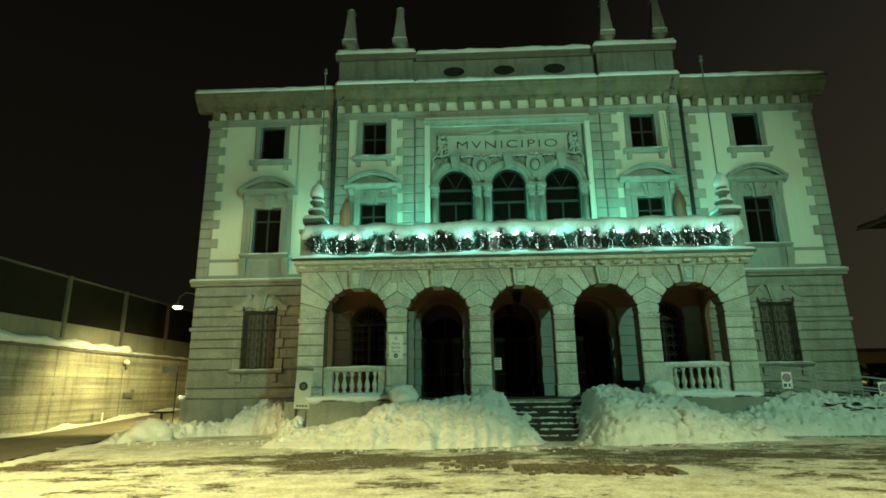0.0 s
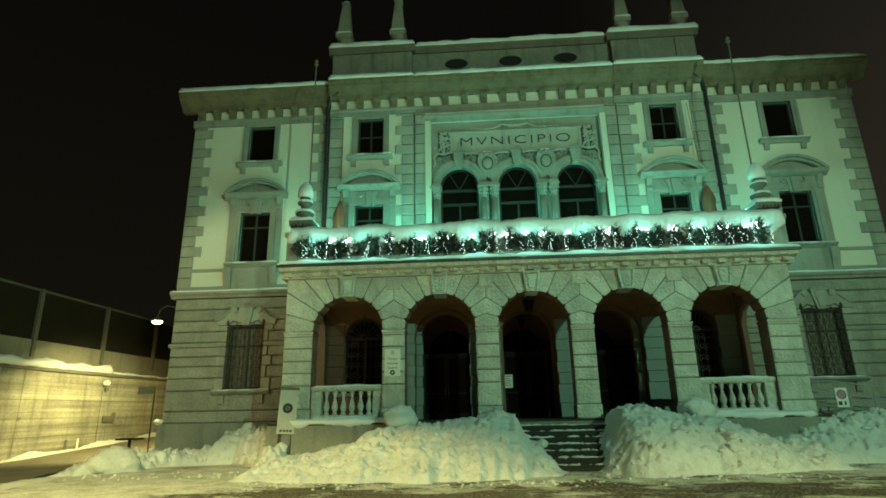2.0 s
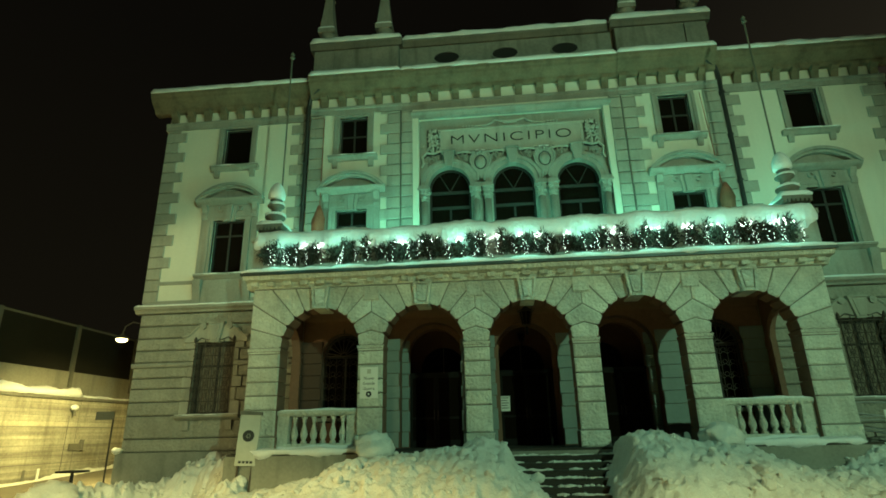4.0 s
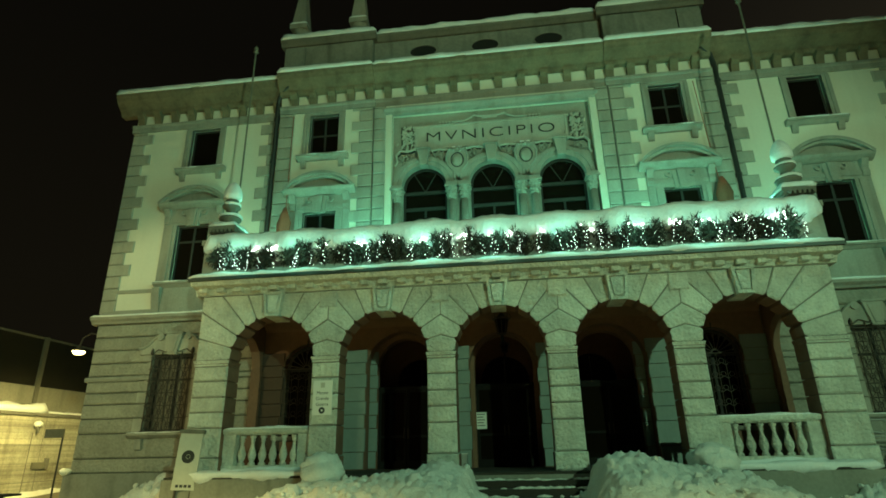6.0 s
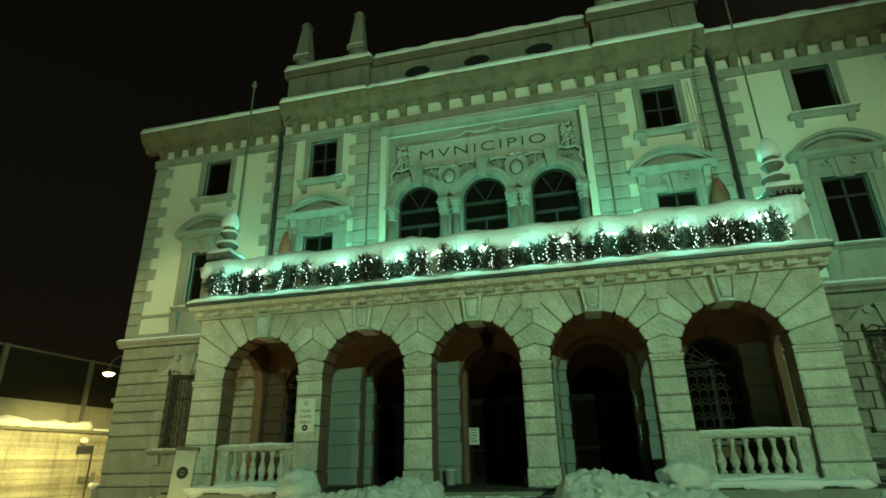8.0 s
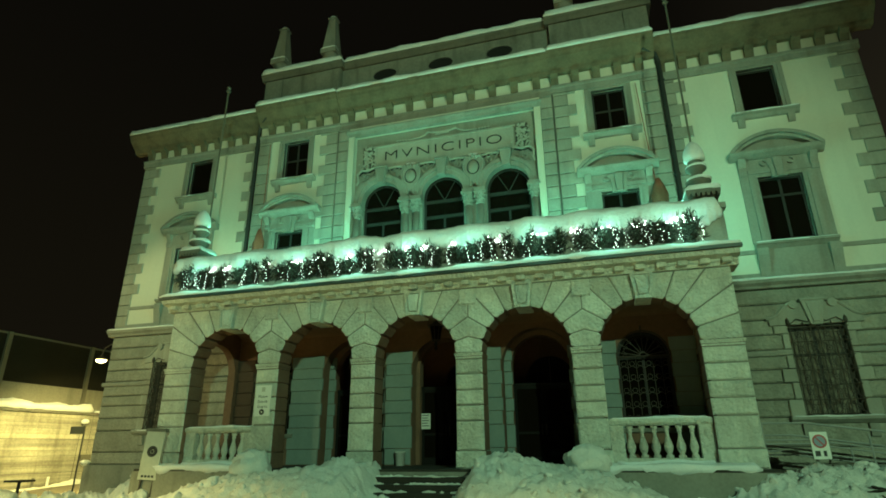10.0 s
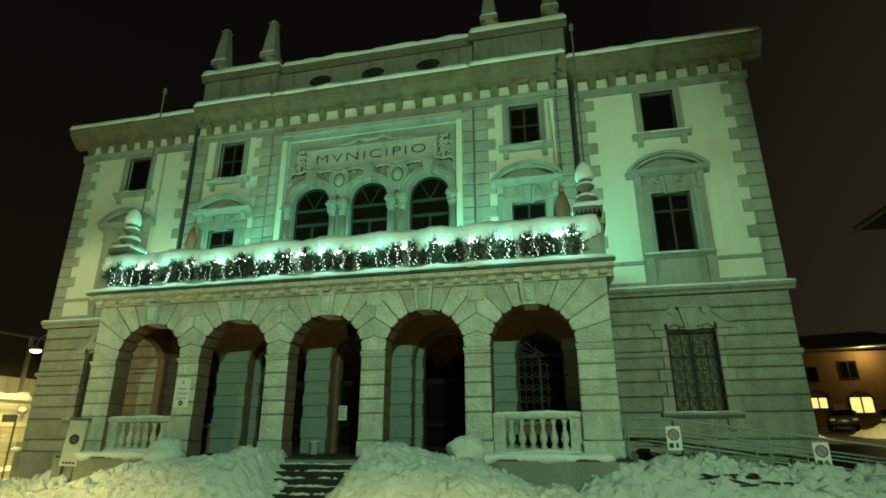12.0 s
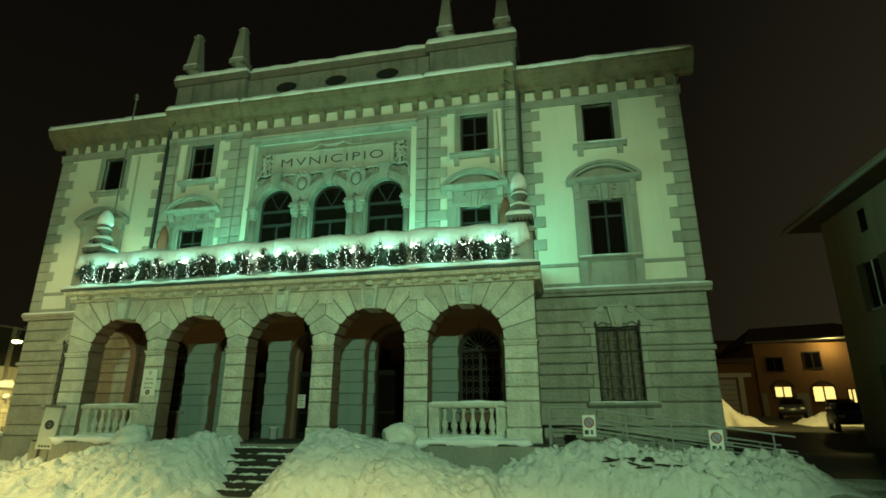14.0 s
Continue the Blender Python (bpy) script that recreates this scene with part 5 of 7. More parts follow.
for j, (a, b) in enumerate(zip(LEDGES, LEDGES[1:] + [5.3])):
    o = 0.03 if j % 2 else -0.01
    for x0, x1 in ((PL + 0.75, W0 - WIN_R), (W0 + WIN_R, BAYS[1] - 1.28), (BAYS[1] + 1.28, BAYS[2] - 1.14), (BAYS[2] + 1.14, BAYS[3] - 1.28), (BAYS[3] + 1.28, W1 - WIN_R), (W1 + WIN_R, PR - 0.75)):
        # Left bay takes the dark copy: its shadow is put into the colour
        block("rear_stone", x0 - o + 0.01, x1 + o - 0.01, Y_RIS - 0.06, Y_RIS + 0.03, a + 0.007, b - 0.007, SHADED_STONE if x1 < W0 else TEAL_LIT_STONE, portico, 0.012)
    for c in (BAYS[1], BAYS[3]):
        for s in (-1, 1):
            x0, x1 = sorted((c + s * 1.27, c + s * (1.0 - o)))
            block("jamb_stone", x0, x1, Y_RIS + 0.45, Y_RIS + 0.53, a + 0.009, b - 0.009, TEAL_LIT_STONE, portico, 0.02)

# Vestibule behind the arches, with dark arched doorways in its far wall
V0, V1, VY = BAYS[0] + 1.2, BAYS[4] - 1.2, 29.2
part("vestibule_wall", boxes((V0 - 0.2, V0, Y_RIS + 0.9, VY, 1.2, 6.5), (V1, V1 + 0.2, Y_RIS + 0.9, VY, 1.2, 6.5)), ARCH_CORE, portico)
bm = bmesh.new()
arcade(bm, V0 - 0.2, V1 + 0.2, VY, VY + 0.3, 1.2, 6.5, [(c, 0.97, 4.52, 1.4) for c in BAYS[1:4]])
part("vestibule_wall", bm, ARCH_CORE, portico)
part("vestibule_ceiling", boxes((V0 - 0.2, V1 + 0.2, Y_RIS + 0.9, VY + 0.3, 6.5, 6.7)), VAULT, portico)
part("vestibule_floor", boxes((V0 - 0.2, V1 + 0.2, Y_RIS + 0.6, VY + 0.3, 1.2, 1.39)), STEP, portico)
for c in BAYS[1:4]:
    # Near-black leaves fill the doorways
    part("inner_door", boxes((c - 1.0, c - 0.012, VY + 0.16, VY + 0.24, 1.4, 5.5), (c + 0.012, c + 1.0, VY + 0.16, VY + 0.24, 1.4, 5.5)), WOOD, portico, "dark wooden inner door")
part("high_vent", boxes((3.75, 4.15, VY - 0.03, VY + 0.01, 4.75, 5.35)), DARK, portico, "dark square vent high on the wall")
bm = bmesh.new()
N = 16
for c0, c1 in [(PL + 0.75, PR - 0.75)]:
    rows = []
    for k in range(N + 1):
        a = math.pi * k / N
        y, z = 24.11 - 1.16 * math.cos(a), 6.05 + 0.33 * math.sin(a)
        rows.append([bm.verts.new((x, y, z)) for x in (c0, c1)])
    for p, q in zip(rows, rows[1:]):
        bm.faces.new((p[0], p[1], q[1], q[0]))
part("vault", bm, VAULT, portico, "brown plastered barrel vault")
part("vault_slab", boxes((PL + 0.75, PR - 0.75, PB, Y_RIS, 6.4, 6.66)), VAULT, portico)

# Glazed doors in the arches
for k, c in enumerate(BAYS[1:4]):
    y = Y_RIS + 0.72
    door = empty("double_door", (c, y, Z_FLOOR), "dark glazed double door with a transom bar", "door", "doors of the portico")
    for s in (-1, 1):
        a, b = sorted((s * 0.01, s * 0.99))
        bm = bmesh.new()
        for r in ((a, a + 0.09, 0, 2.58), (b - 0.09, b, 0, 2.58), (a + 0.09, b - 0.09, 0, 0.24), (a + 0.09, b - 0.09, 2.48, 2.58), (a + 0.09, b - 0.09, 0.98, 1.06)):
            box(bm, r[0], r[1], 0, 0.07, r[2], r[3])
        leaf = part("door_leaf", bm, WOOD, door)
        for z0, z1 in ((0.24, 0.98), (1.06, 2.48)):
            part("pane", boxes((a + 0.09, b - 0.09, 0.03, 0.04, z0, z1)), GLASS, leaf)
        bm = bmesh.new()
        tube(bm, [(s * 0.07, -0.05, 0.95), (s * 0.07, -0.06, 1.3)], 0.018, 6)
        part("door_handle", bm, IRON, leaf)
    part("transom", boxes((-1.0, 1.0, -0.02, 0.1, 2.58, 2.68)), WOOD, door)


def arched_window(c):
    """Window with a spreading wrought-iron fan over upright bars."""
    win = empty("arched_window", (c, Y_RIS + 0.3, 2.5), "arched window with a wrought-iron fan grille and stone sill", "window", "arched windows of the portico")
    h, zs, yg = WIN_R, WIN_Z - 2.5, -0.34
    bm = bmesh.new()
    ring(bm, 0, zs, 0, h - 0.1, h, 0.08, 0, 180, 20)
    for a, b in ((-h, -h + 0.1), (h - 0.1, h), (-0.04, 0.04)):
        box(bm, a, b, 0, 0.08, 0, zs)
    box(bm, -h + 0.1, h - 0.1, 0, 0.08, zs - 0.05, zs + 0.05)
    part("window_frame", bm, FRAME, win)
    bm = bmesh.new()
    bm.faces.new([bm.verts.new(p) for p in [(-h, 0.045, 0), (h, 0.045, 0)] + [(h * math.cos(math.pi * k / 20), 0.045, zs + h * math.sin(math.pi * k / 20)) for k in range(21)]])
    part("pane", bm, GLASS, win)
    bm = bmesh.new()
    sweep(bm, [(-0.25, -0.18), (-0.42, -0.12), (-0.48, -0.02), (-0.25, 0.0)], -h - 0.22, h + 0.22)
    part("sill", bm, TRIM, win)
    bm = bmesh.new()
    for k in range(7):
        x = -h + 0.07 + k * (2 * h - 0.14) / 6
        tube(bm, [(x, yg, 0.02), (x, yg, zs)], 0.01, 5)
        if k < 6:
            for j in range(5):
                ring(bm, x + (h - 0.07) / 6, 0.3 + j * 0.42, yg - 0.006, 0.07, 0.085, yg + 0.006, 0, 360, 12)
                tube(bm, [(x, yg, 0.16 + j * 0.42), (x + (h - 0.07) / 6, yg, 0.24 + j * 0.42), (x + (h - 0.07) / 3, yg, 0.16 + j * 0.42)], 0.011, 4)
    tube(bm, [(-h, yg, zs), (h, yg, zs)], 0.022, 5)
    for k in range(9):
        a = radians(10 + 20 * k)
        ca, sa = math.cos(a), math.sin(a)
        tube(bm, [(0.12 * ca, yg, zs + 0.12 * sa), (0.5 * ca, yg - 0.03, zs + 0.5 * sa), ((h + 0.02) * ca, yg, zs + (h + 0.02) * sa)], 0.014, 5)
        for q in (-1, 1):
            b = a + q * 0.1
            tube(bm, [(0.5 * ca, yg, zs + 0.5 * sa), (0.66 * math.cos(b), yg - 0.02, zs + 0.66 * math.sin(b)), (0.6 * math.cos(b + q * 0.08), yg - 0.02, zs + 0.6 * math.sin(b + q * 0.08))], 0.011, 4)
    ring(bm, 0, zs, yg - 0.015, h - 0.03, h + 0.01, yg + 0.015, 0, 180, 20)
    ring(bm, 0, zs, yg - 0.015, 0.1, 0.14, yg + 0.015, 0, 180, 12)
    tube(bm, [(0, yg, zs + h), (0, yg - 0.02, zs + h + 0.16)], 0.03, 6)
    part("iron_grille", bm, IRON, win)


arched_window(W0)
arched_window(W1)

# Podium, steps
podium = part("podium", boxes((PL - 0.25, PR + 0.25, 21.72, Y_RIS + 0.5, 0, 1.34)), PODIUM)
tagged(podium, "weathered grey stone podium under the portico", "podium", kind="structure")
floor = part("portico_floor", boxes((PL - 0.2, PR + 0.2, 21.74, Y_RIS + 0.6, 1.34, 1.4)), STEP)
tagged(floor, "worn wet stone floor of the portico", "floor", kind="structure")
stair = empty("stairs", (XC, 21.66, 0), "broad wet stone steps with trodden snow", "stairs")
for k in range(7):
    bm = bmesh.new()
    z, y = 0.175 * (k + 1), 21.66 - 0.34 * (7 - k)
    sweep(bm, [(0.0, 0), (0.0, z), (y - 21.66 + 0.015, z), (y - 21.66 - 0.01, z - 0.015), (y - 21.66 - 0.01, z - 0.05), (y - 21.66 + 0.02, z - 0.06), (y - 21.66 + 0.02, 0)], -5.0, 5.0)
    tread = part("step", bm, STEP, stair)
    rng = random.Random(k)
    bm = bmesh.new()
    for j in range(48):
        x = rng.uniform(-2.2, 2.2)
        bmesh.ops.create_icosphere(bm, subdivisions=1, radius=1, matrix=Matrix.Translation((x, y - 21.66 + rng.uniform(0.06, 0.3), z)) @ Matrix.Diagonal((rng.uniform(0.04, 0.3) ** 1.2, rng.uniform(0.03, 0.12), rng.uniform(0.015, 0.06), 1)))
    tagged(part("trodden_snow", bm, SNOW_DIRTY, tread, smooth=True), kind="stuff")

# Balustrades in the outer arches
def balustrade(cx):
    b = empty("balustrade", (cx, PF + 0.38, Z_FLOOR), "pale stone balustrade with turned balusters and snow on its rail", "balustrade", "balustrades of the portico")
    part("plinth_course", boxes((-R_ARCH, R_ARCH, -0.2, 0.2, 0, 0.26)), GRANITE, b)
    bm = bmesh.new()
    sweep(bm, [(-0.16, 1.08), (-0.24, 1.14), (-0.26, 1.2), (-0.24, 1.25), (0.24, 1.25), (0.26, 1.2), (0.24, 1.14), (0.16, 1.08)], -R_ARCH + 0.01, R_ARCH - 0.01)
    part("rail", bm, GRANITE, b)
    snow_strip("snow", -R_ARCH + 0.02, R_ARCH - 0.02, -0.22, 0.2, 1.25, 0.05, b, rough=0.03)
    for s in (-1, 1):
        x0, x1 = sorted((s * (R_ARCH - 0.01), s * (R_ARCH - 0.36)))
        part("end_post", boxes((x0, x1, -0.17, 0.17, 0.26, 1.08)), GRANITE, b)
    for k in range(6):
        bm = bmesh.new()
        x = -0.78 + k * 0.312
        lathe(bm, [(0.1, 0.26), (0.1, 0.32), (0.06, 0.36), (0.105, 0.46), (0.12, 0.55), (0.09, 0.66), (0.05, 0.8), (0.045, 0.88), (0.07, 0.94), (0.05, 0.97), (0.09, 1.02), (0.09, 1.08)], x, 0, 12)
        part("baluster", bm, GRANITE, b, smooth=True)
    s = -1 if cx < XC else 1
    x0, x1 = sorted((-s * 1.7, s * 2.1))
    snow_strip("snow_apron", x0, x1, -0.92, -0.36, 0.0, 0.15, b, rough=0.03, over=0.08, drip=0.25)
    snow_strip("snow_sill", -R_ARCH + 0.02, R_ARCH - 0.02, -0.4, -0.2, 0.0, 0.2, b, rough=0.04)


for c in (BAYS[0], BAYS[4]):
    balustrade(c)

# Balcony slab, parapet
bm = bmesh.new()
sweep(bm, [(PB, 6.64), (PF - 0.04, 6.64), (PF - 0.06, 6.72), (PF - 0.12, 6.78), (PF - 0.12, 6.82), (PF - 0.42, 6.86), (PF - 0.46, 6.96), (PF - 0.5, 7.04), (PF - 0.5, 7.08), (PB, 7.1)], PL - 0.22, PR + 0.22)
balc = part("balcony_cornice", bm, GRANITE, portico)
part("flashing", boxes((PL - 0.27, PR + 0.27, PF - 0.57, PF - 0.44, 6.99, 7.085)), FLASHING, portico, "dark metal drip edge")
part("balcony_floor", boxes((PL, PR, PB, Y_RIS, 6.9, 7.1)), GRANITE, portico)
for s, xo in ((-1, PL), (1, PR)):
    part("side_cornice", boxes((*sorted((xo, xo + s * 0.22)), PB, Y_RIS, 6.84, 7.08)), GRANITE, portico)
for k in range(-4, 29):
    x = BAYS[0] + k * 3.41 / 6
    bm = boxes((x - 0.13, x + 0.13, PF - 0.24, PF - 0.02, 6.69, 6.83))
    bmesh.ops.bevel(bm, geom=bm.edges[:], offset=0.012, segments=1, affect="EDGES")
    part("corbel", bm, GRANITE, portico)
snow_strip("snow_ledge", PL - 0.24, PR + 0.24, PF - 0.6, PF - 0.12, 7.075, 0.15, portico, rough=0.08, over=0.06, drip=0.05, label="snow on the balcony ledge")
parapet = part("parapet", boxes((PL + 0.3, PR - 0.3, PF - 0.1, PF + 0.15, 7.1, 8.05)), TRIM, portico)
for s in (-1, 1):
    x = XC + s * 8.8
    part("parapet_side", boxes((*sorted((x, x + s * 0.25)), PF + 0.4, Y_RIS, 7.1, 8.05)), TRIM, portico)
    bm = bmesh.new()
    box(bm, x - 0.42, x + 0.42, PF - 0.22, PF + 0.6, 7.1, 8.26)
    box(bm, x - 0.5, x + 0.5, PF - 0.3, PF + 0.68, 8.26, 8.42)
    part("parapet_pedestal", bm, TRIM, portico)

# ---- balcony: snow, garland, lights, finials, poles ----
cap = snow_strip("balcony_snow", PL + 0.05, PR - 0.05, PF - 0.46, PF + 0.5, 8.0, 0.66, None, step=0.04, rough=0.08, over=0.14, drip=0.6)
tagged(cap, "thick rounded bank of snow on the balcony parapet", "snow", kind="stuff")


def garland():
    rng = random.Random(11)
    verts, faces = [], []

    def blade(p, d, length, w):
        d = d.normalized()
        side = d.cross(Vector((rng.uniform(-1, 1), rng.uniform(-1, 1), rng.uniform(-1, 1)))).normalized() * w
        k = len(verts)
        verts.extend([p - side, p + side, p + d * length + side * 0.3, p + d * length - side * 0.3])
        faces.append((k, k + 1, k + 2, k + 3))

    x = PL + 0.5
    while x < PR - 0.45:
        half = rng.uniform(0.13, 0.3)
        top, low = 8.06 + rng.uniform(-0.26, 0.2), 7.28 + rng.uniform(-0.05, 0.2)
        for k in range(int(380 * half / 0.25)):
            u, v = rng.gauss(0, 0.6), rng.random()
            px = x + u * half * (0.42 + 0.5 * math.sin(0.35 + v * 2.75))
            p = Vector((px, PF - 0.26 - 0.3 * rng.random() * math.sin(v * 2.6 + 0.3), low + (top - low) * v))
            d = Vector((rng.uniform(-0.7, 0.7), rng.uniform(-0.9, 0.1), rng.uniform(-1.0, 1.1)))
            blade(p, d, rng.uniform(0.1, 0.24), rng.uniform(0.012, 0.026))
        x += half * (rng.uniform(1.15, 1.7) if rng.random() < 0.62 else rng.uniform(2.3, 3.1))
    me = bpy.data.meshes.new("evergreen_garland")
    me.from_pydata(verts, [], faces)
    me.materials.append(GREEN)
    return tagged(new("evergreen_garland", me), "dark evergreen garland hung along the balcony parapet", "garland", kind="stuff")


garland()


def light_strings():
    rng = random.Random(23)
    bm = bmesh.new()
    x = PL + 0.62
    while x < PR - 0.6:
        bright = rng.uniform(0.4, 1.0)
        for s in range(rng.choice((1, 1, 2, 2, 3))):
            z, px = 7.9 + rng.uniform(-0.15, 0.08), x + s * rng.uniform(0.06, 0.13)
            for k in range(rng.randint(6, 12)):
                px += rng.gauss(0, 0.055) - 0.3 * (px - x - 0.06)
                z -= rng.uniform(0.055, 0.12)
                if z < 7.25:
                    break
                r = 0.007 + 0.009 * rng.random() * bright
                bmesh.ops.create_icosphere(bm, subdivisions=1, radius=r, matrix=Matrix.Translation((px, PF - 0.56 + rng.uniform(-0.04, 0.04), z)))
        x += rng.uniform(0.28, 0.62)
    return tagged(part("light_strings", bm, BULB), "strings of small white lights hanging in the garland", "string lights", kind="stuff")


light_strings()

trough = part("balcony_trough", boxes((PL + 0.42, PR - 0.42, PF - 0.34, PF - 0.101, 7.12, 7.36)), TRIM)
tagged(trough, "low grey planter trough along the parapet", "trough")


def light_cluster(x, n, seed):
    """A few brighter lights at the snow's edge."""
    rng = random.Random(seed)
    bm = bmesh.new()
    for k in range(n):
        bmesh.ops.create_icosphere(bm, subdivisions=2, radius=rng.uniform(0.01, 0.022), matrix=Matrix.Translation((rng.gauss(0, 0.12), rng.uniform(-0.02, 0.06), rng.gauss(0, 0.05))))
    ob = part("light_tangle", bm, GLOW, None)
    ob.location = (x, PF - 0.5, 7.93)
    return tagged(ob, "bright tangle of white lights at the snow's edge", "string lights", "tangles of lights along the balcony", "stuff")


for k, x in enumerate((-5.2, -4.6, -3.0, -1.85, -0.9, 0.1, 0.75, 1.35, 2.0, 2.7, 3.6, 5.0, 6.3, 7.4, 8.2, 9.1, 10.0, 10.4)):
    light_cluster(x, (6, 10, 5, 12)[k % 4], 40 + k)


def finial(x, y):
    """A stepped stone finial: square ribbed foot, two bowls and an egg-shaped tip, each laden with snow."""
    f = empty("stone_finial", (x, y, 8.42), "tiered dark stone finial laden with snow on the parapet corner", "finial", "finials of the balcony")
    bm = bmesh.new()
    box(bm, -0.36, 0.36, -0.36, 0.36, 0.0, 0.12)
    box(bm, -0.3, 0.3, -0.3, 0.3, 0.12, 0.3)
    box(bm, -0.46, 0.46, -0.45, 0.45, 0.38, 0.5)
    foot = part("tier", bm, CONC_DARK, f, "square ribbed stone foot")
    for k in range(7):
        part("rib", boxes((-0.44 + k * 0.133, -0.36 + k * 0.133, -0.46, 0.46, 0.28, 0.378)), CONC_DARK, foot)
    snow_strip("snow", -0.47, 0.47, -0.47, 0.45, 0.5, 0.2, foot, step=0.06, rough=0.06, over=0.08, drip=0.2, seed=x)
    for z, r, h in ((0.62, 0.36, 0.42), (1.1, 0.3, 0.36)):
        bm = bmesh.new()
        lathe(bm, [(r * 0.55, z), (r * 0.5, z + h * 0.3), (r * 0.95, z + h * 0.55), (r, z + h * 0.62), (r * 0.98, z + h * 0.72), (r * 0.4, z + h * 0.8), (r * 0.45, z + h * 1.25)], 0, 0, 16)
        t = part("tier", bm, CONC_DARK, f, smooth=True)
        bm = bmesh.new()
        lathe(bm, [(r * 0.9, z + h * 0.7), (r * 0.98, z + h * 0.76), (r * 0.94, z + h * 0.9), (r * 0.7, z + h * 1.02), (r * 0.35, z + h * 1.12)], 0.02, -0.02, 18)
        for v in bm.verts:
            v.co += Vector((1, 1, 0.7)) * 0.07 * noise.noise(v.co * 4 + Vector((x, 0, 0)))
        part("snow", bm, SNOW, t, smooth=True)
    bm = bmesh.new()
    lathe(bm, [(0.16, 1.5), (0.22, 1.56), (0.16, 1.62)], 0, 0, 14)
    tip = part("tip", bm, CONC_DARK, f, smooth=True)
    bm = bmesh.new()
    lathe(bm, [(0.2, 1.58), (0.3, 1.64), (0.3, 1.8), (0.26, 1.98), (0.18, 2.14), (0.06, 2.26), (0.01, 2.28)], 0, 0, 16)
    part("snow_tip", bm, SNOW, tip, smooth=True)


def flagpole(x, y, top):
    f = empty("flagpole", (x, y, 8.14), "thin dark bare flagpole with a finial", "flagpole", "flagpoles of the balcony")
    bm = bmesh.new()
    tube(bm, [(0, 0, 0), (0, 0, top - 8.3)], 0.032, 8)
    part("pole", bm, POST, f)
    bm = bmesh.new()
    lathe(bm, [(0.04, top - 8.34), (0.1, top - 8.28), (0.05, top - 8.2), (0.09, top - 8.12), (0.01, top - 7.98)], 0, 0, 10)
    part("tip", bm, POST, f)


for x, y in ((XC - 8.72, 22.4), (XC + 8.8, 22.4)):
    finial(x, y)
    flagpole(x + 0.05, y + 0.3, 16.5)


def rolled_flag(x, tilt):
    """A furled flag hanging from its staff against the wall."""
    f = empty("furled_flag", (x, 25.0, 9.1), "rust-coloured furled flag on a thin staff", "flag", "flags on the front")
    bm = bmesh.new()
    prof = [(0.05, 0.0), (0.16, 0.12), (0.21, 0.4), (0.19, 0.8), (0.24, 1.1), (0.15, 1.45), (0.05, 1.75)]
    lathe(bm, prof, 0, 0, 14)
    for v in bm.verts:
        a = math.atan2(v.co.y, v.co.x)
        k = 1 + 0.22 * math.sin(a * 4 + v.co.z * 2.4) + 0.25 * noise.noise(v.co * 3)
        v.co.x, v.co.y = v.co.x * k * 1.1, v.co.y * k * 0.7
    part("cloth", bm, RUST, f, smooth=True)
    bm = bmesh.new()
    tube(bm, [(0, 0.05, 0), (tilt, 0.1, 5.9)], 0.016, 6)
    part("staff", bm, RUST, f)


rolled_flag(-5.8, 0.0)
rolled_flag(10.24, -0.25)

# ---- snow on the ground ----
def lump(x, y, s=0.0):
    warp = 0.5 * noise.noise((x * 1.1, y * 1.1, s + 5))
    a = noise.turbulence((x * 0.9 + warp, y * 0.9, s), 3, True)
    b = noise.turbulence((x * 2.7, y * 2.7 + warp, s + 2), 3, True)
    c = noise.voronoi((x * 3.6 + warp, y * 3.6, s + a))[0]
    d = noise.voronoi((x * 8.5, y * 8.5 + warp, s + b))[0]
    e = noise.turbulence((x * 9.0, y * 9.0, s + 8), 2, True)
    return 0.03 * (0.3 - 1.7 * c[0] * c[0]) + 0.035 * (0.3 - 1.7 * d[0] * d[0]) + 0.13 * (a - 0.35) + 0.1 * (b - 0.3) + 0.05 * noise.noise((x * 5, y * 5, s)) + 0.06 * (e - 0.3)


def curve(x, pts):
    for (a, u), (b, v) in zip(pts, pts[1:]):
        if a <= x <= b:
            t = (x - a) / (b - a)
            t = t * t * (3 - 2 * t)
            return u + (v - u) * t
    return pts[0][1] if x < pts[0][0] else pts[-1][1]


def chunk_mesh(k):
    """A broken piece of packed snow."""
    bm = bmesh.new()
    bmesh.ops.create_icosphere(bm, subdivisions=2, radius=1.0)
    for v in bm.verts:
        v.co *= 1 + 0.5 * noise.noise(v.co * 0.9 + Vector((k * 7.1, 0, 0))) + 0.18 * noise.noise(v.co * 3.0 + Vector((0, k * 3.3, 0)))
    me = bpy.data.meshes.new("snow_chunk")
    bm.to_mesh(me)
    bm.free()
    me.materials.append(SNOW_DIRTY)
    return me


CHUNKS = [chunk_mesh(k) for k in range(7)]


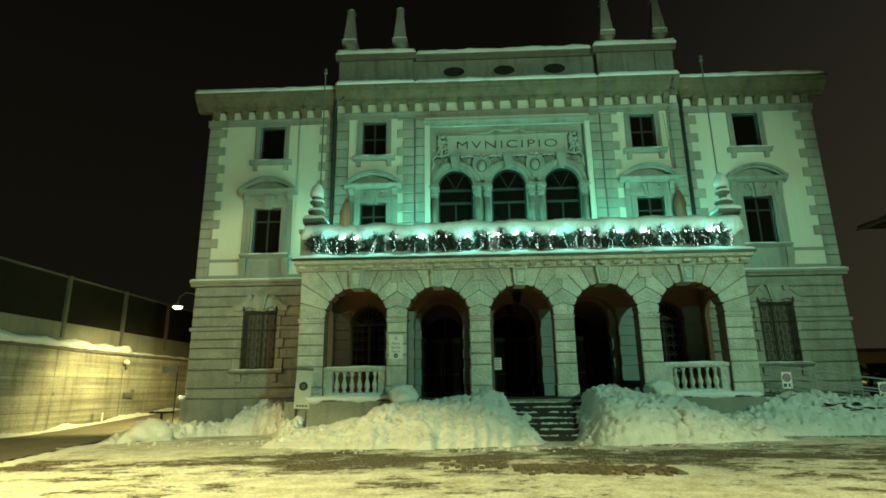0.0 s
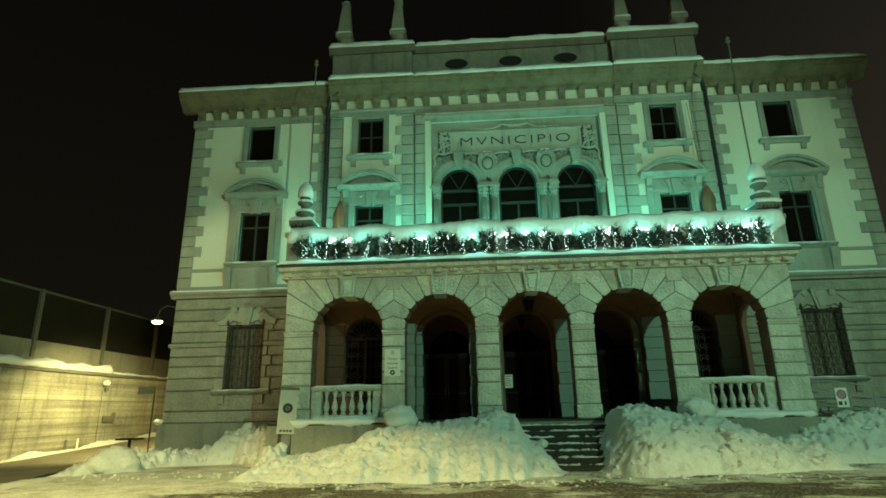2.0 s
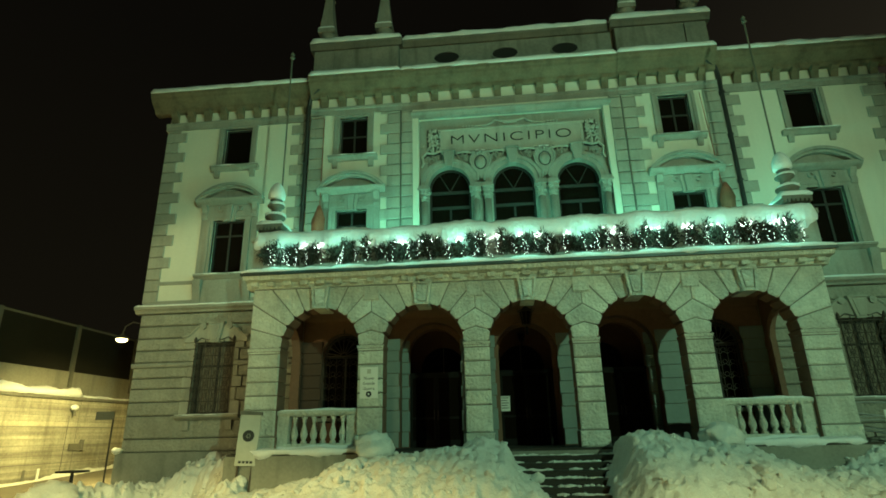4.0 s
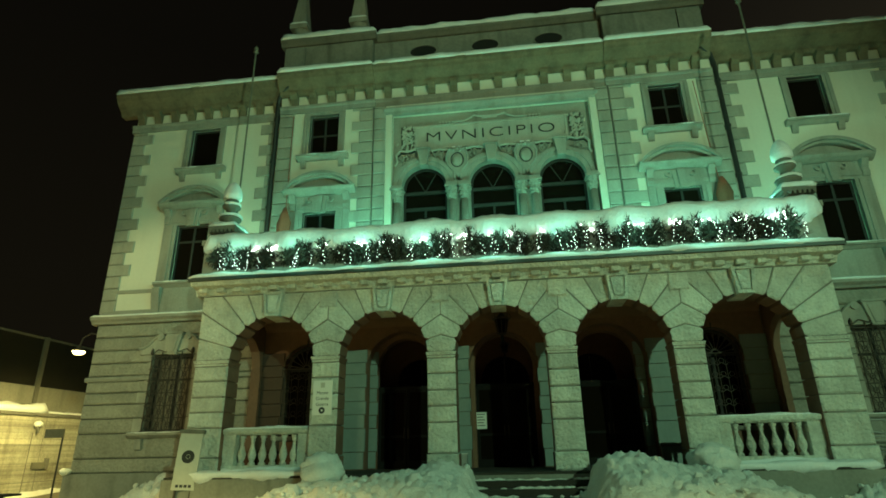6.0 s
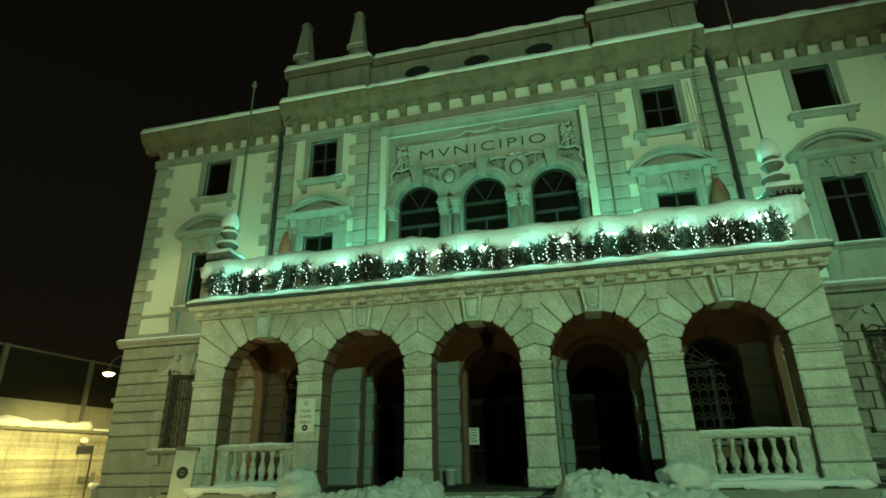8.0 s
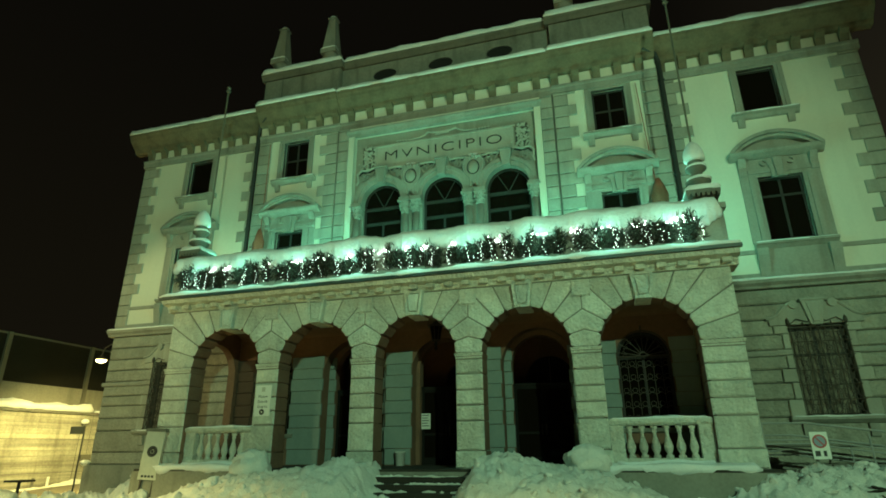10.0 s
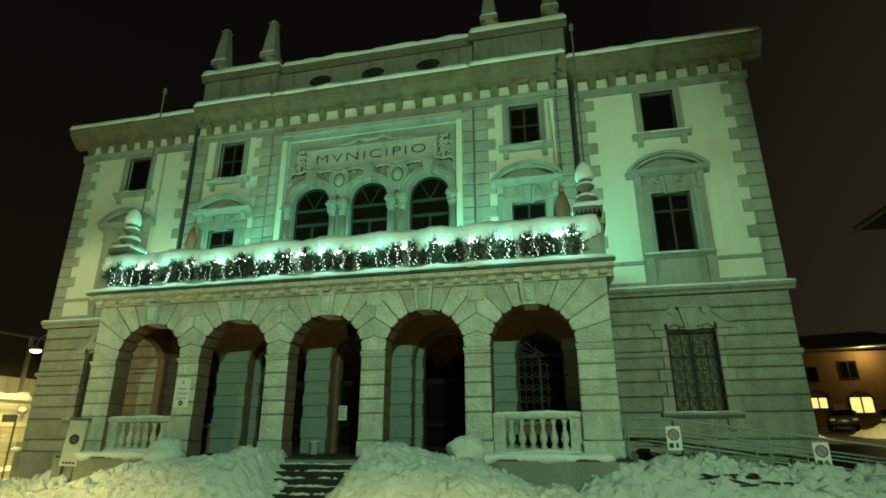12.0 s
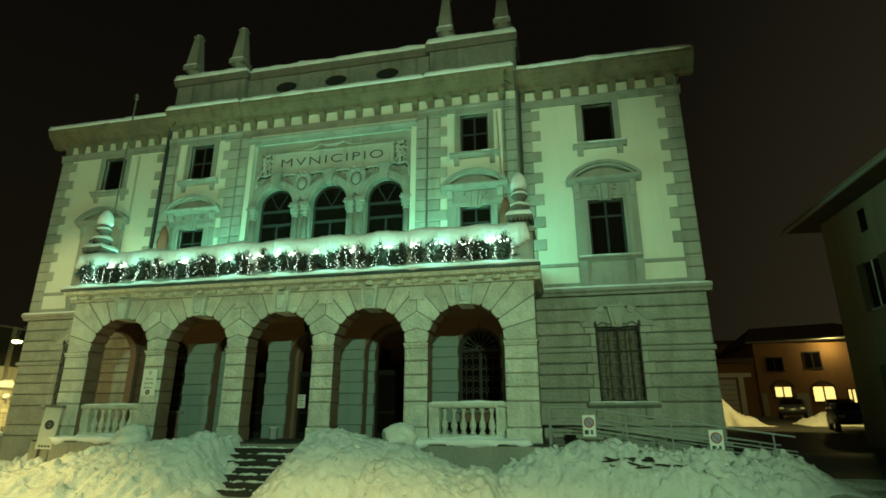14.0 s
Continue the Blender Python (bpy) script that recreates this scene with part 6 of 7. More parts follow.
def bank(name, x0, x1, y0, y1, crest, front, back, label, seed, step=0.055, steep=0.8, rough=1.0, chunks=70):
    """A shovelled bank: crest(x) high, rising from front(x) to back(x)."""
    def height(x, y):
        c, f, b = crest(x), front(x) + 0.3 * noise.noise((x * 1.2, seed, 0.3)) + 0.16 * noise.noise((x * 4.5, seed, 1.7)), back(x)
        edge = min(1.0, max(0.0, (x - x0) / 0.5), ) * min(1.0, max(0.0, (x1 - x) / 0.5))
        u = (y - f) / max(0.1, b - f)
        if u <= 0:
            h = -0.25
        elif u < 1:
            h = c * (math.sin(u * math.pi / 2) ** steep)
        else:
            h = c * max(0.0, 1 - 0.25 * (u - 1))
        grow = min(1.0, max(0.0, h / 0.25))
        crag = 0.3 * max(0.0, rough - 1.0) * (noise.turbulence((x * 2.2, y * 2.2, seed + 4), 4, True) - 0.45)
        h = h * edge + crag * grow * edge + rough * (lump(x, y, seed) * 1.25 - 0.02) * grow * edge
        return max(h, -0.1) + rise(x, y)
    ob = rough_sheet(name, x0, x1, y0, y1, step, height, SNOW_DIRTY, label, kind="", category="snow bank")
    rng = random.Random(int(seed * 10))
    for k in range(chunks):
        x, y = rng.uniform(x0 + 0.3, x1 - 0.3), rng.uniform(y0, y1 - 0.2)
        z = height(x, y)
        if z < rise(x, y) + 0.12 or y > back(x) + 0.4:
            continue
        r = rng.uniform(0.03, 0.085) if rng.random() < 0.88 else rng.uniform(0.085, 0.18)
        c = new("snow_chunk", rng.choice(CHUNKS))
        c.matrix_world = pose(x, y, z + r * 0.15, rng.uniform(-40, 40), rng.uniform(-40, 40), rng.uniform(0, 360)) @ Matrix.Diagonal((r * rng.uniform(0.8, 1.5), r, r * rng.uniform(0.6, 1.0), 1))
        c.parent = ob
    return ob


bank("snow_bank", -6.9, 2.75, 16.8, 22.3,
     lambda x: curve(x, [(-6.9, 0.4), (-5.4, 0.5), (-4.2, 0.75), (-3.0, 1.2), (-1.5, 1.36), (-0.3, 1.5), (0.5, 1.68), (1.1, 1.6), (1.75, 0.85), (2.6, 0.1)]),
     lambda x: curve(x, [(-6.9, 18.0), (-4.0, 17.4), (0.0, 17.2), (2.0, 18.0), (2.7, 18.8)]),
     lambda x: curve(x, [(-6.9, 20.0), (0.0, 20.9), (2.7, 21.2)]), "big shovelled snow bank beside the steps, lumpy and soiled", 1.0, chunks=150)
bank("snow_bank", 3.35, 10.7, 16.9, 22.3,
     lambda x: curve(x, [(3.35, 0.1), (3.9, 0.95), (4.6, 1.75), (5.2, 1.8), (6.2, 1.6), (7.3, 1.45), (8.4, 1.05), (9.1, 0.75), (9.8, 0.8), (10.7, 0.1)]),
     lambda x: curve(x, [(3.35, 18.6), (4.4, 17.8), (7.5, 18.2), (10.2, 19.0)]),
     lambda x: curve(x, [(3.35, 21.2), (6.0, 20.9), (10.2, 20.6)]), "big shovelled snow bank beside the steps, lumpy and soiled", 2.0, chunks=150)
bank("snow_bank", -13.6, -6.2, 18.2, 25.9,
     lambda x: curve(x, [(-13.6, 0.1), (-12.9, 0.42), (-12.1, 0.62), (-11.3, 0.5), (-10.5, 0.62), (-9.9, 1.1), (-9.1, 1.35), (-8.4, 1.25), (-7.6, 0.9), (-6.8, 0.85), (-6.2, 0.6)]),
     lambda x: curve(x, [(-13.6, 19.8), (-12.6, 19.9), (-11.6, 21.9), (-10.5, 23.5), (-9.4, 23.8), (-8.6, 23.0), (-7.8, 21.9), (-7.0, 20.6), (-6.2, 19.2)]),
     lambda x: curve(x, [(-13.6, 20.8), (-12.6, 20.9), (-11.6, 22.9), (-10.5, 24.6), (-9.4, 25.0), (-8.6, 24.5), (-7.8, 23.6), (-7.0, 22.2), (-6.2, 20.9)]), "long bank of ploughed snow along the front wall", 3.0, rough=1.7, chunks=220)
bank("snow_bank", 9.6, 19.6, 18.6, 24.4,
     lambda x: curve(x, [(9.6, 0.2), (10.4, 0.85), (11.4, 1.3), (13.0, 1.5), (15.5, 1.25), (18.0, 1.0), (19.6, 0.1)]),
     lambda x: curve(x, [(9.6, 19.8), (12.0, 20.6), (16.0, 20.8), (19.6, 21.6)]),
     lambda x: curve(x, [(9.6, 21.6), (13.0, 22.4), (19.6, 22.9)]), "snow bank with broken chunks in front of the ramp", 4.0, rough=1.35, chunks=260)
bank("snow_bank", 20.4, 24.2, 41.4, 46.6,
     lambda x: curve(x, [(20.4, 1.5), (21.8, 1.6), (23.0, 0.6), (24.2, 0.1)]), lambda x: 41.8, lambda x: 44.4, "bright heap of snow beside the lane", 5.0, step=0.1, chunks=0)
bank("snow_bank", 26.2, 29.2, 41.6, 45.4,
     lambda x: curve(x, [(26.2, 0.1), (27.2, 0.45), (28.2, 0.8), (29.2, 0.7)]), lambda x: 42.2, lambda x: 44.0, "bright heap of snow beside the lane", 6.0, step=0.08, rough=1.3, chunks=0)


def snow_ball(x, y, z, r):
    bm = bmesh.new()
    bmesh.ops.create_icosphere(bm, subdivisions=4, radius=r)
    for v in bm.verts:
        v.co *= 1 + 0.35 * noise.noise(v.co * 2.2 / r * 0.5 + Vector((x, y, 0))) + 0.16 * noise.noise(v.co * 6) + 0.1 * noise.noise(v.co * 17)
        v.co.z *= 0.78
    ob = part("snow_lump", bm, SNOW_DIRTY, None, smooth=True)
    ob.location = (x, y, z)
    tagged(ob, "large rounded lump of snow on the bank", "snow lump")


snow_ball(7.12, 21.2, 1.6, 0.5)
snow_ball(-2.6, 21.3, 1.5, 0.56)
snow_ball(-12.2, 21.2, 0.12, 0.8)
snow_ball(-13.3, 25.5, 1.5, 0.16)


def crumbs():
    rng = random.Random(8)
    bm = bmesh.new()
    for k in range(520):
        x = rng.uniform(-12, 18)
        y = (17.2 if -6 < x < 3 else 18.0 if x < 9 else 20.3) + rng.gauss(-0.25, 0.45)
        if x < -6.5:
            y = rng.uniform(18.6, 20.5)
        r = rng.uniform(0.012, 0.045) * (1 if rng.random() < 0.93 else 1.8)
        bmesh.ops.create_icosphere(bm, subdivisions=1, radius=r, matrix=Matrix.Translation((x, y, r * 0.5)) @ Matrix.Diagonal((1, rng.uniform(0.7, 1.2), rng.uniform(0.5, 0.9), 1)))
    return tagged(part("snow_crumbs", bm, SNOW_DIRTY), "loose crumbs of snow at the foot of the banks", "snow", kind="stuff")


crumbs()


# Flat dark lumps give the bank its dark streaks
def clods():
    rng = random.Random(31)
    bm = bmesh.new()
    for k in range(20):
        x = rng.choice((11.8, 13.3, 13.7, 14.1, 14.4, 14.8)) + rng.gauss(0, 0.18)
        y = 21.6 + rng.uniform(-0.25, 0.2)
        z = 1.15 * math.sin(min(1.0, max(0.05, (y - 20.7) / 1.7)) * math.pi / 2) ** 0.8 + 0.1 + rng.uniform(-0.05, 0.07)
        k0 = len(bm.verts)
        bmesh.ops.create_icosphere(bm, subdivisions=2, radius=1, matrix=pose(x, y, z, 0, rng.uniform(-12, 12), rng.uniform(-30, 30)) @ Matrix.Diagonal((rng.uniform(0.08, 0.34), rng.uniform(0.04, 0.08), rng.uniform(0.01, 0.03), 1)))
        bm.verts.ensure_lookup_table()
        for v in bm.verts[k0:]:
            v.co += 0.04 * noise.noise_vector(v.co * 9)
    return tagged(part("frozen_clods", bm, STEP), "dark flat flecks on the snow bank", "clods", kind="stuff")


clods()

# Berm along the retaining wall and between road and square
def berm(name, pts, h, w, label, seed):
    verts, faces = [], []
    n = 8
    pts = [Vector((*p, 0)) for p in pts]
    rows = 0
    for a, b in zip(pts, pts[1:]):
        d = (b - a).normalized()
        side = Vector((-d.y, d.x, 0))
        m = int((b - a).length / 0.12)
        for i in range(m):
            p = a + (b - a) * i / m
            k = (0.6 + 0.9 * noise.noise((p.x * 0.6, p.y * 0.6, seed))) * min(1.0, 0.02 + (p - pts[0]).length / 0.8, 0.02 + (p - pts[-1]).length / 0.8)
            for j in range(n + 1):
                u = j / n * 2 - 1
                q = p + side * u * w * (0.8 + 0.4 * noise.noise((p.x, p.y, seed + 3)))
                z = h * max(0.1, k) * (1 - u * u) + 0.6 * lump(q.x, q.y, seed) * (1 - u * u) - 0.02
                verts.append((q.x, q.y, max(z, -0.05) + 0.02 + (road_height(q.y) - 0.02 if q.x < -15.0 else 0.0)))
            rows += 1
    for r in range(rows - 1):
        for j in range(n):
            a = r * (n + 1) + j
            faces.append((a, a + 1, a + n + 2, a + n + 1))
    me = bpy.data.meshes.new(name)
    me.from_pydata(verts, [], faces)
    me.polygons.foreach_set("use_smooth", [True] * len(faces))
    me.materials.append(SNOW_DIRTY)
    tagged(new(name, me), label, "snow", kind="stuff")


berm("snow_berm", [(-18.95, 3), (-18.95, 19), (-18.95, 45)], 0.28, 0.35, "low ridge of snow at the foot of the wall", 7.0)
berm("snow_berm", [(-10.2, 5.0), (-12.1, 14.0), (-13.3, 19.6)], 0.07, 0.7, "trodden edge of snow along the road", 9.0)
berm("snow_berm", [(-13.2, 20.4), (-13.8, 22.6), (-14.0, 25.4)], 0.3, 0.5, "ploughed ridge of snow beside the road", 8.0)

# ---- left side: bracket lamp, street sign, table ----
def bracket_lamp(x, y, z):
    f = empty("street_lamp", (x, y, z), "lit sodium lamp on a curved bracket at the wall's corner", "street lamp")
    bm = bmesh.new()
    tube(bm, [(1.08, 0.15, 0.35), (0.8, 0.1, 0.62), (0.35, 0.05, 0.7), (0.08, 0.0, 0.52), (0, 0, 0.2)], 0.028, 8)
    part("arm", bm, IRON, f)
    bm = bmesh.new()
    lathe(bm, [(0.05, 0.22), (0.08, 0.16), (0.26, 0.03), (0.27, 0.0)], 0, 0, 18)
    part("shade", bm, IRON, f, smooth=True)
    bm = bmesh.new()
    lathe(bm, [(0.05, -0.13), (0.16, -0.1), (0.22, -0.03), (0.22, 0.0)], 0, 0, 16)
    part("glass", bm, SODIUM_GLASS, f, "glowing yellow glass", smooth=True)


bracket_lamp(-14.35, 26.26, 5.88)


def street_sign(x, y):
    f = empty("street_sign", (x, y, 0), "blank drab street sign on a thin dark post", "sign")
    bm = bmesh.new()
    tube(bm, [(0, 0, 0), (0, 0, 2.94)], 0.03, 8)
    part("post", bm, PIPE, f)
    part("plate", boxes((-0.7, 0.03, -0.05, -0.03, 2.64, 2.94)), POST, f)


street_sign(-13.55, 25.4)


def bar_table(x, y):
    f = empty("bench_table", (x, y, 0), "small dark table half buried in snow", "table")
    part("tabletop", boxes((-0.35, 0.35, -0.3, 0.3, 0.96, 1.02)), WOOD, f)
    bm = bmesh.new()
    tube(bm, [(0, 0, 0), (0, 0, 0.97)], 0.05, 8)
    part("pedestal", bm, IRON_DARK, f)


bar_table(-12.27, 22.05)

# ---- information totem ----
def totem():
    f = empty("information_totem", (-6.55, 21.68, 0.98), "leaning grey information totem with a round emblem", "sign")
    f.rotation_euler = (radians(-2), radians(2.5), radians(14))
    part("panel", boxes((-0.3, 0.3, -0.04, 0.04, 0.1, 1.58)), GREY_SIGN, f)
    part("cap", boxes((-0.33, 0.33, -0.08, 0.12, 1.56, 1.66)), CONC_DARK, f)
    for dx in (-0.2, 0.2):
        bm = bmesh.new()
        tube(bm, [(dx, 0.02, -0.9), (dx, 0.02, 0.12)], 0.035, 8)
        part("leg", bm, IRON, f)
    bm = bmesh.new()
    ring(bm, 0, 0.95, -0.046, 0.06, 0.17, -0.04, 0, 360, 24)
    ring(bm, 0, 0.95, -0.048, 0.0, 0.05, -0.04, 0, 360, 12)
    part("emblem", bm, INK, f)
    bm = bmesh.new()
    for k in range(4):
        box(bm, -0.2 + k * 0.11, -0.12 + k * 0.11, -0.045, -0.04, 0.17, 0.24)
    part("number_bars", bm, INK, f)


totem()

# ---- plaque, notice, lantern, bucket ----
def plaque(x0, x1, z0, z1):
    f = empty("plaque", ((x0 + x1) / 2, PF - 0.03, z0), "white museum plaque with dark lettering and an emblem", "sign")
    w, h = (x1 - x0) / 2, z1 - z0
    part("plate", boxes((-w, w, -0.02, 0.01, 0, h)), WHITE_SIGN, f)
    for word, zz in (("Museo", 0.58), ("Grande", 0.42), ("Guerra", 0.26)):
        cu = bpy.data.curves.new("lettering", "FONT")
        cu.body, cu.size, cu.align_x, cu.extrude = word, 0.125, "CENTER", 0.001
        cu.materials.append(INK)
        wd = new("lettering", cu)
        wd.matrix_world = pose(0, -0.0225, zz * h / 0.97, 90)
        wd.parent = f
    part("coat_of_arms", boxes((-0.06, 0.06, -0.024, -0.02, 0.76, 0.9)), GREY_SIGN, f)
    bm = bmesh.new()
    ring(bm, 0, 0.13, -0.024, 0.03, 0.09, -0.02, 0, 360, 20)
    part("emblem", bm, INK, f)


plaque(-3.22, -2.65, 2.96, 3.92)


def notice():
    f = empty("paper_notice", (1.36, Y_RIS + 0.71, 2.6), "white paper notice taped to the door glass", "notice")
    part("sheet", boxes((-0.18, 0.18, -0.008, 0, 0, 0.54)), WHITE_SIGN, f)
    bm = bmesh.new()
    for k in range(5):
        box(bm, -0.14, 0.12 - 0.05 * (k % 2), -0.011, -0.008, 0.1 + k * 0.09, 0.125 + k * 0.09)
    part("text_bars", bm, INK, f)


notice()


def lantern(at, k_size, drop, label):
    f = empty("hanging_lantern", at, label, "lantern", "lanterns of the portico")
    f.scale = (k_size, k_size, k_size)
    bm = bmesh.new()
    lathe(bm, [(0.06, 0.0), (0.2, 0.08), (0.2, 0.1)], 0, 0, 8)
    lathe(bm, [(0.4, 0.72), (0.4, 0.76), (0.2, 0.86), (0.05, 1.0)], 0, 0, 8)
    for k in range(8):
        a = k * math.pi / 4
        tube(bm, [(0.2 * math.cos(a), 0.2 * math.sin(a), 0.08), (0.32 * math.cos(a), 0.32 * math.sin(a), 0.74)], 0.015, 5)
        tube(bm, [(0.34 * math.cos(a), 0.34 * math.sin(a), 0.74), (0.42 * math.cos(a), 0.42 * math.sin(a), 0.85), (0.36 * math.cos(a), 0.36 * math.sin(a), 0.95)], 0.012, 5)
    part("cage", bm, IRON, f)
    bm = bmesh.new()
    lathe(bm, [(0.18, 0.1), (0.29, 0.72)], 0, 0, 8)
    part("glass", bm, GLASS, f)
    bm = bmesh.new()
    tube(bm, [(0, 0, 1.0), (0, 0, drop)], 0.015, 6)
    part("chain", bm, IRON_DARK, f)
    bm = bmesh.new()
    lathe(bm, [(0.02, -0.4), (0.09, -0.3), (0.05, -0.2), (0.1, -0.1), (0.04, 0.0)], 0, 0, 8)
    part("pendant", bm, IRON_DARK, f)


lantern((XC + 0.04, 24.38, 5.42), 0.74, 1.27, "unlit wrought-iron lantern hanging in the middle bay")
lantern((XC + 0.05, 28.7, 5.52), 0.52, 1.88, "smaller dark lantern hanging before the inner door")


def bucket(x, y):
    f = empty("bucket", (x, y, Z_FLOOR), "white plastic bucket on the portico floor", "bucket")
    bm = bmesh.new()
    lathe(bm, [(0.15, 0.0), (0.19, 0.42), (0.2, 0.42), (0.2, 0.45), (0.17, 0.45), (0.14, 0.05)], 0, 0, 18)
    part("shell", bm, WHITE_SIGN, f, smooth=True)
    bm = bmesh.new()
    tube(bm, [(0.19 * math.cos(math.pi * k / 8), -0.02 - 0.19 * math.sin(math.pi * k / 8) * 0.4, 0.42 - 0.12 * math.sin(math.pi * k / 8)) for k in range(9)], 0.008, 5)
    part("handle", bm, STEEL, f)


bucket(0.75, 25.0)

# ---- ramp with railing, no-parking signs ----
ramp_ob = bmesh.new()
sweep(ramp_ob, [(23.15, 0.0), (24.6, 0.0), (24.6, 1.3), (23.15, 1.3)], 11.6, 12.4)
v0 = [ramp_ob.verts.new(p) for p in ((12.4, 23.15, 0), (12.4, 24.6, 0), (12.4, 24.6, 1.3), (12.4, 23.15, 1.3), (19.0, 23.15, 0.0), (19.0, 24.6, 0.0), (19.0, 24.6, 0.35), (19.0, 23.15, 0.35))]
for fc in ((0, 4, 7, 3), (1, 2, 6, 5), (3, 7, 6, 2), (4, 5, 6, 7), (0, 1, 5, 4), (0, 3, 2, 1)):
    ramp_ob.faces.new([v0[k] for k in fc])
tagged(part("ramp", ramp_ob, CONC_DARK), "concrete access ramp beside the portico", "ramp", kind="structure")


def railing(y, name_label, lift=0.0):
    f = empty("railing", (11.6, y, 0), name_label, "railing", "railings of the ramp")
    drop = lambda x: 2.5 - 0.12 * max(0.0, x) + lift
    for dz in (0.0, -0.42, -0.52):
        bm = bmesh.new()
        tube(bm, [(0, 0, drop(0) + dz), (1.0, 0, drop(0) + dz + (0 if dz else 0)), (7.2, 0, drop(7.2) + dz)], 0.028 if dz == 0 else 0.02, 8)
        part("rail", bm, STEEL, f)
    for x in (0.0, 2.4, 3.75, 5.1, 6.6):
        bm = bmesh.new()
        tube(bm, [(x, 0, 0.2), (x, 0, drop(x))], 0.028, 8)
        part("post", bm, STEEL, f)


railing(23.2, "galvanised steel handrail with snow on it")
railing(24.55, "galvanised steel handrail along the wall side of the ramp", -0.28)


def no_parking(x, y, z):
    f = empty("no_parking_sign", (x, y, z), "white no-parking sign with a red-ringed disc hung on the railing", "sign", "no-parking signs")
    part("plate", boxes((0, 0.4, -0.02, 0, 0, 0.66)), WHITE_SIGN, f)
    bm = bmesh.new()
    ring(bm, 0.2, 0.43, -0.026, 0.125, 0.165, -0.02, 0, 360, 24)
    prism(bm, [(0.1, 0.53), (0.125, 0.545), (0.3, 0.33), (0.275, 0.315)], -0.028, -0.02)
    part("red_ring", bm, RED, f)
    bm = bmesh.new()
    ring(bm, 0.2, 0.43, -0.024, 0.0, 0.125, -0.02, 0, 360, 24)
    part("blue_disc", bm, BLUE, f)
    for a, b in ((0.05, 0.17), (0.24, 0.31)):
        part("symbol_bar", boxes((a, b, -0.024, -0.02, 0.07, 0.2)), INK, f)


no_parking(12.66, 23.171, 1.61)
no_parking(16.4, 23.171, 1.17)

# ---- houses, lane and cars behind ----
def house_window(parent, x, y, z, w, h, lit=False, arched=False):
    fr = bmesh.new()
    for r in ((x - w / 2 - 0.08, x - w / 2, z, z + h), (x + w / 2, x + w / 2 + 0.08, z, z + h), (x - w / 2 - 0.08, x + w / 2 + 0.08, z + h, z + h + 0.1), (x - w / 2 - 0.12, x + w / 2 + 0.12, z - 0.1, z), (x - 0.05, x + 0.05, z, z + h)):
        box(fr, r[0], r[1], y - 0.08, y + 0.05, r[2], r[3])
    win = part("window", fr, FRAME, parent)
    part("pane", boxes((x - w / 2, x + w / 2, y - 0.02, y - 0.01, z, z + h)), WARM_WINDOW if lit else GLASS, win)


# The house, its garage and annex are laid out at y = 56 and moved back up the lane
AWAY = Matrix.Translation((12.3, 3.99, 2.02)) @ Matrix.Scale(1.385, 4) @ Matrix.Translation((-12.3, -3.99, -2.02))


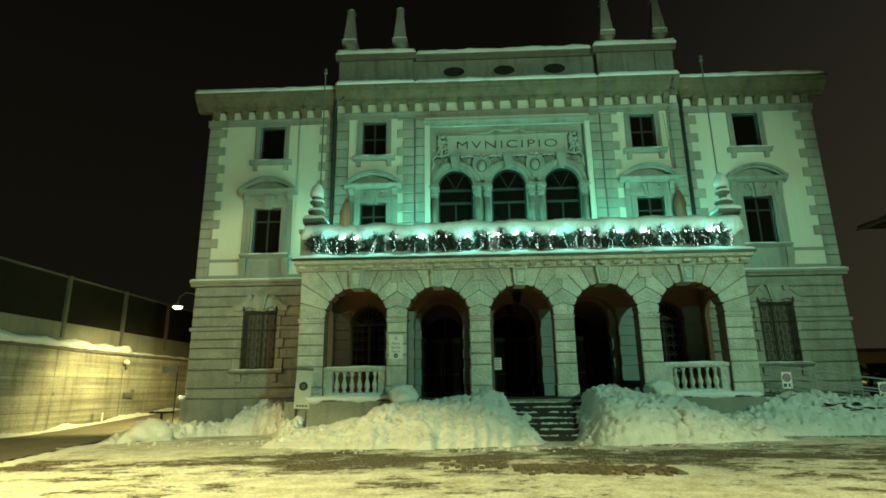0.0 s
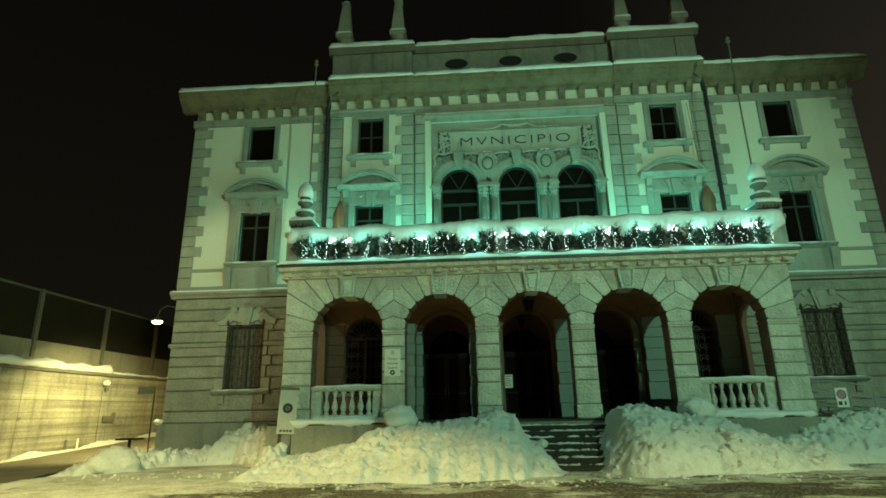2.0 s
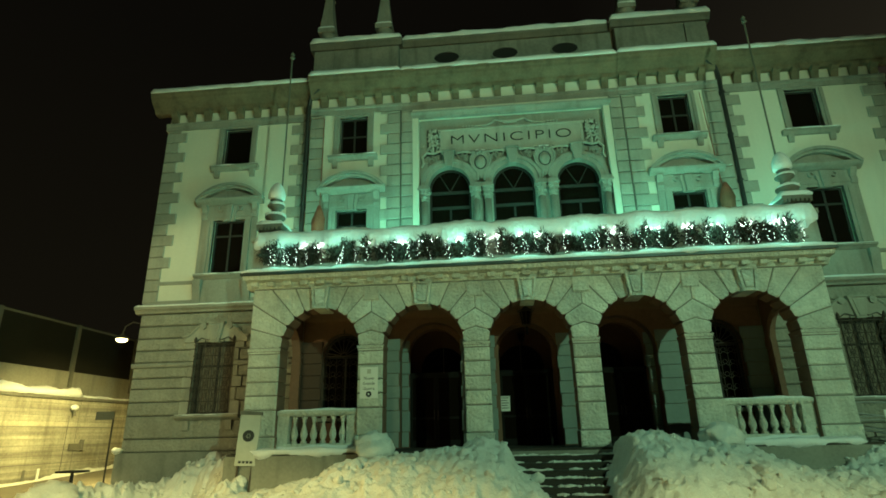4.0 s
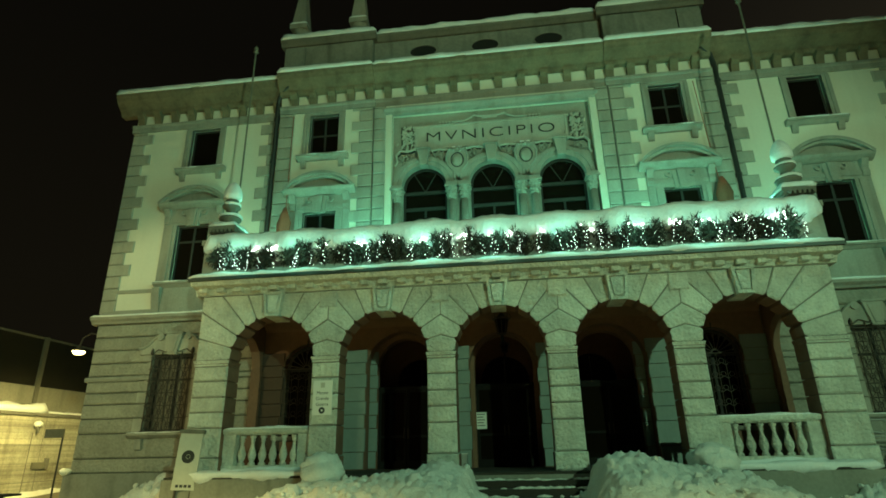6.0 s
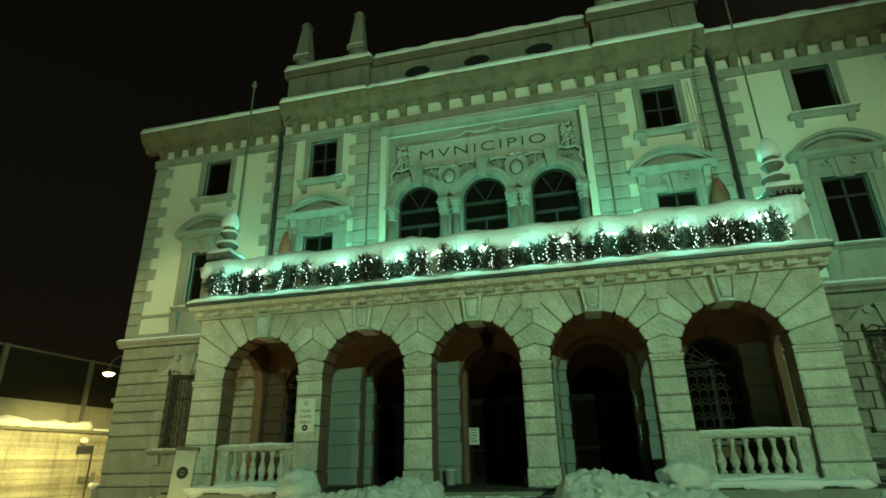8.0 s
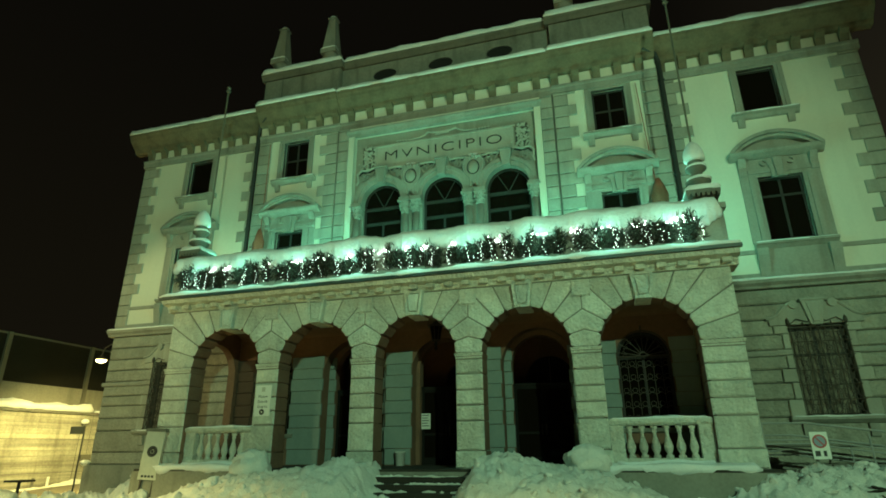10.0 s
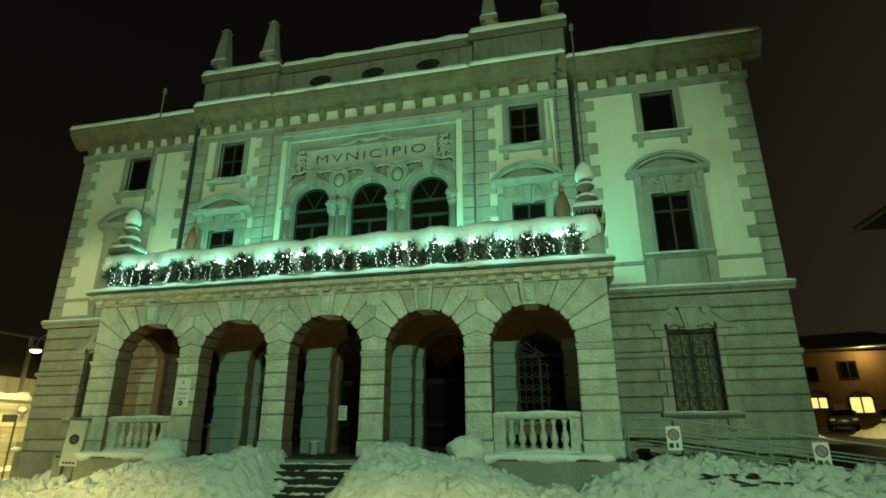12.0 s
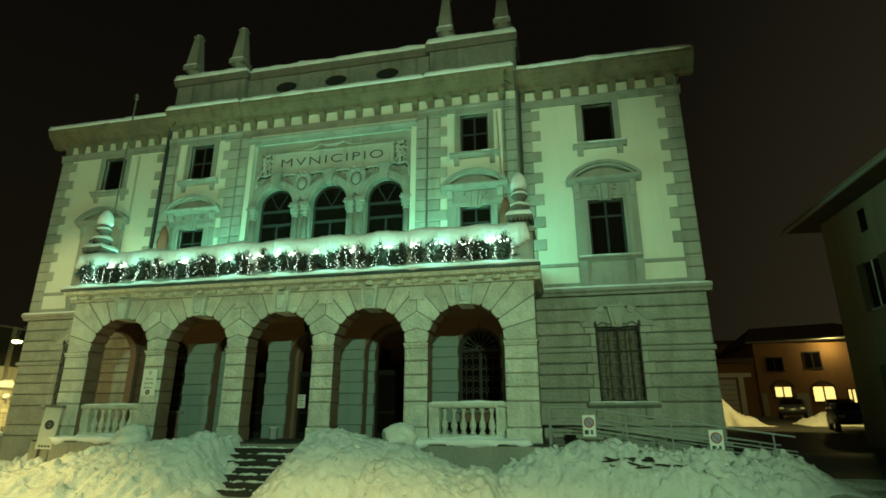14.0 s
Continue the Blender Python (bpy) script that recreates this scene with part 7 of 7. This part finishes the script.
def orange_house():
    y, z = 56.0, 2.5
    f = empty("orange_house", (0, 0, 0), "two-storey orange plastered house with lit ground-floor windows", "house")
    part("wall", boxes((27.85, 38.2, y, y + 9, z - 0.8, 8.5)), ORANGE, f)
    bm = bmesh.new()
    v = [bm.verts.new(p) for p in ((27.05, y - 0.8, 8.45), (38.8, y - 0.8, 8.93), (38.8, y + 9.5, 8.93), (27.05, y + 9.5, 8.45), (29, y + 4, 10.4), (36, y + 4, 10.7))]
    for fc in ((0, 1, 5, 4), (1, 2, 5), (2, 3, 4, 5), (3, 0, 4), (0, 3, 2, 1)):
        bm.faces.new([v[k] for k in fc])
    roof = part("roof", bm, ROOF, f)
    bm = bmesh.new()
    tube(bm, [(27.05, y - 0.86, 8.49), (38.8, y - 0.86, 8.97)], 0.09, 8)
    part("gutter", bm, STEEL, roof)
    house_window(f, 29.3, y, 6.25, 1.18, 1.0)
    house_window(f, 32.2, y, 6.43, 1.14, 1.22)
    house_window(f, 29.6, y, 4.12, 1.2, 0.78, True)
    house_window(f, 32.6, y, 3.75, 1.56, 1.15, True)
    house_window(f, 34.6, y, 3.65, 0.5, 1.0, True)
    for x in (29.6, 32.6):
        bm = bmesh.new()
        ring(bm, x, 4.5 if x < 31 else 4.4, y - 0.06, 0.86, 1.0, y + 0.02, 20, 160, 16)
        part("window_arch", bm, SHUTTER, f)
    for a, b in ((27.9, 28.3), (30.5, 31.4)):
        part("pilaster", boxes((a, b, y - 0.18, y, z - 0.3, 4.38)), PALE, f, "pale stone pilaster")
    part("doorstep", boxes((31.5, 31.75, y - 0.4, y, z - 0.3, z + 0.2)), TRIM, f)
    g = empty("garage", (0, 0, 0), "low garage with a pale roller door beside the orange house", "garage")
    part("wall", boxes((21.5, 27.8, y + 0.4, y + 6, z - 0.8, 6.9)), ORANGE, g)
    part("roof", boxes((21.0, 27.75, y - 0.1, y + 6, 6.9, 7.3)), ROOF, g)
    part("lintel", boxes((21.6, 27.4, y + 0.1, y + 0.39, 5.75, 6.1)), WHITE_SIGN, g, "pale lintel beam")
    door = part("roller_door", boxes((22.6, 26.2, y + 0.3, y + 0.39, z - 0.2, 5.6)), WHITE_SIGN, g, "pale roller door")
    for k in range(7):
        part("door_rib", boxes((22.6, 26.2, y + 0.27, y + 0.3, z + 0.1 + 0.42 * k, z + 0.14 + 0.42 * k)), TRIM, door)
    part("door_post", boxes((26.35, 26.75, y + 0.1, y + 0.39, z - 0.2, 5.75)), WHITE_SIGN, g)
    h = empty("pale_annex", (0, 0, 0), "low pale yellow annex beside the orange house", "house")
    part("wall", boxes((38.25, 47.0, y - 1.0, y + 6, 1.9, 4.75)), CREAM, h)
    part("roof", boxes((38.0, 47.3, y - 1.4, y + 6.2, 4.75, 5.05)), ROOF, h)
    for thing in (f, g, h):
        thing.matrix_world = AWAY


orange_house()


def corner_house():
    f = empty("corner_house", (0, 0, 0), "ochre house with wooden shutters and a projecting boarded eave", "house")
    f.matrix_world = Matrix.Translation((22.3, 30.7, 0)) @ Matrix.Rotation(radians(3.06), 4, "Z") @ Matrix.Translation((-22.42, -31.15, 0))
    x = 23.4
    part("wall", boxes((x, x + 12, 8.0, 29.75, 0, 10.2)), OCHRE, f)
    bm = bmesh.new()
    v = [bm.verts.new(p) for p in ((x - 0.95, 7.2, 10.3), (x + 13, 7.2, 10.3), (x + 13, 31.15, 10.3), (x - 0.95, 31.15, 10.3), (x + 6, 13, 14.2), (x + 6, 26, 14.2))]
    for fc in ((0, 1, 4), (1, 2, 5, 4), (2, 3, 5), (3, 0, 4, 5), (0, 3, 2, 1)):
        bm.faces.new([v[k] for k in fc])
    roof = part("roof", bm, SHUTTER, f, "boarded eave under the roof")
    bm = bmesh.new()
    sweep(bm, [(-7.2, 10.31), (-7.2, 10.48), (-31.15, 10.48), (-31.15, 10.31)], -0.42, -0.2)
    bm.transform(Matrix(((1, 0, 0, x - 0.55), (0, -1, 0, 0), (0, 0, 1, 0), (0, 0, 0, 1))))
    part("fascia", bm, OCHRE, roof, "pale fascia board along the eave")
    bm = bmesh.new()
    tube(bm, [(x - 1.02, 7.2, 10.24), (x - 1.02, 31.15, 10.24)], 0.07, 8)
    part("gutter", bm, STEEL, roof)
    for yy in (9.6, 13.9, 18.2, 22.5, 26.8):
        for zz, hh, ww in ((6.06, 1.7, 0.45), (2.3, 1.7, 0.45), (8.9, 0.85, 0.2)):
            w = part("window", boxes((x - 0.03, x + 0.02, yy - ww, yy + ww, zz, zz + hh)), GLASS, f)
            if hh > 1:
                part("sill", boxes((x - 0.12, x - 0.005, yy - 0.5, yy + 0.5, zz - 0.1, zz - 0.01)), TRIM, w)
                part("mullion", boxes((x - 0.05, x - 0.031, yy - 0.03, yy + 0.03, zz, zz + hh)), WHITE_SIGN, w)
                for s in (-1, 1):
                    bm = bmesh.new()
                    a, b = sorted((yy + s * 0.47, yy + s * 0.95))
                    box(bm, x - 0.07, x - 0.005, a, b, zz - 0.05, zz + hh + 0.05)
                    for k in range(8):
                        box(bm, x - 0.085, x - 0.07, a + 0.05, b - 0.05, zz + 0.1 + k * hh / 8, zz + 0.18 + k * hh / 8)
                    part("shutter", bm, SHUTTER, w)


corner_house()


def far_block():
    f = empty("apartment_house", (0, 0, 0), "dim reddish apartment house far up the slope", "house")
    part("wall", boxes((30, 40, 100, 110, -0.2, 14)), ORANGE, f)
    part("roof", boxes((29.5, 40.5, 99.5, 110, 14, 14.6)), ROOF, f)
    for k in range(4):
        for j in range(3):
            house_window(f, 31.4 + k * 2.4, 100, 5.2 + j * 3, 1.0, 1.4)


far_block()


def car(x, y, z, turn, paint, label):
    f = empty("parked_car", (x, y, z), label, "car", "parked cars")
    f.rotation_euler = (0, 0, radians(turn))
    prof = [(-2.05, 0.35), (-2.1, 0.65), (-1.95, 0.92), (-1.2, 1.0), (-0.55, 1.42), (0.9, 1.46), (1.6, 1.05), (2.0, 0.95), (2.1, 0.6), (2.05, 0.35)]
    bm = bmesh.new()
    rows = []
    for yy, k in ((-0.86, 0.0), (-0.8, 1.0), (0.8, 1.0), (0.86, 0.0)):
        rows.append([bm.verts.new((px * (1 if k else 0.97), yy, pz if k or pz < 1 else 0.98)) for px, pz in prof])
    for a, b in zip(rows, rows[1:]):
        for k in range(len(prof)):
            bm.faces.new((a[k], a[(k + 1) % len(prof)], b[(k + 1) % len(prof)], b[k]))
    bm.faces.new(rows[0])
    bm.faces.new(list(reversed(rows[-1])))
    bmesh.ops.bevel(bm, geom=bm.edges[:], offset=0.05, segments=2, affect="EDGES")
    part("body", bm, paint, f, smooth=True)
    for name, a, b in (("windscreen", (-1.16, 1.03), (-0.58, 1.4)), ("rear_window", (1.56, 1.1), (0.95, 1.43))):
        bm = bmesh.new()
        bm.faces.new([bm.verts.new((px + (-0.03 if a[0] < 0 else 0.03), yy, pz + 0.03)) for px, yy, pz in ((a[0], -0.7, a[1]), (a[0], 0.7, a[1]), (b[0], 0.62, b[1]), (b[0], -0.62, b[1]))])
        part(name, bm, GLASS, f)
    for s in (-1, 1):
        bm = bmesh.new()
        bm.faces.new([bm.verts.new((px, s * 0.875, pz)) for px, pz in ((-1.0, 1.02), (-0.5, 1.36), (0.8, 1.38), (1.3, 1.02))])
        part("side_window", bm, GLASS, f)
        for px in (-1.3, 1.3):
            bm = bmesh.new()
            lathe(bm, [(0.2, -0.1), (0.31, -0.09), (0.33, 0), (0.31, 0.09), (0.2, 0.1)], 0, 0, 18)
            bm.transform(pose(px, s * 0.8, 0.33, 90))
            w = part("wheel", bm, RUBBER, f)
            bm = bmesh.new()
            lathe(bm, [(0.19, -0.11), (0.2, 0.11)], 0, 0, 14)
            bm.transform(pose(px, s * 0.8, 0.33, 90))
            part("rim", bm, STEEL, w)
        part("headlight", boxes((-2.1, -2.0, *sorted((s * 0.5, s * 0.78)), 0.68, 0.82)), WHITE_SIGN, f)
        part("tail_light", boxes((2.0, 2.09, *sorted((s * 0.55, s * 0.8)), 0.75, 0.92)), RED, f)


car(28.5, 51.5, 2.32, 71, DARKPAINT, "dark car parked before the orange house")
car(31.2, 50.2, 2.26, 66, DARKPAINT, "dark car with snow beside it")
car(26.4, 37.5, 1.62, 75, DARKPAINT, "dark car parked in the shade of the corner house")

# ---- paving stones that show where the snow is scraped away ----
def pavers():
    rng = random.Random(77)
    holder = empty("paving", (0, 0, 0), "worn paving setts showing through the trodden snow", "paving", kind="structure")
    bm = bmesh.new()
    stone_box(bm, -0.06, 0.06, -0.06, 0.0, -0.108, 0.108, 0.012)
    bmesh.ops.recalc_face_normals(bm, faces=bm.faces)
    bm.transform(pose(0, 0, 0, -90))
    me = bpy.data.meshes.new("sett")
    bm.to_mesh(me)
    bm.free()
    me.materials.append(SETT)
    n = 0
    for i in range(26):
        for j in range(6):
            x, y = 0.95 + i * 0.136, 12.1 + j * 0.228 + (0.114 if i % 2 else 0.0) - 0.016 * i
            if rng.random() < 0.25 or (j in (0, 5) and rng.random() < 0.45):
                continue
            ob = new("sett", me)
            ob.matrix_world = pose(x, y, plaza_height(x, y) - 0.008 + rng.uniform(-0.006, 0.006), rng.uniform(-2, 2), rng.uniform(-2, 2), rng.uniform(-2, 2))
            ob.parent = holder
    for i in range(12):
        for j in range(7):
            x, y = -0.75 + i * 0.136, 12.9 + j * 0.228 + (0.114 if i % 2 else 0.0)
            if rng.random() < 0.55:
                continue
            ob = new("sett", me)
            ob.matrix_world = pose(x, y, plaza_height(x, y) - 0.012 + rng.uniform(-0.006, 0.006), rng.uniform(-2, 2), rng.uniform(-2, 2), rng.uniform(-2, 2))
            ob.parent = holder


pavers()
